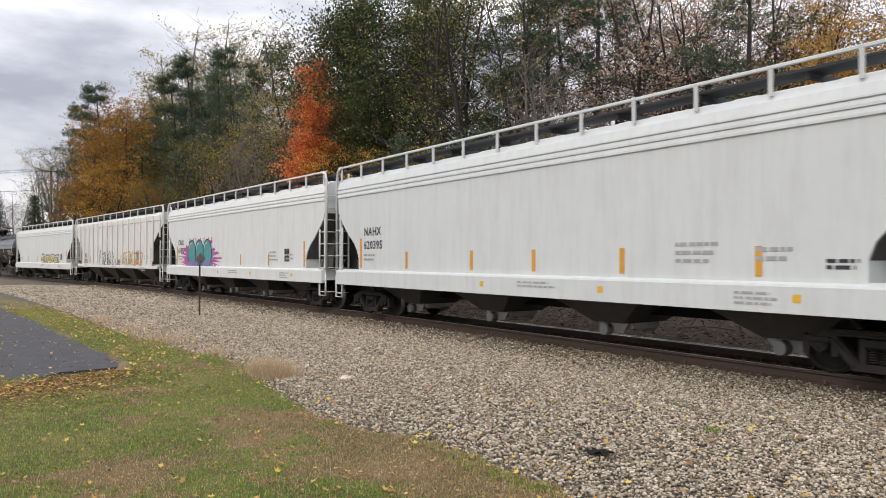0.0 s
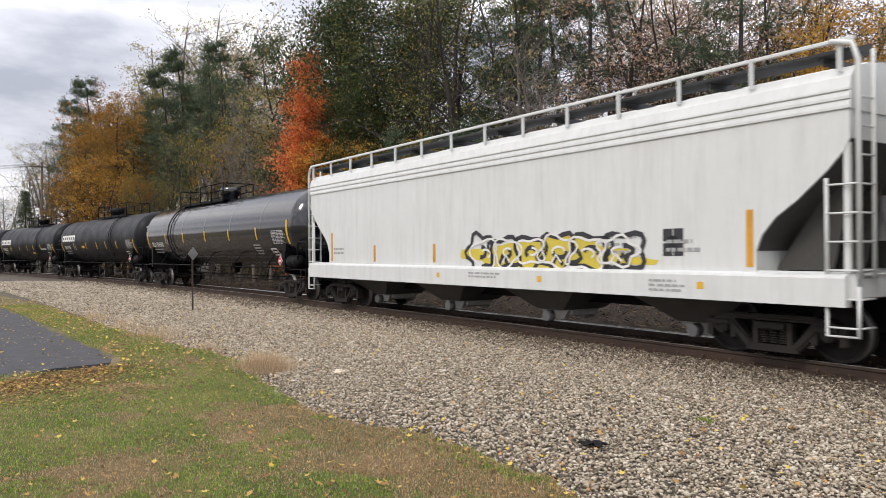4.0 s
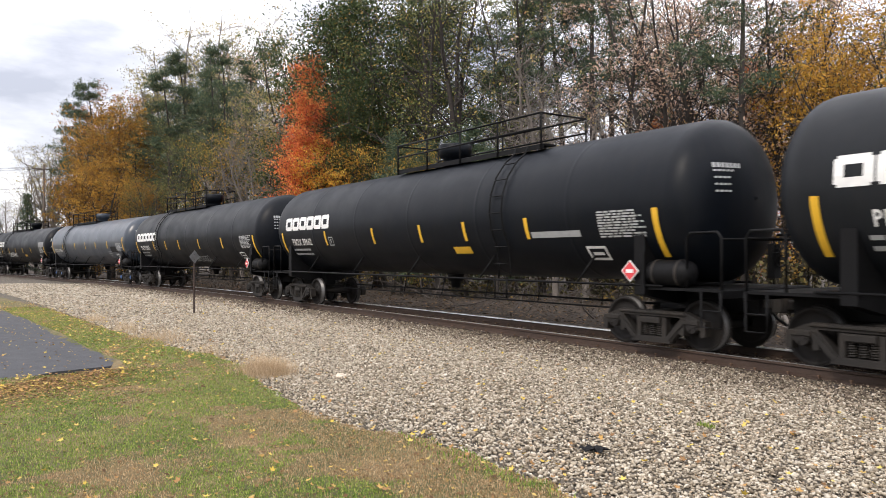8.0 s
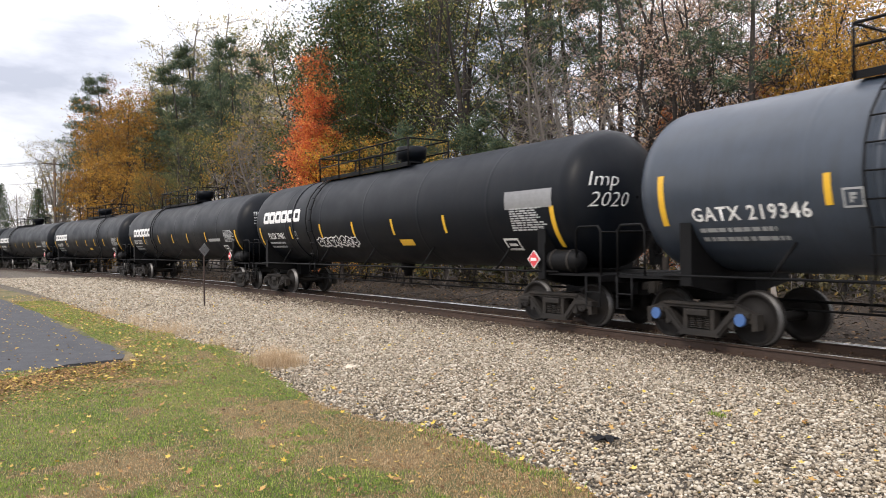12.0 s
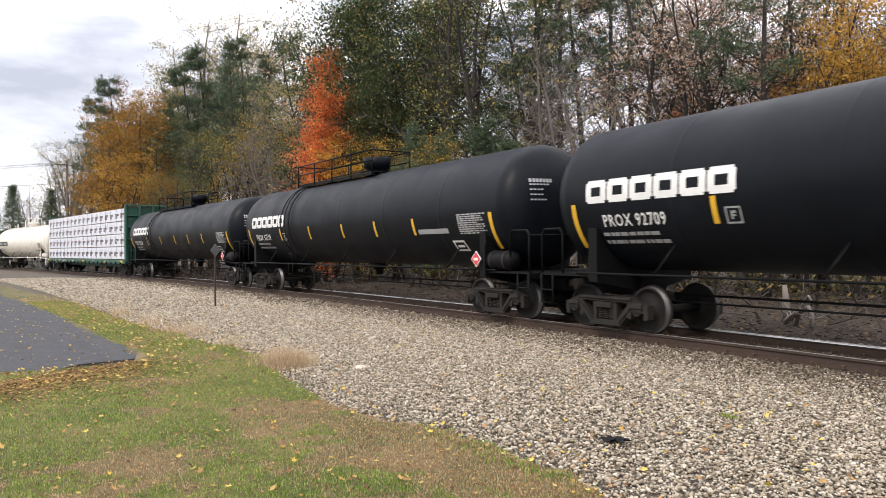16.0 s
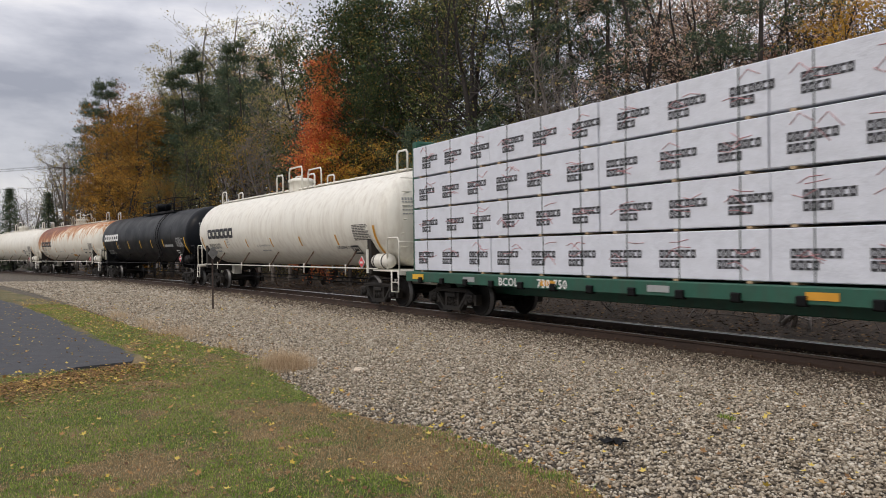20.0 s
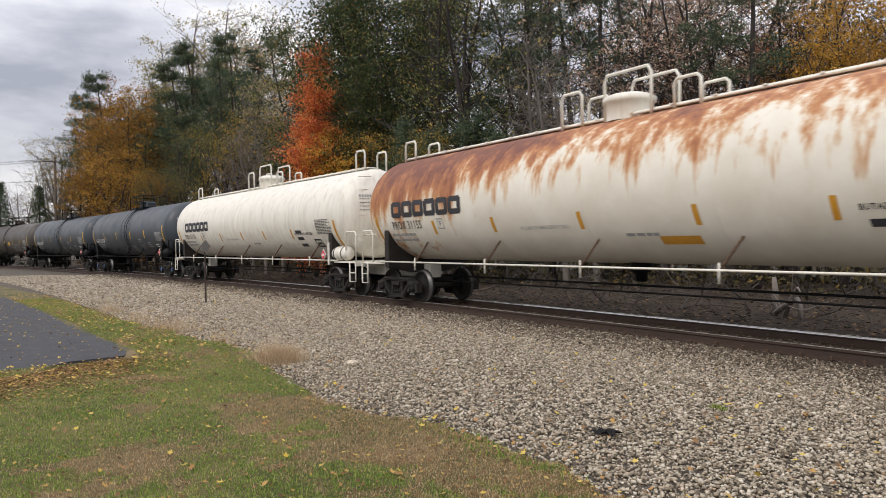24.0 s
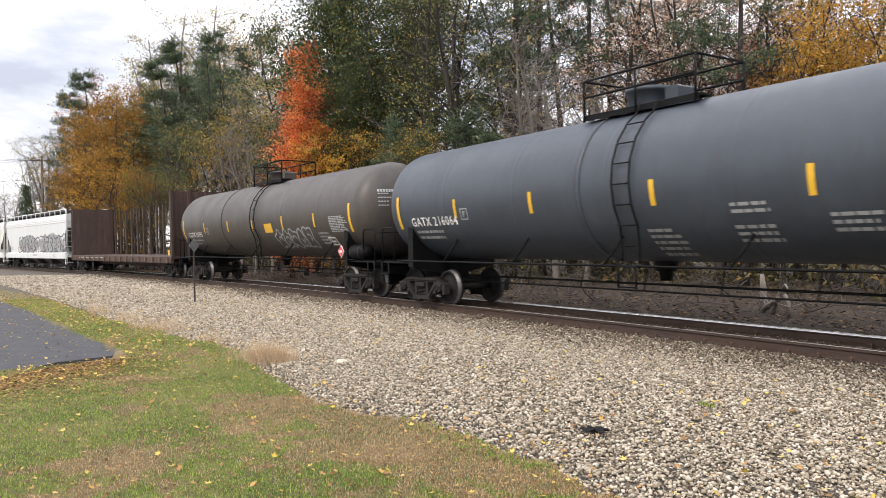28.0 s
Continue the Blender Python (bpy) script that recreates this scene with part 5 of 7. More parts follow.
def hopper_car(length, paint_side, label, ribs=0, number=(), seed=0, art=None):
    """Covered hopper: full-length upper flank, sloped ends, side sill, four chutes, roof walk."""
    rnd = random.Random(seed)
    car = thing("hopper_car", None, None, label, "hopper car", "cars of the freight train")
    half = length / 2
    e = half - 0.52           # ends of the upper body
    W, top = 1.50, 4.22
    sill = 1.3
    # flank outline with the sloping end sheets cut away
    cut = [(1.8, 1.15), (1.8, 1.4), (1.79, 2.42), (1.55, 2.6), (1.2, 2.84), (0.8, 3.12), (0.4, 3.36), (0.0, 3.62), (0.0, top - 0.25)] if ribs else [(1.42, sill), (1.42, 1.7), (1.32, 1.95), (1.1, 2.2), (0.75, 2.45), (0.3, 2.85), (0.08, 3.1), (0.0, 3.25), (0.0, top - 0.25)]
    flank = [(e - q, z) for q, z in cut] + [(-e + q, z) for q, z in cut[::-1]]
    f = Form().plate(flank, "y", -W, 2 * W)
    body = part("body", f, paint_side, car)
    # rolled eaves and roof
    if ribs:
        left = [(-W - 0.012, top - 0.4), (-W - 0.03, top - 0.38), (-W - 0.03, top - 0.12), (-W + 0.06, top + 0.02)]
    else:
        left = [(-W - 0.004, 3.66), (-W - 0.03, 3.67), (-W - 0.03, 3.71), (-W - 0.006, 3.79), (-W - 0.03, 3.80), (-W - 0.03, 3.84), (-W - 0.006, 3.915), (-W - 0.03, 3.925), (-W - 0.03, 3.95), (-W + 0.02, 4.12), (-W + 0.16, 4.28)]
    left.append((-0.6, top + 0.2))
    ring = left + [(-y, z) for y, z in left[::-1]]
    f = Form().loft([[(x, y, z) for y, z in ring] for x in (-e - 0.02, e + 0.02)])
    part("roof", f, paint_side, car)
    g = Form()
    for y in (-1.12, 1.12):
        g.box(0, y, top + 0.3, 2 * e, 0.52, 0.05, 0.008)
        g.box(0, y * 0.78, top + 0.36, 2 * e, 0.04, 0.14)
    for k in range(10):
        g.box(-e + 0.5 + k * (2 * e - 1) / 9, 0, top + 0.24, 0.06, 2.6, 0.12)
    part("roof_walk", g, ROOF_GREY, car)
    for k in range(5):
        g = Form().box(-e * 0.78 + k * e * 0.39, 0, top + 0.27, e * 0.36, 0.55, 0.14, 0.03)
        part("hatch_cover", g, paint_side, car)
    for y in (-W + 0.04, W - 0.04):
        g = Form()
        g.box(0, y, top + 0.42, 2 * e + 0.1, 0.05, 0.06, 0.01)
        rail = part("roof_rail", g, paint_side, car)
        for k in range(14):
            x = -e + 0.15 + k * (2 * e - 0.3) / 13
            part("roof_rail_post", shared("roof_post", lambda: Form().box(0, 0, 0, 0.07, 0.05, 0.44, 0.008).mesh("roof_rail_post", paint_side)), None, rail, at=pose(x, y, top + 0.2))
    for sg in (-1, 1):
        if ribs:
            g = Form().box(0, sg * (W + 0.01), 1.22, length - 2.6, 0.05, 0.16, 0.012)
        else:
            g = Form().plate([(sg * (W - 0.06), 0.91), (sg * (W + 0.10), 0.91), (sg * (W + 0.10), 1.31), (sg * (W + 0.085), 1.345), (sg * (W - 0.06), 1.40)], "x", -half + 0.55, length - 1.1)
        part("side_sill", g, paint_side, car)
    if ribs:
        for sg in (-1, 1):
            for k in range(ribs):
                x = -e + 0.35 + k * (2 * e - 0.7) / (ribs - 1)
                z0 = max(sill + 0.1, 3.3 - (e - abs(x)) * 1.15) if abs(x) > e - 1.6 else sill + 0.1
                g = Form().box(x, sg * (W + 0.04), (z0 + top - 0.1) / 2, 0.13, 0.08, top - 0.1 - z0, 0.02)
                part("side_rib", g, paint_side, car)
    # chutes, coloured dark to stand for the shade under the body
    n = 4
    span = 11.6
    for k in range(n):
        x = -span / 2 + span * k / (n - 1)
        w = span / (n - 1) * 0.48
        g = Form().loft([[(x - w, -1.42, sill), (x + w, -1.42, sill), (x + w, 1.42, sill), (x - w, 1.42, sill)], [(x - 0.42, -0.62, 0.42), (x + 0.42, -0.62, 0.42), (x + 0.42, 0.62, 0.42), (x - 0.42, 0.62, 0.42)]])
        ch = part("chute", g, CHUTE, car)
        g = Form().box(x, 0, 0.36, 0.95, 0.8, 0.12, 0.02)
        g.tube([(x - 0.1, -0.5, 0.3), (x - 0.1, 0.5, 0.3)], 0.07, 8)
        part("outlet_gate", g, GATE, ch)
        for y in (-1, 1):
            g = Form().tube([(x - 0.1, y * 0.48, 0.27), (x - 0.1, y * 0.66, 0.27)], [0.13, 0.12], 10)
            part("outlet_cap", g, RUST if ribs else GALV, ch)
        for y in (-1, 1):
            g = Form()
            g.plate([(x - 0.5, 0.52), (x + 0.5, 0.52), (x + 0.28, 0.2), (x - 0.28, 0.2)], "y", y * 0.46 - 0.02, 0.04)
            part("chute_bracket", g, GATE, ch)
    g = Form().box(0, 0, 0.78, length - 1.0, 0.4, 0.34, 0.02)
    part("centre_sill", g, DARK, car)
    tc = half - 1.95
    for sx in (-1, 1):
        # dark sheet added over the end slope: its colour holds shade besides grime
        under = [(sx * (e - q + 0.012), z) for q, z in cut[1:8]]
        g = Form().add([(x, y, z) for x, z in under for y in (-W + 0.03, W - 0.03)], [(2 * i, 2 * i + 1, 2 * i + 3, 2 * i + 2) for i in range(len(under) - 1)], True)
        part("slope_sheet", g, CHUTE, car, "grimy underside of the sloping end sheet, coloured dark as in shade")
        # slope sheet bracing in the same shade-dark steel, end posts, ladders, platform
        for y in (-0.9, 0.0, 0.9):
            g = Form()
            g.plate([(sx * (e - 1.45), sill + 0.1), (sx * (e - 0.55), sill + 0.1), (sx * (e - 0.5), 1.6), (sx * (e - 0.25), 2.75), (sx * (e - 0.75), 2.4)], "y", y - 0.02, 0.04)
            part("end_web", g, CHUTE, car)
        g = Form().box(sx * (half - 1.2), 0, 1.32, 1.5, 2.9, 0.06, 0.01)
        g.box(sx * (half - 0.5), 0, 1.2, 0.1, 2.95, 0.34, 0.01)
        part("end_platform", g, paint_side, car)
        for y in (-1, 1):
            g = Form()
            g.box(sx * (e - 0.06), y * (W - 0.06), 2.2, 0.09, 0.08, 2.1, 0.01)
            part("corner_post", g, paint_side, car)
            g = Form()
            railing(g, [(sx * (half - 0.40), y * W, sill), (sx * (half - 0.40), y * W, top + 0.1), (sx * (half - 0.48), y * W, top + 0.34), (sx * (half - 0.78), y * W, top + 0.42)], 0.04)
            lad = part("ladder_stile", g, paint_side, car)
            railing_in = Form()
            railing(railing_in, [(sx * (half - 0.40), y * (W - 0.42), sill), (sx * (half - 0.40), y * (W - 0.42), top + 0.3)], 0.03)
            part("ladder_stile", railing_in, paint_side, car)
            for k in range(9):
                h = Form()
                z = 0.62 + k * 0.4
                railing(h, [(sx * (half - 0.40), y * W, z), (sx * (half - 0.40), y * (W - 0.42), z)], 0.016)
                if k < 6:
                    railing(h, [(sx * (half - 0.40), y * (W + 0.03), z), (sx * (half - 0.84), y * (W + 0.03), z)], 0.016)
                part("rung", h, paint_side, lad)
            g = Form()
            railing(g, [(sx * (half - 0.84), y * (W + 0.02), sill - 0.1), (sx * (half - 0.84), y * (W + 0.02), 2.72)], 0.03)
            railing(g, [(sx * (half - 0.40), y * (W + 0.02), sill - 0.1), (sx * (half - 0.40), y * (W + 0.02), 0.5), (sx * (half - 0.84), y * (W + 0.02), 0.5), (sx * (half - 0.84), y * (W + 0.02), sill - 0.1)], 0.03)
            part("side_ladder", g, paint_side, car)
        coupler(car, sx * half, sx)
        add_truck(car, sx * tc)
    xb = half - 0.85
    g = Form().lathe([(xb - 0.02, 0.25), (xb, 0.272), (xb + 0.02, 0.25), (xb, 0.235), (xb - 0.02, 0.25)], "x", 18, (0, 0.4, 2.3))
    g.box(xb - 0.15, 0.4, 2.2, 0.2, 0.3, 0.7, 0.03)
    part("hand_brake", g, GALV, car)
    g = Form().lathe([(xb - 1.3, 0.0), (xb - 1.28, 0.2), (xb - 0.5, 0.2), (xb - 0.48, 0.0)], "x", 14, (0, -0.5, 1.55))
    part("air_reservoir", g, CHUTE, car)
    # markings
    y = -W - (0.0)
    fx = 1.45 + 0.85 - half if not ribs else 2.15 + 0.85 - half
    for i, t in enumerate(number):
        lettering(t, 0.34, fx, (2.42 if not ribs else 1.84) - i * 0.40, 0, y, BLACK_MARK, body, wide=1.0)
    g = Form()
    bars(g, rnd, fx, 1.86 if not ribs else 1.36, 0.9, 2, 0.13, 0, y, 0.45)
    bars(g, rnd, e - 4.6, 2.0, 0.9, 3, 0.14, 0, y, 0.45)
    bars(g, rnd, e - 3.1, 1.9, 0.7, 2, 0.14, 0, y, 0.45)
    part("small_writing", g, GREY_MARK, body)["kind"] = "stuff"
    px = 14.35 + 0.85 - half
    if 1 < seed < 5:
        g = Form()
        for dx, dz in ((0, 0), (0.22, 0), (0, 0.25), (0.22, 0.25), (0.1, 0.12)):
            on_shell(g, px + dx, px + dx + 0.2, 1.62 + dz, 1.62 + dz + 0.22, 0, y, 0.006, n=1)
        part("data_panel", g, BLACK_MARK, body, "black stencilled data panel")["kind"] = "stuff"
    else:
        part("data_panel", bars(Form(), rnd, px + 1.2, 1.72, 0.5, 2, 0.09, 0, y, 0.6), BLACK_MARK, body)["kind"] = "stuff"
    for u in STRIPS.get(seed, (1.3, 4.1, 7.2, 10.0, 12.9, 16.0)):
        x = u + 0.85 - half
        g = on_shell(Form(), x - 0.06, x + 0.06, 1.45, 1.92 if 3 < u < 15.5 else 2.34, 0, y, 0.007, n=1)
        part("reflective_strip", g, AMBER_TAPE, body, "amber reflective strip")
    for u in (7.45, 11.2, 15.1):
        part("sill_mark", on_shell(Form(), u + 0.85 - half, u + 0.98 - half, 1.08, 1.2, 0, -W - 0.10, 0.005, n=1), YELLOW_TAPE, car)
    g = Form()
    bars(g, rnd, 0.2, 1.24, 1.3, 2, 0.08, 0, -W - 0.10, 0.5)
    bars(g, rnd, e - 3.4, 1.22, 0.8, 3, 0.08, 0, -W - 0.10, 0.5)
    part("sill_writing", g, GREY_MARK, car)["kind"] = "stuff"
    if art:
        art(body, y, e)
    return car


def lumber_car(length, label):
    """Centre-beam flat car with end bulkheads."""
    car = thing("centre_beam_car", None, None, label, "flat car", "cars of the freight train")
    half = length / 2
    tc = half - 2.2
    g = Form().box(0, 0, 1.06, length - 0.8, 2.9, 0.12, 0.01)
    part("deck", g, GREEN_CAR, car)
    for sg in (-1, 1):
        g = Form().box(0, sg * 1.44, 0.98, length - 0.9, 0.1, 0.26, 0.012)
        part("side_sill", g, GREEN_CAR, car)
        for k in range(20):
            x = -half + 1.3 + k * (length - 2.6) / 19
            g = Form().box(x, sg * 1.49, 0.90, 0.16, 0.12, 0.16, 0.02)
            part("strap_winch", g, DARK, car)
    g = Form().box(0, 0, 0.75, length - 1.2, 0.4, 0.4, 0.02)
    part("centre_sill", g, GREEN_CAR, car)
    g = Form().box(0, 0, 4.5, length - 2.4, 0.3, 0.2, 0.02)
    for k in range(14):
        g.box(-half + 1.6 + k * (length - 3.2) / 13, 0, 2.8, 0.16, 0.1, 3.4)
    part("centre_beam", g, GREEN_CAR, car)
    for sx in (-1, 1):
        wide = 1.0 if sx > 0 else 0.84
        g = Form().box(sx * (half - 0.62), 0, 2.9, 0.08, 2.75 * wide, 3.6, 0.01)
        bh = part("bulkhead", g, GREEN_CAR, car)
        for y in (-1.36, -0.45, 0.45, 1.36):
            g = Form().box(sx * (half - 0.5), y * wide, 2.9, 0.22, 0.14, 3.8, 0.02)
            part("bulkhead_post", g, GREEN_CAR, bh)
        for z in (1.7, 2.5, 3.3, 4.1, 4.78):
            g = Form().box(sx * (half - 0.52), 0, z, 0.14, 2.7 * wide, 0.1, 0.02)
            part("bulkhead_rib", g, GREEN_CAR, bh)
        coupler(car, sx * half, sx)
        add_truck(car, sx * tc)
        g = on_shell(Form(), sx * (half - 1.15) - 0.3, sx * (half - 1.15) + 0.3, 0.92, 1.06, 0, -1.5, 0.006, n=1)
        part("reflective_strip", g, YELLOW_TAPE, car)
    rnd = random.Random(9)
    for k in range(6):
        x = -half + 3.4 + k * 3.0
        g = on_shell(Form(), x, x + 0.5, 0.92, 1.04, 0, -1.5, 0.006, n=1)
        part("reflective_strip", g, AMBER_TAPE if k % 2 else GREY_MARK, car)
    lettering("BCOL", 0.26, -half + 4.9, 0.88, 0, -1.5, WHITE_MARK, car)
    lettering("730 750", 0.26, -half + 6.3, 0.88, 0, -1.5, WHITE_MARK, car)
    return car


BUNDLES = []


def lumber_load(car, length):
    """Four tiers of wrapped lumber packs on each side of the centre beam."""
    half = length / 2 - 0.80
    rnd = random.Random(3)
    cols = 6
    w = 2 * half / cols
    h = 0.865
    for tier in range(4):
        for c in range(cols):
            for sg in (-1, 1):
                f = Form()
                ln = w - 0.03
                f.box(0, 0, 0.04 + (h - 0.05) / 2, ln, 1.22, h - 0.05, 0.014)
                pack = thing("lumber_pack", f, WRAP, "white plastic-wrapped lumber pack with dark printed marks", "lumber pack", "wrapped lumber packs on the flat car")
                for k in range(3):
                    part("bearer", shared("bearer", lambda: Form().box(0, 0, 0.02, 0.09, 1.2, 0.04).mesh("bearer", TIMBER)), None, pack, at=pose((k - 1) * ln * 0.4, 0, 0))
                if sg < 0:
                    n = 3
                    for k in range(n):
                        x = -ln / 2 + (k + 0.5) * ln / n
                        g = Form()
                        q = rnd.uniform(-0.06, 0.06)
                        for row, (z, hh, ww) in enumerate(((0.40, 0.145, 0.62), (0.225, 0.145, 0.40))):
                            u = x - 0.34 + q + (0.22 if tier % 2 else 0.0)
                            for b in range(7 if row == 0 else 4):
                                on_shell(g, u, u + 0.098, z, z + 0.038, 0, -0.61, 0.006, n=1)
                                on_shell(g, u, u + 0.036, z + 0.038, z + hh - 0.038, 0, -0.61, 0.006, n=1)
                                if b % 3 != 2:
                                    on_shell(g, u + 0.062, u + 0.098, z + 0.038, z + hh - 0.038, 0, -0.61, 0.006, n=1)
                                on_shell(g, u, u + 0.098, z + hh - 0.038, z + hh, 0, -0.61, 0.006, n=1)
                                u += 0.114
                        part("printed_mark", g, BLACK_MARK, pack)["kind"] = "stuff"
                        g = Form()
                        g.box(-ln / 2 + k * ln / n + 0.7, -0.612, h / 2, 0.02, 0.012, h - 0.04)
                        part("strap", g, STRAP, pack)
                        g = Form()
                        for _ in range(3):
                            z0 = rnd.uniform(0.3, 0.7)
                            u0 = x + rnd.uniform(-0.4, 0.2)
                            g.tube([(u0, -0.616, z0), (u0 + 0.16, -0.616, z0 + rnd.uniform(-0.12, 0.16)), (u0 + 0.38, -0.616, z0 + rnd.uniform(-0.1, 0.1))], 0.008, 3)
                        part("spray_mark", g, PINK, pack)["kind"] = "stuff"
                BUNDLES.append((pack, car, pose(-half + (c + 0.5) * w + rnd.uniform(-0.01, 0.01), sg * 0.80 + rnd.uniform(-0.015, 0.015), 1.125 + tier * h)))


def bulkhead_flat(length, label):
    car = thing("bulkhead_flat_car", None, None, label, "flat car", "cars of the freight train")
    half = length / 2
    tc = half - 2.2
    part("deck", Form().box(0, 0, 1.1, length - 1.4, 2.9, 0.14, 0.01), BROWN_CAR, car)
    for sg in (-1, 1):
        part("side_sill", Form().box(0, sg * 1.42, 0.98, length - 1.5, 0.14, 0.36, 0.015), BROWN_CAR, car)
        for k in range(18):
            x = -half + 1.2 + k * (length - 2.4) / 17
            part("stake_pocket", Form().box(x, sg * 1.52, 0.98, 0.18, 0.1, 0.26, 0.02), RUST, car)
    part("centre_sill", Form().box(0, 0, 0.75, length - 1.2, 0.4, 0.44, 0.02), BROWN_CAR, car)
    for k in range(15):
        x = -half + 2.0 + k * (length - 4.0) / 14
        part("stake", Form().box(x, 1.3, 2.75, 0.14, 0.12, 3.2, 0.015), BROWN_CAR, car)
    for sx in (-1, 1):
        bh = part("bulkhead", Form().box(sx * (half - 0.95), 0, 2.85, 0.12, 2.8, 3.4, 0.01), BROWN_CAR, car)
        for y in (-1.38, -0.46, 0.46, 1.38):
            part("bulkhead_post", Form().box(sx * (half - 0.82), y, 2.85, 0.2, 0.16, 3.5, 0.02), BROWN_CAR, bh)
        coupler(car, sx * half, sx)
        add_truck(car, sx * tc)
    g = on_shell(Form(), half - 1.25, half - 0.98, 1.22, 1.5, 0, -1.46, 0.006, n=1)
    part("reflective_plate", g, YELLOW_TAPE, car)
    part("sill_writing", bars(Form(), random.Random(4), -half + 3, 1.08, 8, 1, 0.14, 0, -1.5, 0.6), GREY_MARK, car)
    return car


# ---- graffiti as plain sprayed shapes ----
def strokes(f, lines, y, w, lift=0.012):
    """Flat brush strokes along polylines of (x, z)."""
    for pts in lines:
        k = len(pts)
        vs = []
        for i, (x, z) in enumerate(pts):
            ax, az = pts[max(i - 1, 0)]
            bx, bz = pts[min(i + 1, k - 1)]
            d = math.hypot(bx - ax, bz - az) or 1
            nx, nz = -(bz - az) / d * w / 2, (bx - ax) / d * w / 2
            vs += [(x + nx, y - lift, z + nz), (x - nx, y - lift, z - nz)]
        f.add(vs, [(2 * i, 2 * i + 1, 2 * i + 3, 2 * i + 2) for i in range(k - 1)])
    return f


def shell_strokes(lines, w):
    f = strokes(Form(), lines, 0, w)
    f.v = [(x, -math.sqrt(max(0.05, (TANK_R + 0.014) ** 2 - (z - TANK_Z) ** 2)), z) for x, _, z in f.v]
    return f


def blob(f, x, z, rx, rz, y, lift, n=20, wob=0.0, rnd=None):
    ring = []
    for k in range(n):
        q = 2 * math.pi * k / n
        s = 1 + (rnd.uniform(-wob, wob) if rnd else 0)
        ring.append((x + rx * s * math.cos(q), y - lift, z + rz * s * math.sin(q)))
    return f.add(ring, [tuple(range(n))])


def arc(x, z, rx, rz, a0, a1, n=10):
    return [(x + rx * math.cos(radians(a0 + (a1 - a0) * i / n)), z + rz * math.sin(radians(a0 + (a1 - a0) * i / n))) for i in range(n + 1)]


def art_blobs(body, y, e):
    rnd = random.Random(2)
    x0 = -e + 3.4
    part("sprayed_splash", blob(Form(), x0 + 1.7, 1.72, 2.35, 0.78, y, 0.006, 96, 0.3, rnd), MAGENTA, body, "magenta graffiti splash")
    part("sprayed_shade", blob(Form(), x0 + 1.7, 1.85, 2.0, 0.52, y, 0.009, 40, 0.12, rnd), VIOLET, body)
    for k in range(3):
        x = x0 + 0.55 + k * 1.12
        part("sprayed_shape", blob(Form(), x, 1.98, 0.60, 0.64, y, 0.012 + 0.002 * k, 24, 0.03, rnd), TEAL, body, "teal rounded graffiti shape")
        part("sprayed_outline", strokes(Form(), [arc(x, 1.98, 0.6, 0.64, 0, 360, 24)], y, 0.06, 0.02), BLACK_MARK, body)
        part("sprayed_highlight", strokes(Form(), [arc(x - 0.06, 2.04, 0.40, 0.42, 80, 160, 6)], y, 0.06, 0.022), MINT, body)
        part("sprayed_fringe", strokes(Form(), [[(x - 0.42 + q * 0.2, 1.62), (x - 0.34 + q * 0.2, 1.36)] for q in range(5)], y, 0.13, 0.021), VIOLET, body)
    part("sprayed_streaks", strokes(Form(), [[(x0 + 0.1 + k * 0.55, 2.45), (x0 + 0.15 + k * 0.55 + rnd.uniform(-0.15, 0.15), 2.72)] for k in range(7)], y, 0.1, 0.005), MAGENTA, body)["kind"] = "stuff"
    part("sprayed_drips", strokes(Form(), [[(x0 + k * 0.42, 1.5), (x0 + k * 0.42 + rnd.uniform(-0.1, 0.1), 1.28 - rnd.uniform(0, 0.06))] for k in range(10)], y, 0.22, 0.016), VIOLET, body)["kind"] = "stuff"


def tag_lines(rnd, x, z, w, h, n):
    """Overlapping swollen outlines and swashes of a graffiti tag, no letters."""
    out = []
    for k in range(n):
        cx, cz = x + w * (k + 0.5) / n, z + rnd.uniform(-0.06, 0.06) * h
        rx, rz = w / n * rnd.uniform(0.52, 0.66), h / 2 * rnd.uniform(0.8, 1.05)
        lobes, turn = rnd.choice((3, 4, 5)), rnd.uniform(0, 6.28)
        ring = []
        for q in range(25):
            a = 2 * math.pi * q / 24
            r = 1 + 0.2 * math.sin(lobes * a + turn)
            ring.append((cx + rx * r * math.cos(a), cz + rz * r * math.sin(a)))
        out.append(ring)
        out.append(arc(cx + rx * 0.1, cz, rx * 0.35, rz * 0.3, turn * 57, turn * 57 + 200, 6))
        if k % 2:
            out.append([(cx - rx * 0.3, cz - rz * 0.75), (cx - rx * 0.05, cz - rz * 0.2), (cx + rx * 0.25, cz - rz * 0.7)])
    return out


def art_tags(body, y, e):
    rnd = random.Random(3)
    part("sprayed_fill", blob(Form(), 4.3, 1.65, 1.75, 0.42, y, 0.006, 30, 0.2, rnd), MINT, body, "mint green graffiti fill")
    part("sprayed_outline", strokes(Form(), tag_lines(rnd, 2.55, 1.7, 3.5, 0.85, 5), y, 0.09, 0.014), ORANGE, body, "orange graffiti outline")["kind"] = "stuff"
    part("sprayed_tag", strokes(Form(), tag_lines(rnd, -3.05, 1.68, 3.4, 0.95, 5), y, 0.06), BLACK_MARK, body, "black outlined graffiti tag")["kind"] = "stuff"
    part("sprayed_tag", strokes(Form(), tag_lines(rnd, 0.7, 1.5, 1.0, 0.36, 5), y, 0.035), BLACK_MARK, body)["kind"] = "stuff"


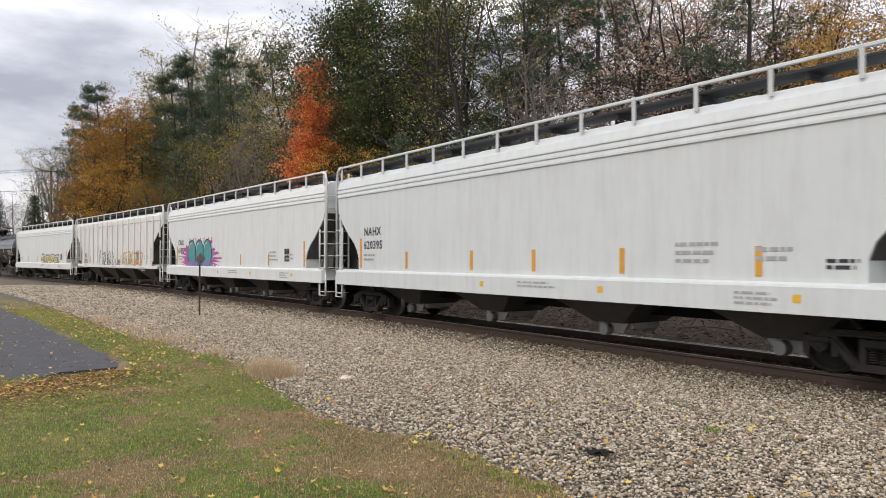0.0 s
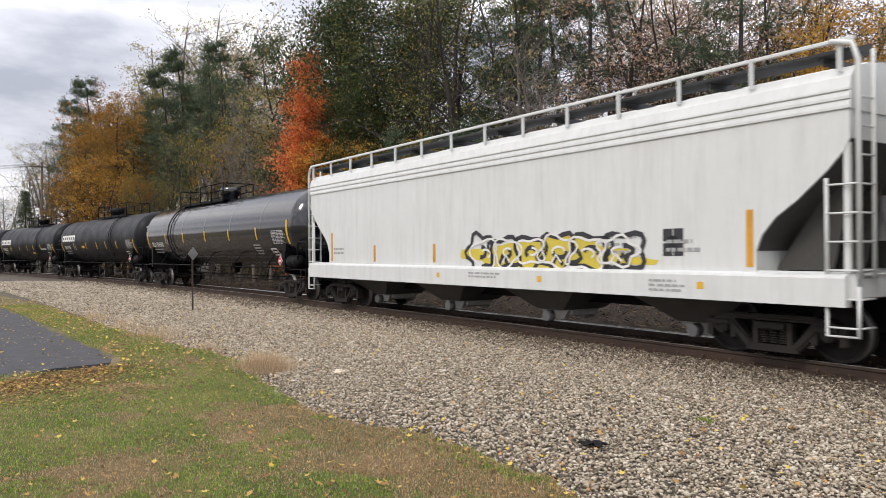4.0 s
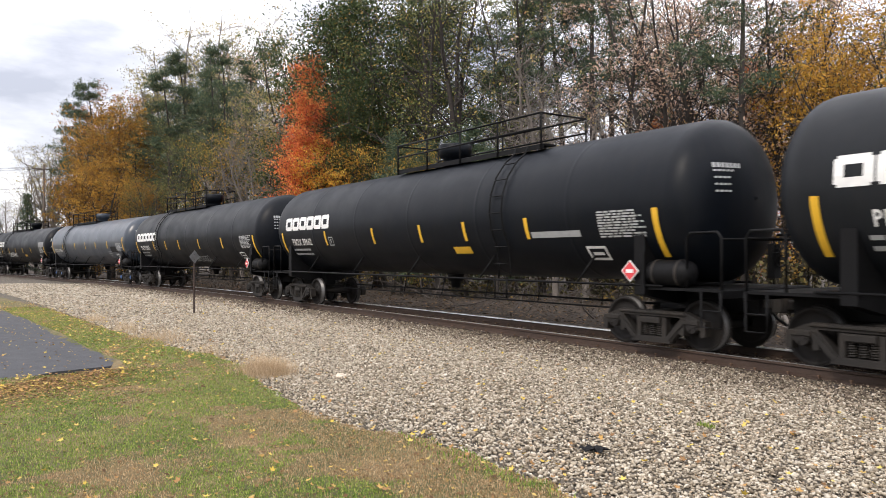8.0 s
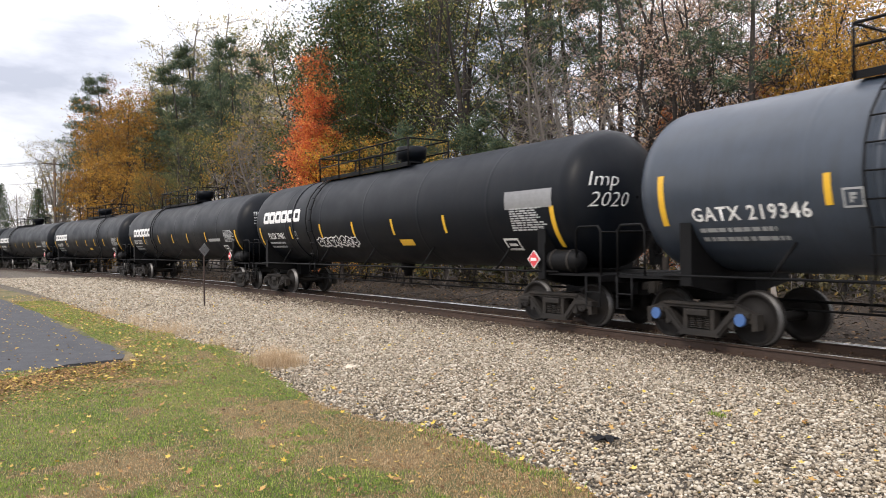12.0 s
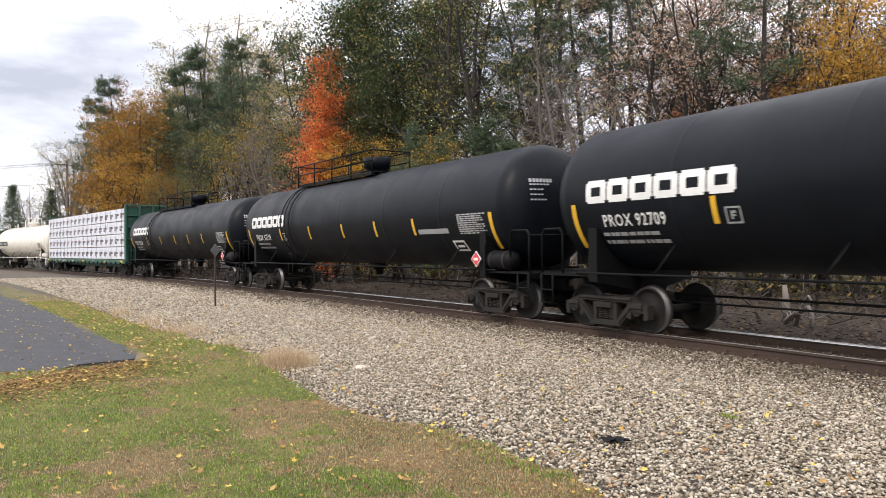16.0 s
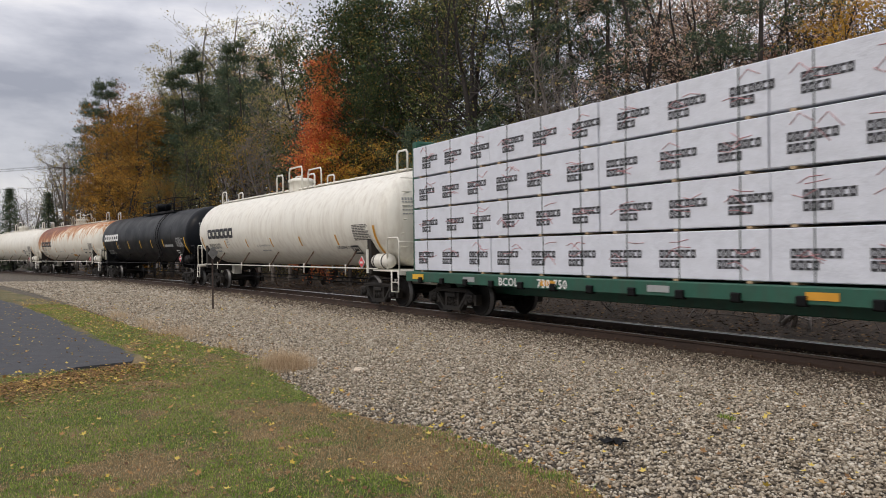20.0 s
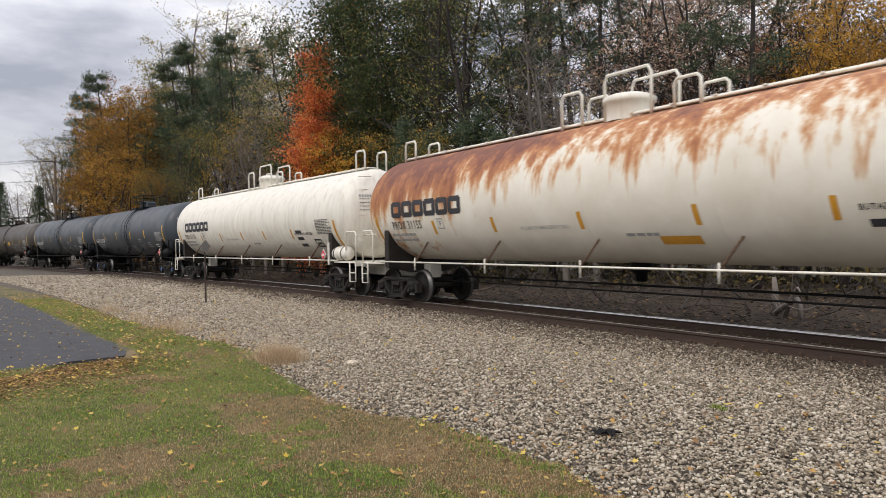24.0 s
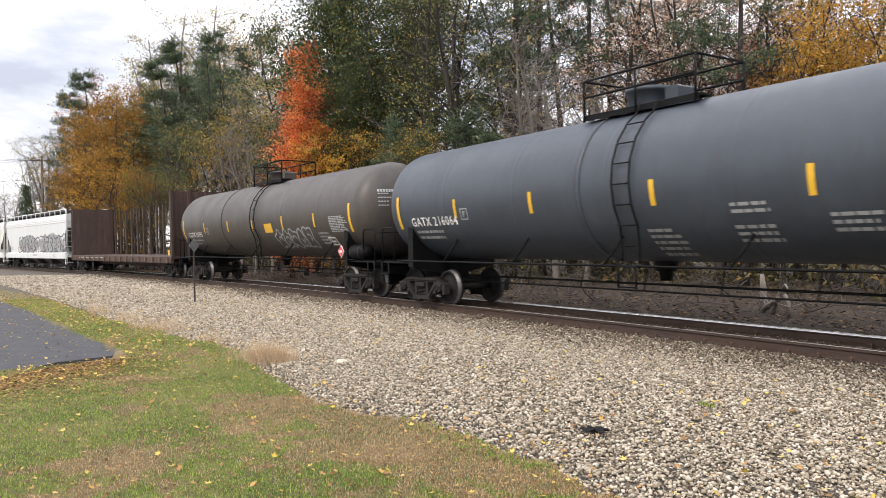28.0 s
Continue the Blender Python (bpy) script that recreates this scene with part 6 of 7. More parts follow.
def art_yellow(body, y, e):
    rnd = random.Random(4)
    part("sprayed_fill", blob(Form(), 2.7, 1.62, 2.6, 0.36, y, 0.006, 34, 0.22, rnd), YELLOW_SPRAY, body, "yellow graffiti fill")
    part("sprayed_tag", strokes(Form(), tag_lines(rnd, 0.1, 1.7, 5.2, 0.8, 6), y, 0.10), BLACK_MARK, body, "heavy black graffiti letters")["kind"] = "stuff"
    part("sprayed_tag", strokes(Form(), tag_lines(rnd, 0.3, 1.68, 4.8, 0.65, 6), y, 0.05, 0.016), WHITE_MARK, body)["kind"] = "stuff"


def art_silver(body, y, e):
    rnd = random.Random(6)
    part("sprayed_fill", blob(Form(), -1.6, 2.05, 3.3, 0.8, y, 0.006, 26, 0.15, rnd), GREY_MARK, body, "silver grey graffiti fill")
    part("sprayed_fill", blob(Form(), 5.6, 2.05, 3.6, 0.8, y, 0.006, 26, 0.15, rnd), GREY_MARK, body)
    part("sprayed_tag", strokes(Form(), tag_lines(rnd, -4.9, 2.05, 6.6, 1.5, 6) + tag_lines(rnd, 2.2, 2.05, 7.0, 1.5, 6), y, 0.10), BLACK_MARK, body, "dark graffiti letters")["kind"] = "stuff"


# ---- the train: place of each car's rear coupling along the train ----
ENDS = [209.73, 190.78, 171.83, 151.48, 132.55, 112.0, 92.23, 72.38, 52.78, 32.35, 12.4, -7.52, -27.3, -47.14, -66.9, -90.53, -110.6, -130.57, -150.55, -170.75, -188.8, -206.85, -226.4, -249.1, -269.3, -289.2]


def head_scrawl(car, text, x_end, R, zc, size):
    """Sprayed words on the near half of a tank's right head."""
    for row, word in enumerate(text):
        cu = bpy.data.curves.new("scrawl", "FONT")
        cu.body, cu.size, cu.resolution_u, cu.shear, cu.offset = word, size, 2, 0.3, -size * 0.014
        ob = new("scrawl", cu)
        bpy.context.view_layer.update()
        me = bpy.data.meshes.new_from_object(ob.evaluated_get(bpy.context.evaluated_depsgraph_get()))
        bpy.data.objects.remove(ob)
        for v in me.vertices:
            y, z = v.co.x - 1.2, v.co.y + zc + 0.22 - row * size * 0.95
            v.co = (x_end - R * 0.5 * (1 - math.sqrt(max(0.0, 1 - (y * y + (z - zc) ** 2) / (R * R)))) + 0.016, y, z)
        me.materials.clear()
        me.materials.append(WHITE_MARK)
        part("sprayed_words", me, None, car, "white scrawled words")


def make_train():
    black = "matte black tank car with white markings and yellow strips"
    spec = [
        lambda n: hopper_car(n, HOPPER_COOL, "pale smooth-sided covered hopper car with amber strips", 0, ("NAHX", "620395"), 1),
        lambda n: hopper_car(n, HOPPER_WHITE, "white smooth-sided covered hopper car with teal and magenta graffiti", 0, ("CAIX", "65470"), 2, art_blobs),
        lambda n: hopper_car(n, HOPPER_PALE, "off-white ribbed covered hopper car with graffiti tags", 17, ("CAIX", "73252"), 3, art_tags),
        lambda n: hopper_car(n, HOPPER_WHITE, "white smooth-sided covered hopper car with yellow and black graffiti", 0, (), 4, art_yellow),
        lambda n: tank_car(n, GLOSS_BLACK, DARK, "glossy black tank car with sky shining on its top", None, "TILX 306590", "lead", seed=5, belt=-5.2),
        lambda n: tank_car(n, FADED_BLACK, DARK, black, "blocks", "PROX 39678", "procor", seed=6),
        lambda n: tank_car(n, BLACK, DARK, black, "blocks", "PROX 39662", "procor", seed=7),
        lambda n: tank_car(n, BLACK, DARK, black, "blocks", "PROX 92676", "lead", seed=8),
        lambda n: tank_car(n, GREY_TANK, DARK, "blue-grey faded tank car with yellow strips", None, "GATX 219346", "lead", seed=9, belt=-5.0),
        lambda n: tank_car(n, BLACK, DARK, "black tank car with white scrawl on its end", "blocks", "PROX 29481", "lead", seed=10, belt=-5.2),
        lambda n: tank_car(n, BLACK, DARK, black, "blocks", "PROX 32039", "lead", seed=11, belt=-4.2),
        lambda n: tank_car(n, BLACK, DARK, black, "blocks", "PROX 92709", "procor", seed=12),
        lambda n: tank_car(n, BLACK, DARK, black, "blocks", "PROX 92719", "lead", seed=13, belt=-4.8),
        lambda n: tank_car(n, BLACK, DARK, black, "blocks", "PROX 92154", "lead", seed=14, belt=-4.8),
        lambda n: lumber_car(n, "green centre-beam flat car loaded with wrapped lumber"),
        lambda n: tank_car(n, CREAM, CREAM, "cream-white tank car with top handrails and brown grime", "blocks", "PROX 31152", "white", tape=AMBER_TAPE, seed=16),
        lambda n: tank_car(n, BLACK, DARK, black, "blocks", "", "procor", seed=17),
        lambda n: tank_car(n, RUSTY, CREAM, "white tank car heavily streaked with orange rust", "blocks", "PROX 31155", "white", tape=AMBER_TAPE, seed=18),
        lambda n: tank_car(n, CREAM, CREAM, "cream-white tank car with top handrails and amber strips", "blocks", "PROX 31173", "white", tape=AMBER_TAPE, seed=19),
        lambda n: tank_car(n, SLATE, DARK, "slate-grey tank car with yellow strips", None, "GATX 216028", "gatx", seed=20, belt=-0.55),
        lambda n: tank_car(n, SLATE, DARK, "slate-grey tank car with yellow strips", None, "GATX 216064", "gatx", seed=21, belt=-0.55),
        lambda n: tank_car(n, BROWN_TANK, DARK, "brownish grime-covered tank car with scrawled tags", None, "CGTX 30095", "gatx", seed=22, belt=-3.0),
        lambda n: bulkhead_flat(n, "empty worn brown bulkhead flat car with stakes"),
        lambda n: hopper_car(n, HOPPER_WHITE, "white smooth-sided covered hopper car with silver graffiti", 0, (), 24, art_silver),
        lambda n: hopper_car(n, HOPPER_PALE, "pale grey smooth-sided covered hopper car", 0, (), 25),
    ]
    for i, make in enumerate(spec):
        n = ENDS[i] - ENDS[i + 1]
        car = make(n - 0.04)
        CARS.append((car, (ENDS[i] + ENDS[i + 1]) / 2, n))
        if i == 9:
            head_scrawl(car, ("Imp", "2020"), (n - 0.04) / 2 - 0.45, TANK_R, TANK_Z, 0.45)
            part("label_panel", on_shell(Form(), 6.95, 8.5, TANK_Z - 0.18, TANK_Z + 0.22, TANK_R, TANK_Z, n=5), GALV, car, "bare metal panel beside the data block")
            part("sprayed_tag", shell_strokes(tag_lines(random.Random(8), -3.4, TANK_Z - 0.78, 2.9, 0.34, 7), 0.035), WHITE_MARK, car, "small white scrawled tag")["kind"] = "stuff"
        if i == 7:
            part("sprayed_tag", shell_strokes(tag_lines(random.Random(12), 0.35, TANK_Z - 1.1, 2.1, 0.26, 7), 0.03), GREY_MARK, car, "thin grey scrawled tag")["kind"] = "stuff"
        if i == 21:
            part("sprayed_tag", shell_strokes(tag_lines(random.Random(9), 2.4, TANK_Z - 0.85, 3.0, 0.75, 5), 0.06), GREY_MARK, car, "pale scrawled graffiti tag")["kind"] = "stuff"
            part("warning_panel", on_shell(Form(), 1.6, 2.3, TANK_Z - 0.58, TANK_Z - 0.24, TANK_R, TANK_Z, n=2), YELLOW_TAPE, car, "yellow square panel")
        if i == 14:
            lumber_load(car, n - 0.04)


make_train()

# ---- ground cover and small things ----
def in_sight(x, y, lo=-1.0, hi=68.0):
    d = math.degrees(math.atan2(y, -x))
    return lo < d < hi


def line_offset(x, y):
    """Distance of a plan point from the middle of the line, negative on the near side."""
    i = int(np.argmin((LINE_X - x) ** 2 + (LINE_YS - y) ** 2))
    th = LINE_TH[i]
    return -math.sin(th) * (x - LINE_X[i]) + math.cos(th) * (y - LINE_YS[i])


BED_PROFILE = ([-11, -10, -7.5, -5, -3.2, -1.9, 1.9, 2.6, 3.6], [-0.35, -0.06, -0.06, -0.1, -0.17, -0.2, -0.2, -0.26, -0.45])


def scatter_stones():
    r = np.random.RandomState(4)
    spots = []
    # denser near the camera; s runs along the line
    for s0, s1, density, size in ((-10, 2, 1350, 0.0158), (-16, -10, 950, 0.0185), (-24, -16, 560, 0.0228), (-36, -24, 240, 0.031), (-58, -36, 80, 0.045)):
        n = int((s1 - s0) * 7.0 * density)
        s, o = r.uniform(s0, s1, n), r.uniform(-8.6, -1.0, n)
        inner = int((s1 - s0) * 5.2 * density * 0.25)
        s, o = np.concatenate([s, r.uniform(s0, s1, inner)]), np.concatenate([o, r.uniform(-1.0, 3.0, inner)])
        th = np.interp(s, LINE_S, LINE_TH)
        x = np.interp(s, LINE_S, LINE_X) - np.sin(th) * o
        y = np.interp(s, LINE_S, LINE_YS) + np.cos(th) * o
        edge = np.interp(x, [p[0] for p in LAWN_EDGE], [p[1] for p in LAWN_EDGE])
        deg = np.degrees(np.arctan2(y, -x))
        keep = (y > edge - 0.12 + r.normal(0, 0.2, len(x))) & (deg > -1) & (deg < 68)
        z = np.interp(o, *BED_PROFILE)
        spots.append(np.stack([x, y, z, np.full(len(x), size), o], 1)[keep])
    p = np.concatenate(spots)
    # most stones within some 2.5 m of the line's middle are darker brown
    dark_share = np.exp(-((p[:, 4] / 2.5) ** 4)) * 0.9
    browner = r.random_sample(len(p)) < dark_share
    heap(p[~browner], "ballast_stones", STONE, "loose grey and buff crushed ballast stones")
    heap(p[browner], "brake_dusted_stones", TRACK_STONE, "darker brown ballast stones round the rails")


def heap(p, name, material, label):
    """Angular stones at the given places."""
    r = np.random.RandomState(41)
    base = np.array([(-1, -1, -1), (1, -1, -1), (1, 1, -1), (-1, 1, -1), (-1, -1, 1), (1, -1, 1), (1, 1, 1), (-1, 1, 1)], float) * 0.62
    quads = np.array([(0, 3, 2, 1), (4, 5, 6, 7), (0, 1, 5, 4), (1, 2, 6, 5), (2, 3, 7, 6), (3, 0, 4, 7)])
    n = len(p)
    v = base[None] * (1 + r.uniform(-0.62, 0.3, (n, 8, 3)))
    v *= (p[:, 3:4] * r.lognormal(0, 0.27, (n, 1)))[:, None, :] * r.uniform(0.62, 1.4, (n, 1, 3)) * np.array([1.08, 1.08, 0.72])
    a, b = r.uniform(0, 6.28, n), r.normal(0, 0.45, n)
    ca, sa, cb, sb = np.cos(a), np.sin(a), np.cos(b), np.sin(b)
    rot = np.zeros((n, 3, 3))
    rot[:, 0, 0], rot[:, 0, 1] = ca, -sa
    rot[:, 1, 0], rot[:, 1, 1], rot[:, 1, 2] = sa * cb, ca * cb, -sb
    rot[:, 2, 0], rot[:, 2, 1], rot[:, 2, 2] = sa * sb, ca * sb, cb
    v = np.einsum("nij,nkj->nki", rot, v) + (p[:, None, :3] + np.array([0, 0, 0.008]) + r.uniform(-0.012, 0.02, (n, 1, 1)) * np.array([0, 0, 1]))
    f = (np.arange(n)[:, None, None] * 8 + quads[None]).reshape(-1, 4)
    tagged(new(name, raw_mesh(name, v.reshape(-1, 3), f, material)), label, "stones", kind="stuff")


def blades(name, spots, height, width, material, label, lean=0.5):
    r = np.random.RandomState(7)
    p = np.array(spots)
    n = len(p)
    a = r.uniform(0, 6.28, n)
    h = height * r.lognormal(-0.1, 0.35, n)
    d = np.stack([np.cos(a), np.sin(a), 0 * a], 1)
    q = np.stack([-np.sin(a), np.cos(a), 0 * a], 1)
    ln = (lean * h * r.uniform(0.2, 1.2, n))[:, None]
    w = (width * r.uniform(0.6, 1.3, n))[:, None]
    mid = p + q * ln * 0.35 + np.stack([0 * h, 0 * h, h * 0.6], 1)
    tip = p + q * ln + np.stack([0 * h, 0 * h, h * 0.95], 1)
    v = np.stack([p - d * w, p + d * w, mid + d * w * 0.7, mid - d * w * 0.7, tip], 1)
    f = (np.arange(n)[:, None, None] * 5 + np.array([(0, 1, 2), (0, 2, 3), (3, 2, 4)])[None]).reshape(-1, 3)
    return tagged(new(name, raw_mesh(name, v.reshape(-1, 3), f, material)), label, "grass", kind="stuff")


# plan ellipses of dry (or, below zero, lush) turf
WORN_TURF = [(-5.5, 2.95, 1.3, 0.75, 0.95), (-4.9, 3.3, 0.8, 0.5, 0.5), (-7.4, 2.35, 0.8, 0.4, 0.5), (-6.4, 0.95, 0.6, 0.3, 0.5), (-6.6, 3.6, 0.9, 0.3, 0.5), (-8.2, 1.3, 0.4, 0.25, 0.5), (-4.7, 3.45, 0.5, 0.25, -0.45), (-9.3, 3.0, 1.2, 0.5, -0.5), (-7.8, 0.2, 1.2, 0.8, -0.5)]


def grow_grass():
    rnd = random.Random(8)
    green, dry, tuft = [], [], []
    while len(green) + len(dry) < 300000:
        x = -3.2 - 26 * rnd.random() ** 1.7
        y = rnd.uniform(-0.4, 4.0)
        e = lawn_edge(x)
        if y > e - 0.02 or on_asphalt(x, y) or not in_sight(x, y):
            continue
        patch = 0.55 * noise.noise((x * 0.7, y * 0.9, 2.0)) + 0.5 * noise.noise((x * 1.9, y * 2.3, 5.0)) + 0.5 * noise.noise((x * 5, y * 6, 1.0)) + max(0.0, 0.6 - (e - y)) * 0.4 + sum(k * math.exp(-((x - cx) / rx) ** 2 - ((y - cy) / ry) ** 2) for cx, cy, rx, ry, k in WORN_TURF)
        (dry if patch + rnd.uniform(-0.2, 0.2) > 0.26 else green).append((x, y, lawn_z(x, y)))
    blades("grass", green, 0.017, 0.0024, GRASS, "short green mown grass blades", 1.0)
    blades("dry_grass", dry, 0.013, 0.0026, STRAW, "short straw-brown dry grass blades", 0.9)
    for cx, cy, n, rx, ry in ((-10.75, 3.62, 3000, 0.36, 0.26), (-16.4, 3.2, 800, 1.1, 0.4), (-18.8, 2.9, 400, 0.7, 0.25), (-13.4, 3.45, 250, 0.5, 0.2), (-22.0, 2.65, 400, 0.9, 0.2)):
        for _ in range(n):
            x, y = rnd.gauss(cx, rx * 0.62), rnd.gauss(cy, ry * 0.7)
            tuft.append((x, y, -0.06))
    blades("dead_grass_tufts", tuft, 0.21, 0.002, DRY_GRASS, "tall bleached dead grass tufts at the ballast edge", 0.95)
    weeds = []
    for cx, cy, n in ((-4.95, 6.36, 90), (-5.5, 3.55, 200), (-5.0, 3.45, 200), (-6.2, 3.5, 120), (-4.3, 3.5, 160)):
        for _ in range(n):
            s = 0.06 if n == 90 else 0.3
            x, y = rnd.gauss(cx, s), rnd.gauss(cy, s * 0.5)
            weeds.append((x, y, -0.06 if n == 90 else lawn_z(x, y)))
    blades("weeds", weeds, 0.035, 0.005, GRASS, "low green weeds along the lawn edge", 0.9)


def scatter_leaves():
    r, rnd = np.random.RandomState(3), random.Random(21)
    spots = []
    while len(spots) < 3000:
        x, y = -2.5 - 30 * rnd.random() ** 1.5, rnd.uniform(-0.3, 8.5)
        if not in_sight(x, y):
            continue
        e = lawn_edge(x)
        tar = on_asphalt(x, y)
        k = 0.45 if tar else 0.28 if y < e else 0.34
        if abs(y - e) < 0.35:
            k = 0.8
        if x < -10.5 and not tar and y < e:
            k = 2.5
        if rnd.random() < k * 0.4:
            z = -0.015 if tar else lawn_z(x, y) + 0.04 if y < e - 0.1 else float(np.interp(line_offset(x, y), *BED_PROFILE)) + 0.05
            spots.append((x, y, z))
    p = np.array(spots)
    n = len(p)
    a = r.uniform(0, 6.28, n)
    s = 0.024 * r.uniform(0.55, 1.35, n)
    ring = np.array([(0, 1.2), (0.35, 0.45), (1.0, 0.55), (0.55, -0.1), (0.75, -0.8), (0.0, -0.55), (-0.75, -0.8), (-0.55, -0.1), (-1.0, 0.55), (-0.35, 0.45)])
    x = ring[None, :, 0] * np.cos(a)[:, None] - ring[None, :, 1] * np.sin(a)[:, None]
    y = ring[None, :, 0] * np.sin(a)[:, None] + ring[None, :, 1] * np.cos(a)[:, None]
    tx, ty = r.normal(0, 0.3, (n, 1)), r.normal(0, 0.3, (n, 1))
    v = np.stack([x, y, x * tx + y * ty + 0.25 * (x * x + y * y)], 2) * s[:, None, None] + p[:, None, :]
    f = np.arange(n * 10).reshape(-1, 10)
    tagged(new("fallen_leaves", raw_mesh("fallen_leaves", v.reshape(-1, 3), f, FALLEN)), "scattered yellow and brown fallen maple leaves", "leaves", kind="stuff")


def leaf_crumbs():
    """Broken dry leaves trodden into the turf and along the drive."""
    r, rnd = np.random.RandomState(23), random.Random(29)
    c = []
    while len(c) < 8000:
        x, y = -3.2 - 26 * rnd.random() ** 1.6, rnd.uniform(-0.3, 4.0)
        e = lawn_edge(x)
        if not in_sight(x, y) or y > e + 0.25:
            continue
        near_drive = -14.5 < x < -9.5 and y < 2.3 and not on_asphalt(x, y)
        k = 1.0 if near_drive else 0.08 if on_asphalt(x, y) else 0.5 if x < -13 else 0.22 + 0.3 * max(0.0, noise.noise((x * 0.9, y * 0.9, 6.0)))
        if rnd.random() < k:
            c.append((x, y, -0.014 if on_asphalt(x, y) else lawn_z(x, y) + 0.02))
    for _ in range(6500):
        k = rnd.random() ** 0.8
        x, y = -12.6 + 1.6 * k + abs(rnd.gauss(0, 0.75)), 1.75 - 2.3 * k + abs(rnd.gauss(0, 0.2))
        c.append((x, y, lawn_z(x, y) + 0.025))
    c = np.array(c)
    n = len(c)
    a = r.uniform(0, 6.28, n)
    w = r.uniform(0.008, 0.024, n)[:, None]
    d = np.stack([np.cos(a), np.sin(a), r.uniform(-0.4, 0.4, n)], 1) * w
    q = np.stack([-np.sin(a), np.cos(a), r.uniform(-0.3, 0.5, n)], 1) * w * 0.7
    v = np.stack([c - d, c + q, c + d, c - q], 1).reshape(-1, 3)
    tagged(new("leaf_crumbs", raw_mesh("leaf_crumbs", v, np.arange(n * 4).reshape(-1, 4), CRUMB)), "broken brown leaf bits in the turf", "leaves", kind="stuff")


def leaf_litter():
    """Dry leaves and brush on the wood floor beyond the track."""
    r = np.random.RandomState(13)
    n = 40000
    s, o = r.uniform(-70, 3, n), 2.6 + 18 * r.random_sample(n) ** 1.6
    th = np.interp(s, LINE_S, LINE_TH)
    c = np.stack([np.interp(s, LINE_S, LINE_X) - np.sin(th) * o, np.interp(s, LINE_S, LINE_YS) + np.cos(th) * o, np.full(n, GROUND_Z - 0.09)], 1)
    a = r.uniform(0, 6.28, n)
    w = r.uniform(0.03, 0.065, n)[:, None]
    d = np.stack([np.cos(a), np.sin(a), r.uniform(-0.4, 0.4, n)], 1) * w
    q = np.stack([-np.sin(a), np.cos(a), r.uniform(-0.3, 0.5, n)], 1) * w * 0.7
    v = np.stack([c - d, c + q, c + d, c - q], 1).reshape(-1, 3) + np.array([0, 0, 0.04])
    tagged(new("leaf_litter", raw_mesh("leaf_litter", v, np.arange(n * 4).reshape(-1, 4), WOOD_LITTER)), "brown dry leaf litter under the trees", "leaves", kind="stuff")
    rnd = random.Random(17)
    f = Form()
    for _ in range(520):
        s, o = rnd.uniform(-60, 2), 4.0 + 13 * rnd.random() ** 1.5
        b = on_line(s, o, GROUND_Z - 0.05)
        up = rnd.random() < 0.55
        way = (rnd.uniform(-1, 1), rnd.uniform(-1, 1), rnd.uniform(0.4, 1.6) if up else rnd.uniform(-0.05, 0.25))
        ln = rnd.uniform(0.5, 1.7) if up else rnd.uniform(0.8, 2.8)
        rad = rnd.uniform(0.006, 0.014) if up else rnd.uniform(0.01, 0.045)
        pts = limb_points(rnd, b, way, ln, 0.3, 4)
        f.tube(pts, [rad, rad * 0.8, rad * 0.6, rad * 0.4, rad * 0.2], 4, False)
        for _ in range(3):
            f.tube(limb_points(rnd, pts[rnd.randrange(1, 4)], (rnd.uniform(-1, 1), rnd.uniform(-1, 1), rnd.uniform(-0.1, 0.9)), ln * 0.4, 0.3, 2), [rad * 0.5, rad * 0.3, 0.002], 3, False)
    tagged(new("brushwood", f.mesh("brushwood", DEADWOOD)), "tangle of fallen grey branches and bare brush", "brush", kind="stuff")
    # shrub layer that closes the view between the trunks
    cloud = []
    for _ in range(420):
        deg = rnd.uniform(3, 68)
        near = float(np.interp(deg, [3, 10, 20, 35, 68], [100, 70, 48, 32, 22]))
        d = near + rnd.uniform(0, 30)
        x, y = bearing(deg, d)
        if line_offset(x, y) < 8:
            continue
        h = rnd.uniform(0.4, 3.2 + (d - near) * 0.08)
        cloud += [(x + rnd.gauss(0, 0.7), y + rnd.gauss(0, 0.7), GROUND_Z + h * rnd.random()) for _ in range(5)]
    v, q = leaf_cloud(rnd, cloud, 34000, 0.55, 0.11)
    tagged(new("undergrowth", raw_mesh("undergrowth", v, q, LEAF["shrub"])), "thin brown and olive undergrowth between the trunks", "undergrowth", kind="stuff")


def sign_post():
    x, y = -23.54, 5.62
    ob = thing("track_sign", None, None, "small diamond track sign seen from behind on a rusty steel post", "sign", at=pose(x, y, -0.12, 0, 0, -62))
    f = Form().plate([(-0.03, -0.012), (0.03, -0.012), (0.03, 0.0), (0.012, 0.012), (-0.012, 0.012), (-0.03, 0.0)], "z", -0.25, 2.25)
    part("post", f, POST_STEEL, ob)
    d = 0.21
    f = Form().plate([(-d, 1.83), (0, 1.83 - d), (d, 1.83), (0, 1.83 + d)], "y", 0.018, 0.006)
    p = part("sign_plate", f, GALV, ob, "bare dull metal back of the diamond plate")
    for z in (1.75, 1.91):
        part("bolt", Form().tube([(0, -0.02, z), (0, 0.026, z)], 0.01, 6), POST_STEEL, p)


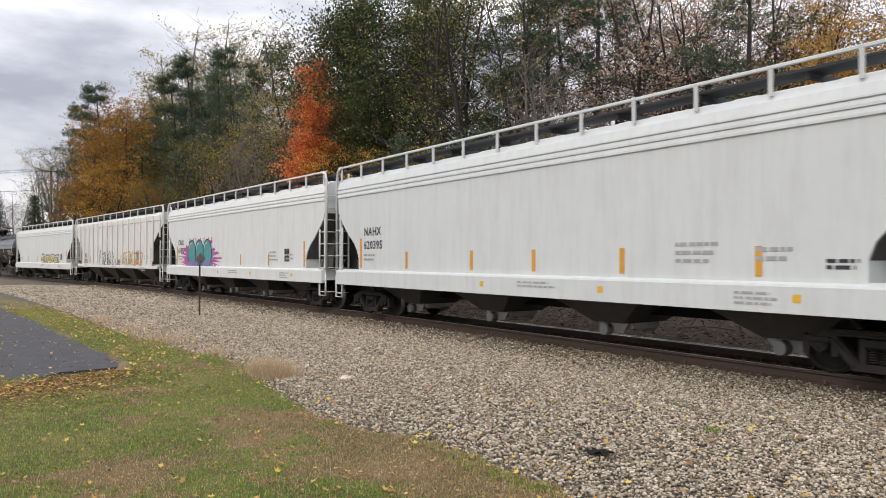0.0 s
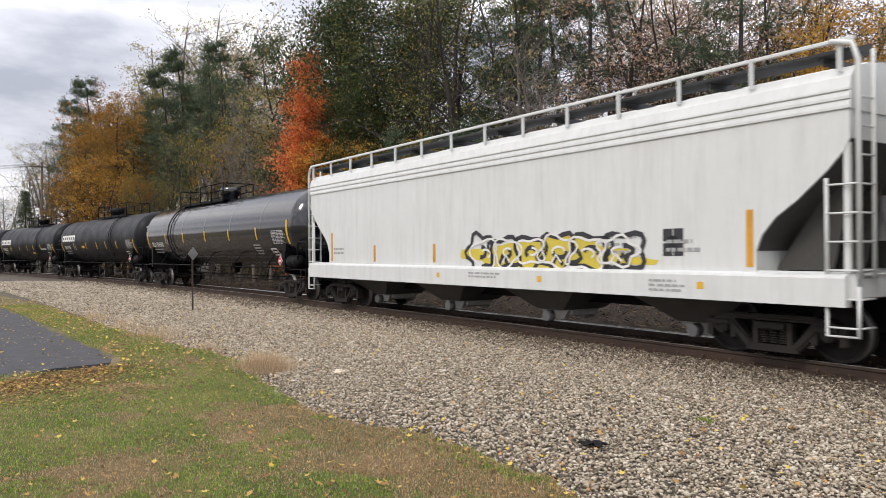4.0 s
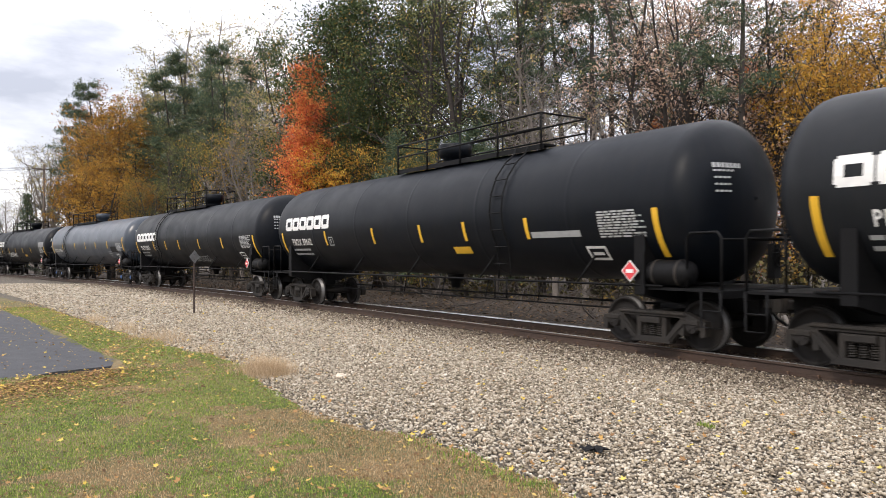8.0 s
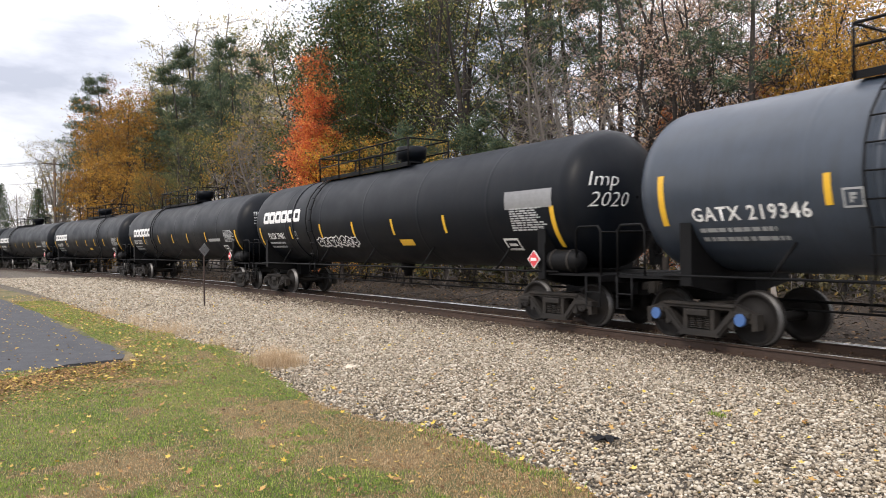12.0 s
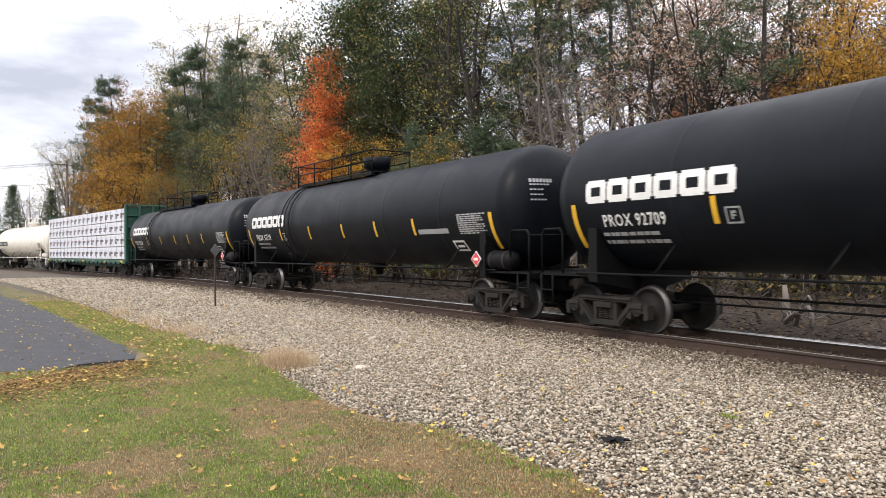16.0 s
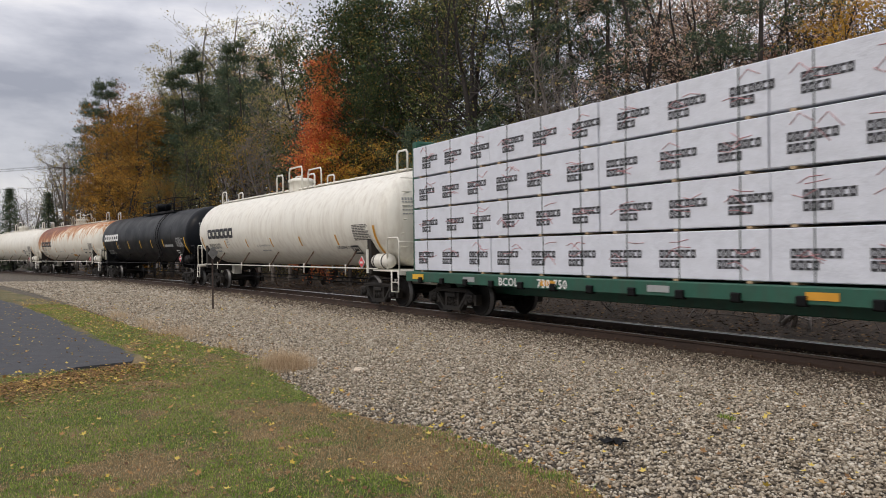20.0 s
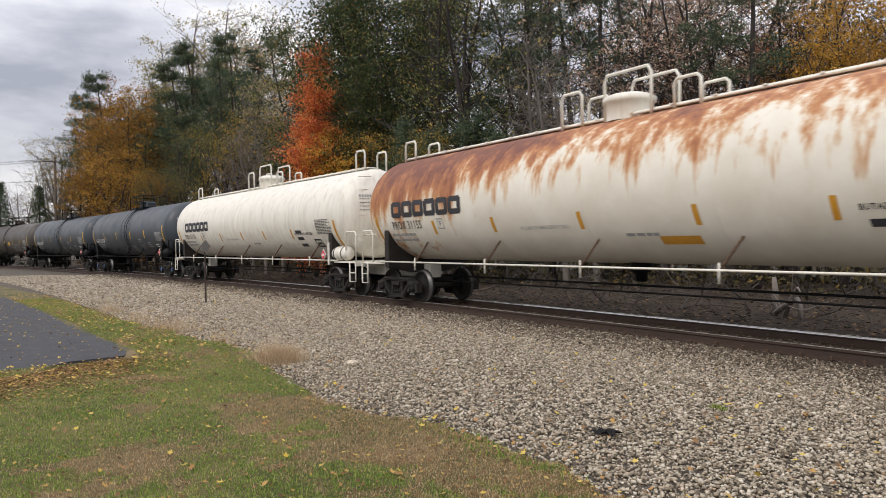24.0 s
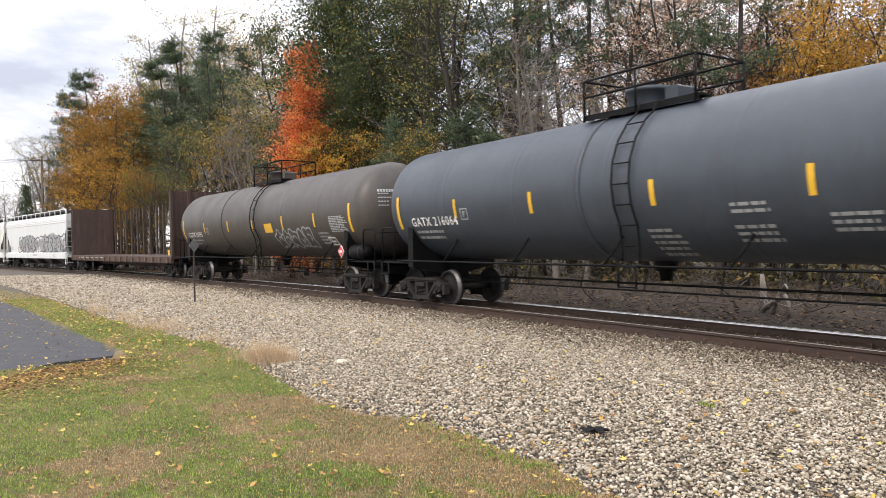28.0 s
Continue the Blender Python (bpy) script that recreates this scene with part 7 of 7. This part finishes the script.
def utility_pole():
    x, y = bearing(3.6, 88)
    ob = thing("utility_pole", None, None, "weathered timber utility pole with crossarm and wires", "utility pole", at=pose(x, y, GROUND_Z, 0, 0, 96))
    part("pole", Form().tube([(0, 0, -0.5), (0, 0, 5.5), (0, 0, 11.6)], [0.17, 0.14, 0.11], 10), POLE_WOOD, ob)
    part("crossarm", Form().box(0, -0.14, 11.1, 2.3, 0.1, 0.13, 0.015), POLE_WOOD, ob)
    for sg in (-1, 1):
        part("arm_brace", Form().tube([(sg * 0.7, -0.14, 11.05), (0, -0.12, 10.5)], 0.02, 5), GALV, ob)
    for k in (-1.05, -0.5, 0.5, 1.05):
        part("insulator", Form().lathe([(11.16, 0.02), (11.18, 0.05), (11.24, 0.035), (11.27, 0.055), (11.33, 0.03), (11.34, 0.0)], "z", 10, (k, -0.14, 0)), GALV, ob)
    m = ob.matrix_basis
    for k in (-1.05, -0.5, 0.5, 1.05):
        a = m @ Vector((k, -0.14, 11.34))
        b = a + Vector((-24, -52, -0.5))
        pts = [a.lerp(b, i / 14) - Vector((0, 0, 1.1 * 4 * (i / 14) * (1 - i / 14))) for i in range(15)]
        thing("overhead_wire", Form().tube(pts, 0.014, 4), DARK, "thin dark overhead wire slung from the pole", "wire", "overhead wires")
    b = m @ Vector((0, 0, 9.2))
    pts = [b.lerp(b + Vector((-24, -52, -0.6)), i / 14) - Vector((0, 0, 3.2 * (i / 14) * (1 - i / 14))) for i in range(15)]
    thing("overhead_wire", Form().tube(pts, 0.02, 4), DARK, "sagging dark communications cable", "wire", "overhead wires")


def fallen_branch():
    """A broken, barkless bough that arches out of the brush beyond the track."""
    x, y = bearing(56.2, 19.6)
    ob = thing("fallen_branch", None, None, "pale barkless fallen branch arching out of brown brush", "branch", at=pose(x, y, GROUND_Z - 0.12, 0, 0, -34))
    part("stub", Form().tube([(-0.35, 0, -0.1), (-0.33, 0.05, 0.3), (-0.28, 0.02, 0.62), (-0.3, 0.0, 0.95)], [0.1, 0.085, 0.08, 0.05], 9), BLEACHED, ob)
    part("bough", Form().tube([(-0.25, 0, 0.05), (0.1, -0.05, 0.18), (0.5, 0, 0.36), (0.9, 0.05, 0.5), (1.15, 0.02, 0.32), (1.2, 0, -0.08)], [0.07, 0.065, 0.06, 0.05, 0.045, 0.03], 8), BLEACHED, ob)
    part("bough", Form().tube([(0.3, 0, 0.0), (0.45, 0.1, 0.5), (0.75, 0.12, 0.74), (1.05, 0.05, 0.66)], [0.05, 0.045, 0.035, 0.015], 7), BLEACHED, ob)
    rnd = random.Random(44)
    for k in range(9):
        b = Vector((-0.3 + k * 0.2, rnd.uniform(-0.1, 0.1), 0.1 + rnd.random() * 0.3))
        part("twig", Form().tube(limb_points(rnd, b, (rnd.uniform(-1, 1), rnd.uniform(-0.4, 0.4), rnd.uniform(0, 0.8)), rnd.uniform(0.5, 1.1), 0.3, 4), [0.022, 0.018, 0.013, 0.009, 0.004], 5), BLEACHED, ob)


def litter_rag():
    rnd = random.Random(31)
    bm = bmesh.new()
    bmesh.ops.create_grid(bm, x_segments=12, y_segments=9, size=1)
    for v in bm.verts:
        q = noise.noise((v.co.x * 1.7, v.co.y * 1.7, 3.3))
        ang = math.atan2(v.co.y, v.co.x)
        k = 1 - 0.3 * abs(math.sin(ang * 2.5 + 1))
        v.co = (v.co.x * 0.14 * k, v.co.y * 0.10 * k, 0.035 + 0.045 * q + 0.02 * noise.noise((v.co.x * 5, v.co.y * 5, 1)))
    bmesh.ops.solidify(bm, geom=bm.faces[:], thickness=0.006)
    me = bpy.data.meshes.new("plastic_scrap")
    bm.to_mesh(me)
    bm.free()
    me.materials.append(PLASTIC)
    tagged(new("plastic_scrap", me), "crumpled scrap of black plastic on the stones", "litter").matrix_basis = pose(-4.84, 4.64, -0.045, 0, 0, 12)
    bm = bmesh.new()
    bmesh.ops.create_icosphere(bm, subdivisions=2, radius=1)
    for v in bm.verts:
        v.co *= 1 + 0.16 * noise.noise(v.co * 1.6)
        v.co = (v.co.x * 0.12, v.co.y * 0.085, v.co.z * 0.05)
    me = bpy.data.meshes.new("pale_rock")
    bm.to_mesh(me)
    bm.free()
    me.materials.append(STONE)
    tagged(new("pale_rock", me), "larger pale flat rock among the ballast", "rock").matrix_basis = pose(-9.9, 4.46, -0.05, 0, 0, -20)


scatter_stones()
grow_grass()
scatter_leaves()
leaf_crumbs()
leaf_litter()
sign_post()
fallen_branch()
utility_pole()
litter_rag()
build_ties()


# ---- motion of the train ----
def run(t):
    """Distance that the train has come at t seconds, from where it stands at 15 s."""
    return 14.17 * (t - 15) + 0.00055 * (t ** 3 - 15 ** 3) / 3


def car_pose(u, n, t):
    s, h = u + run(t), n / 2 - 1.9
    a, b = on_line(s - h), on_line(s + h)
    d = b - a
    return Matrix.Translation((a + b) / 2) @ Matrix.Rotation(math.atan2(d.y, d.x), 4, "Z")


def motions():
    times = [k * 0.5 for k in range(57)]
    where = {}
    for car, u, n in CARS:
        where[car] = (u, n)
        walk(car, [(t, car_pose(u, n, t)) for t in times])
    for pack, car, m in BUNDLES:
        walk(pack, [(t, car_pose(*where[car], t) @ m) for t in times])
    # wheels roll while they pass within sight of the near bend
    for w, car, x, px in WHEELSETS:
        u = where[car][0] + x
        seen = [k / FPS for k in range(0, 28 * FPS + 1) if -48 < u + run(k / FPS) < 3]
        seen = sorted({0.0, 28.0, *seen})
        turn, last, rows = 0.0, None, []
        for t in seen:
            if last is not None and t - last < 0.04:
                turn += math.degrees((run(t) - run(last)) / WHEEL_R)
            rows.append((t, pose(px, 0, WHEEL_R) @ Matrix.Rotation(radians(turn % 360), 4, "Y")))
            last = t
        walk(w, rows)


motions()
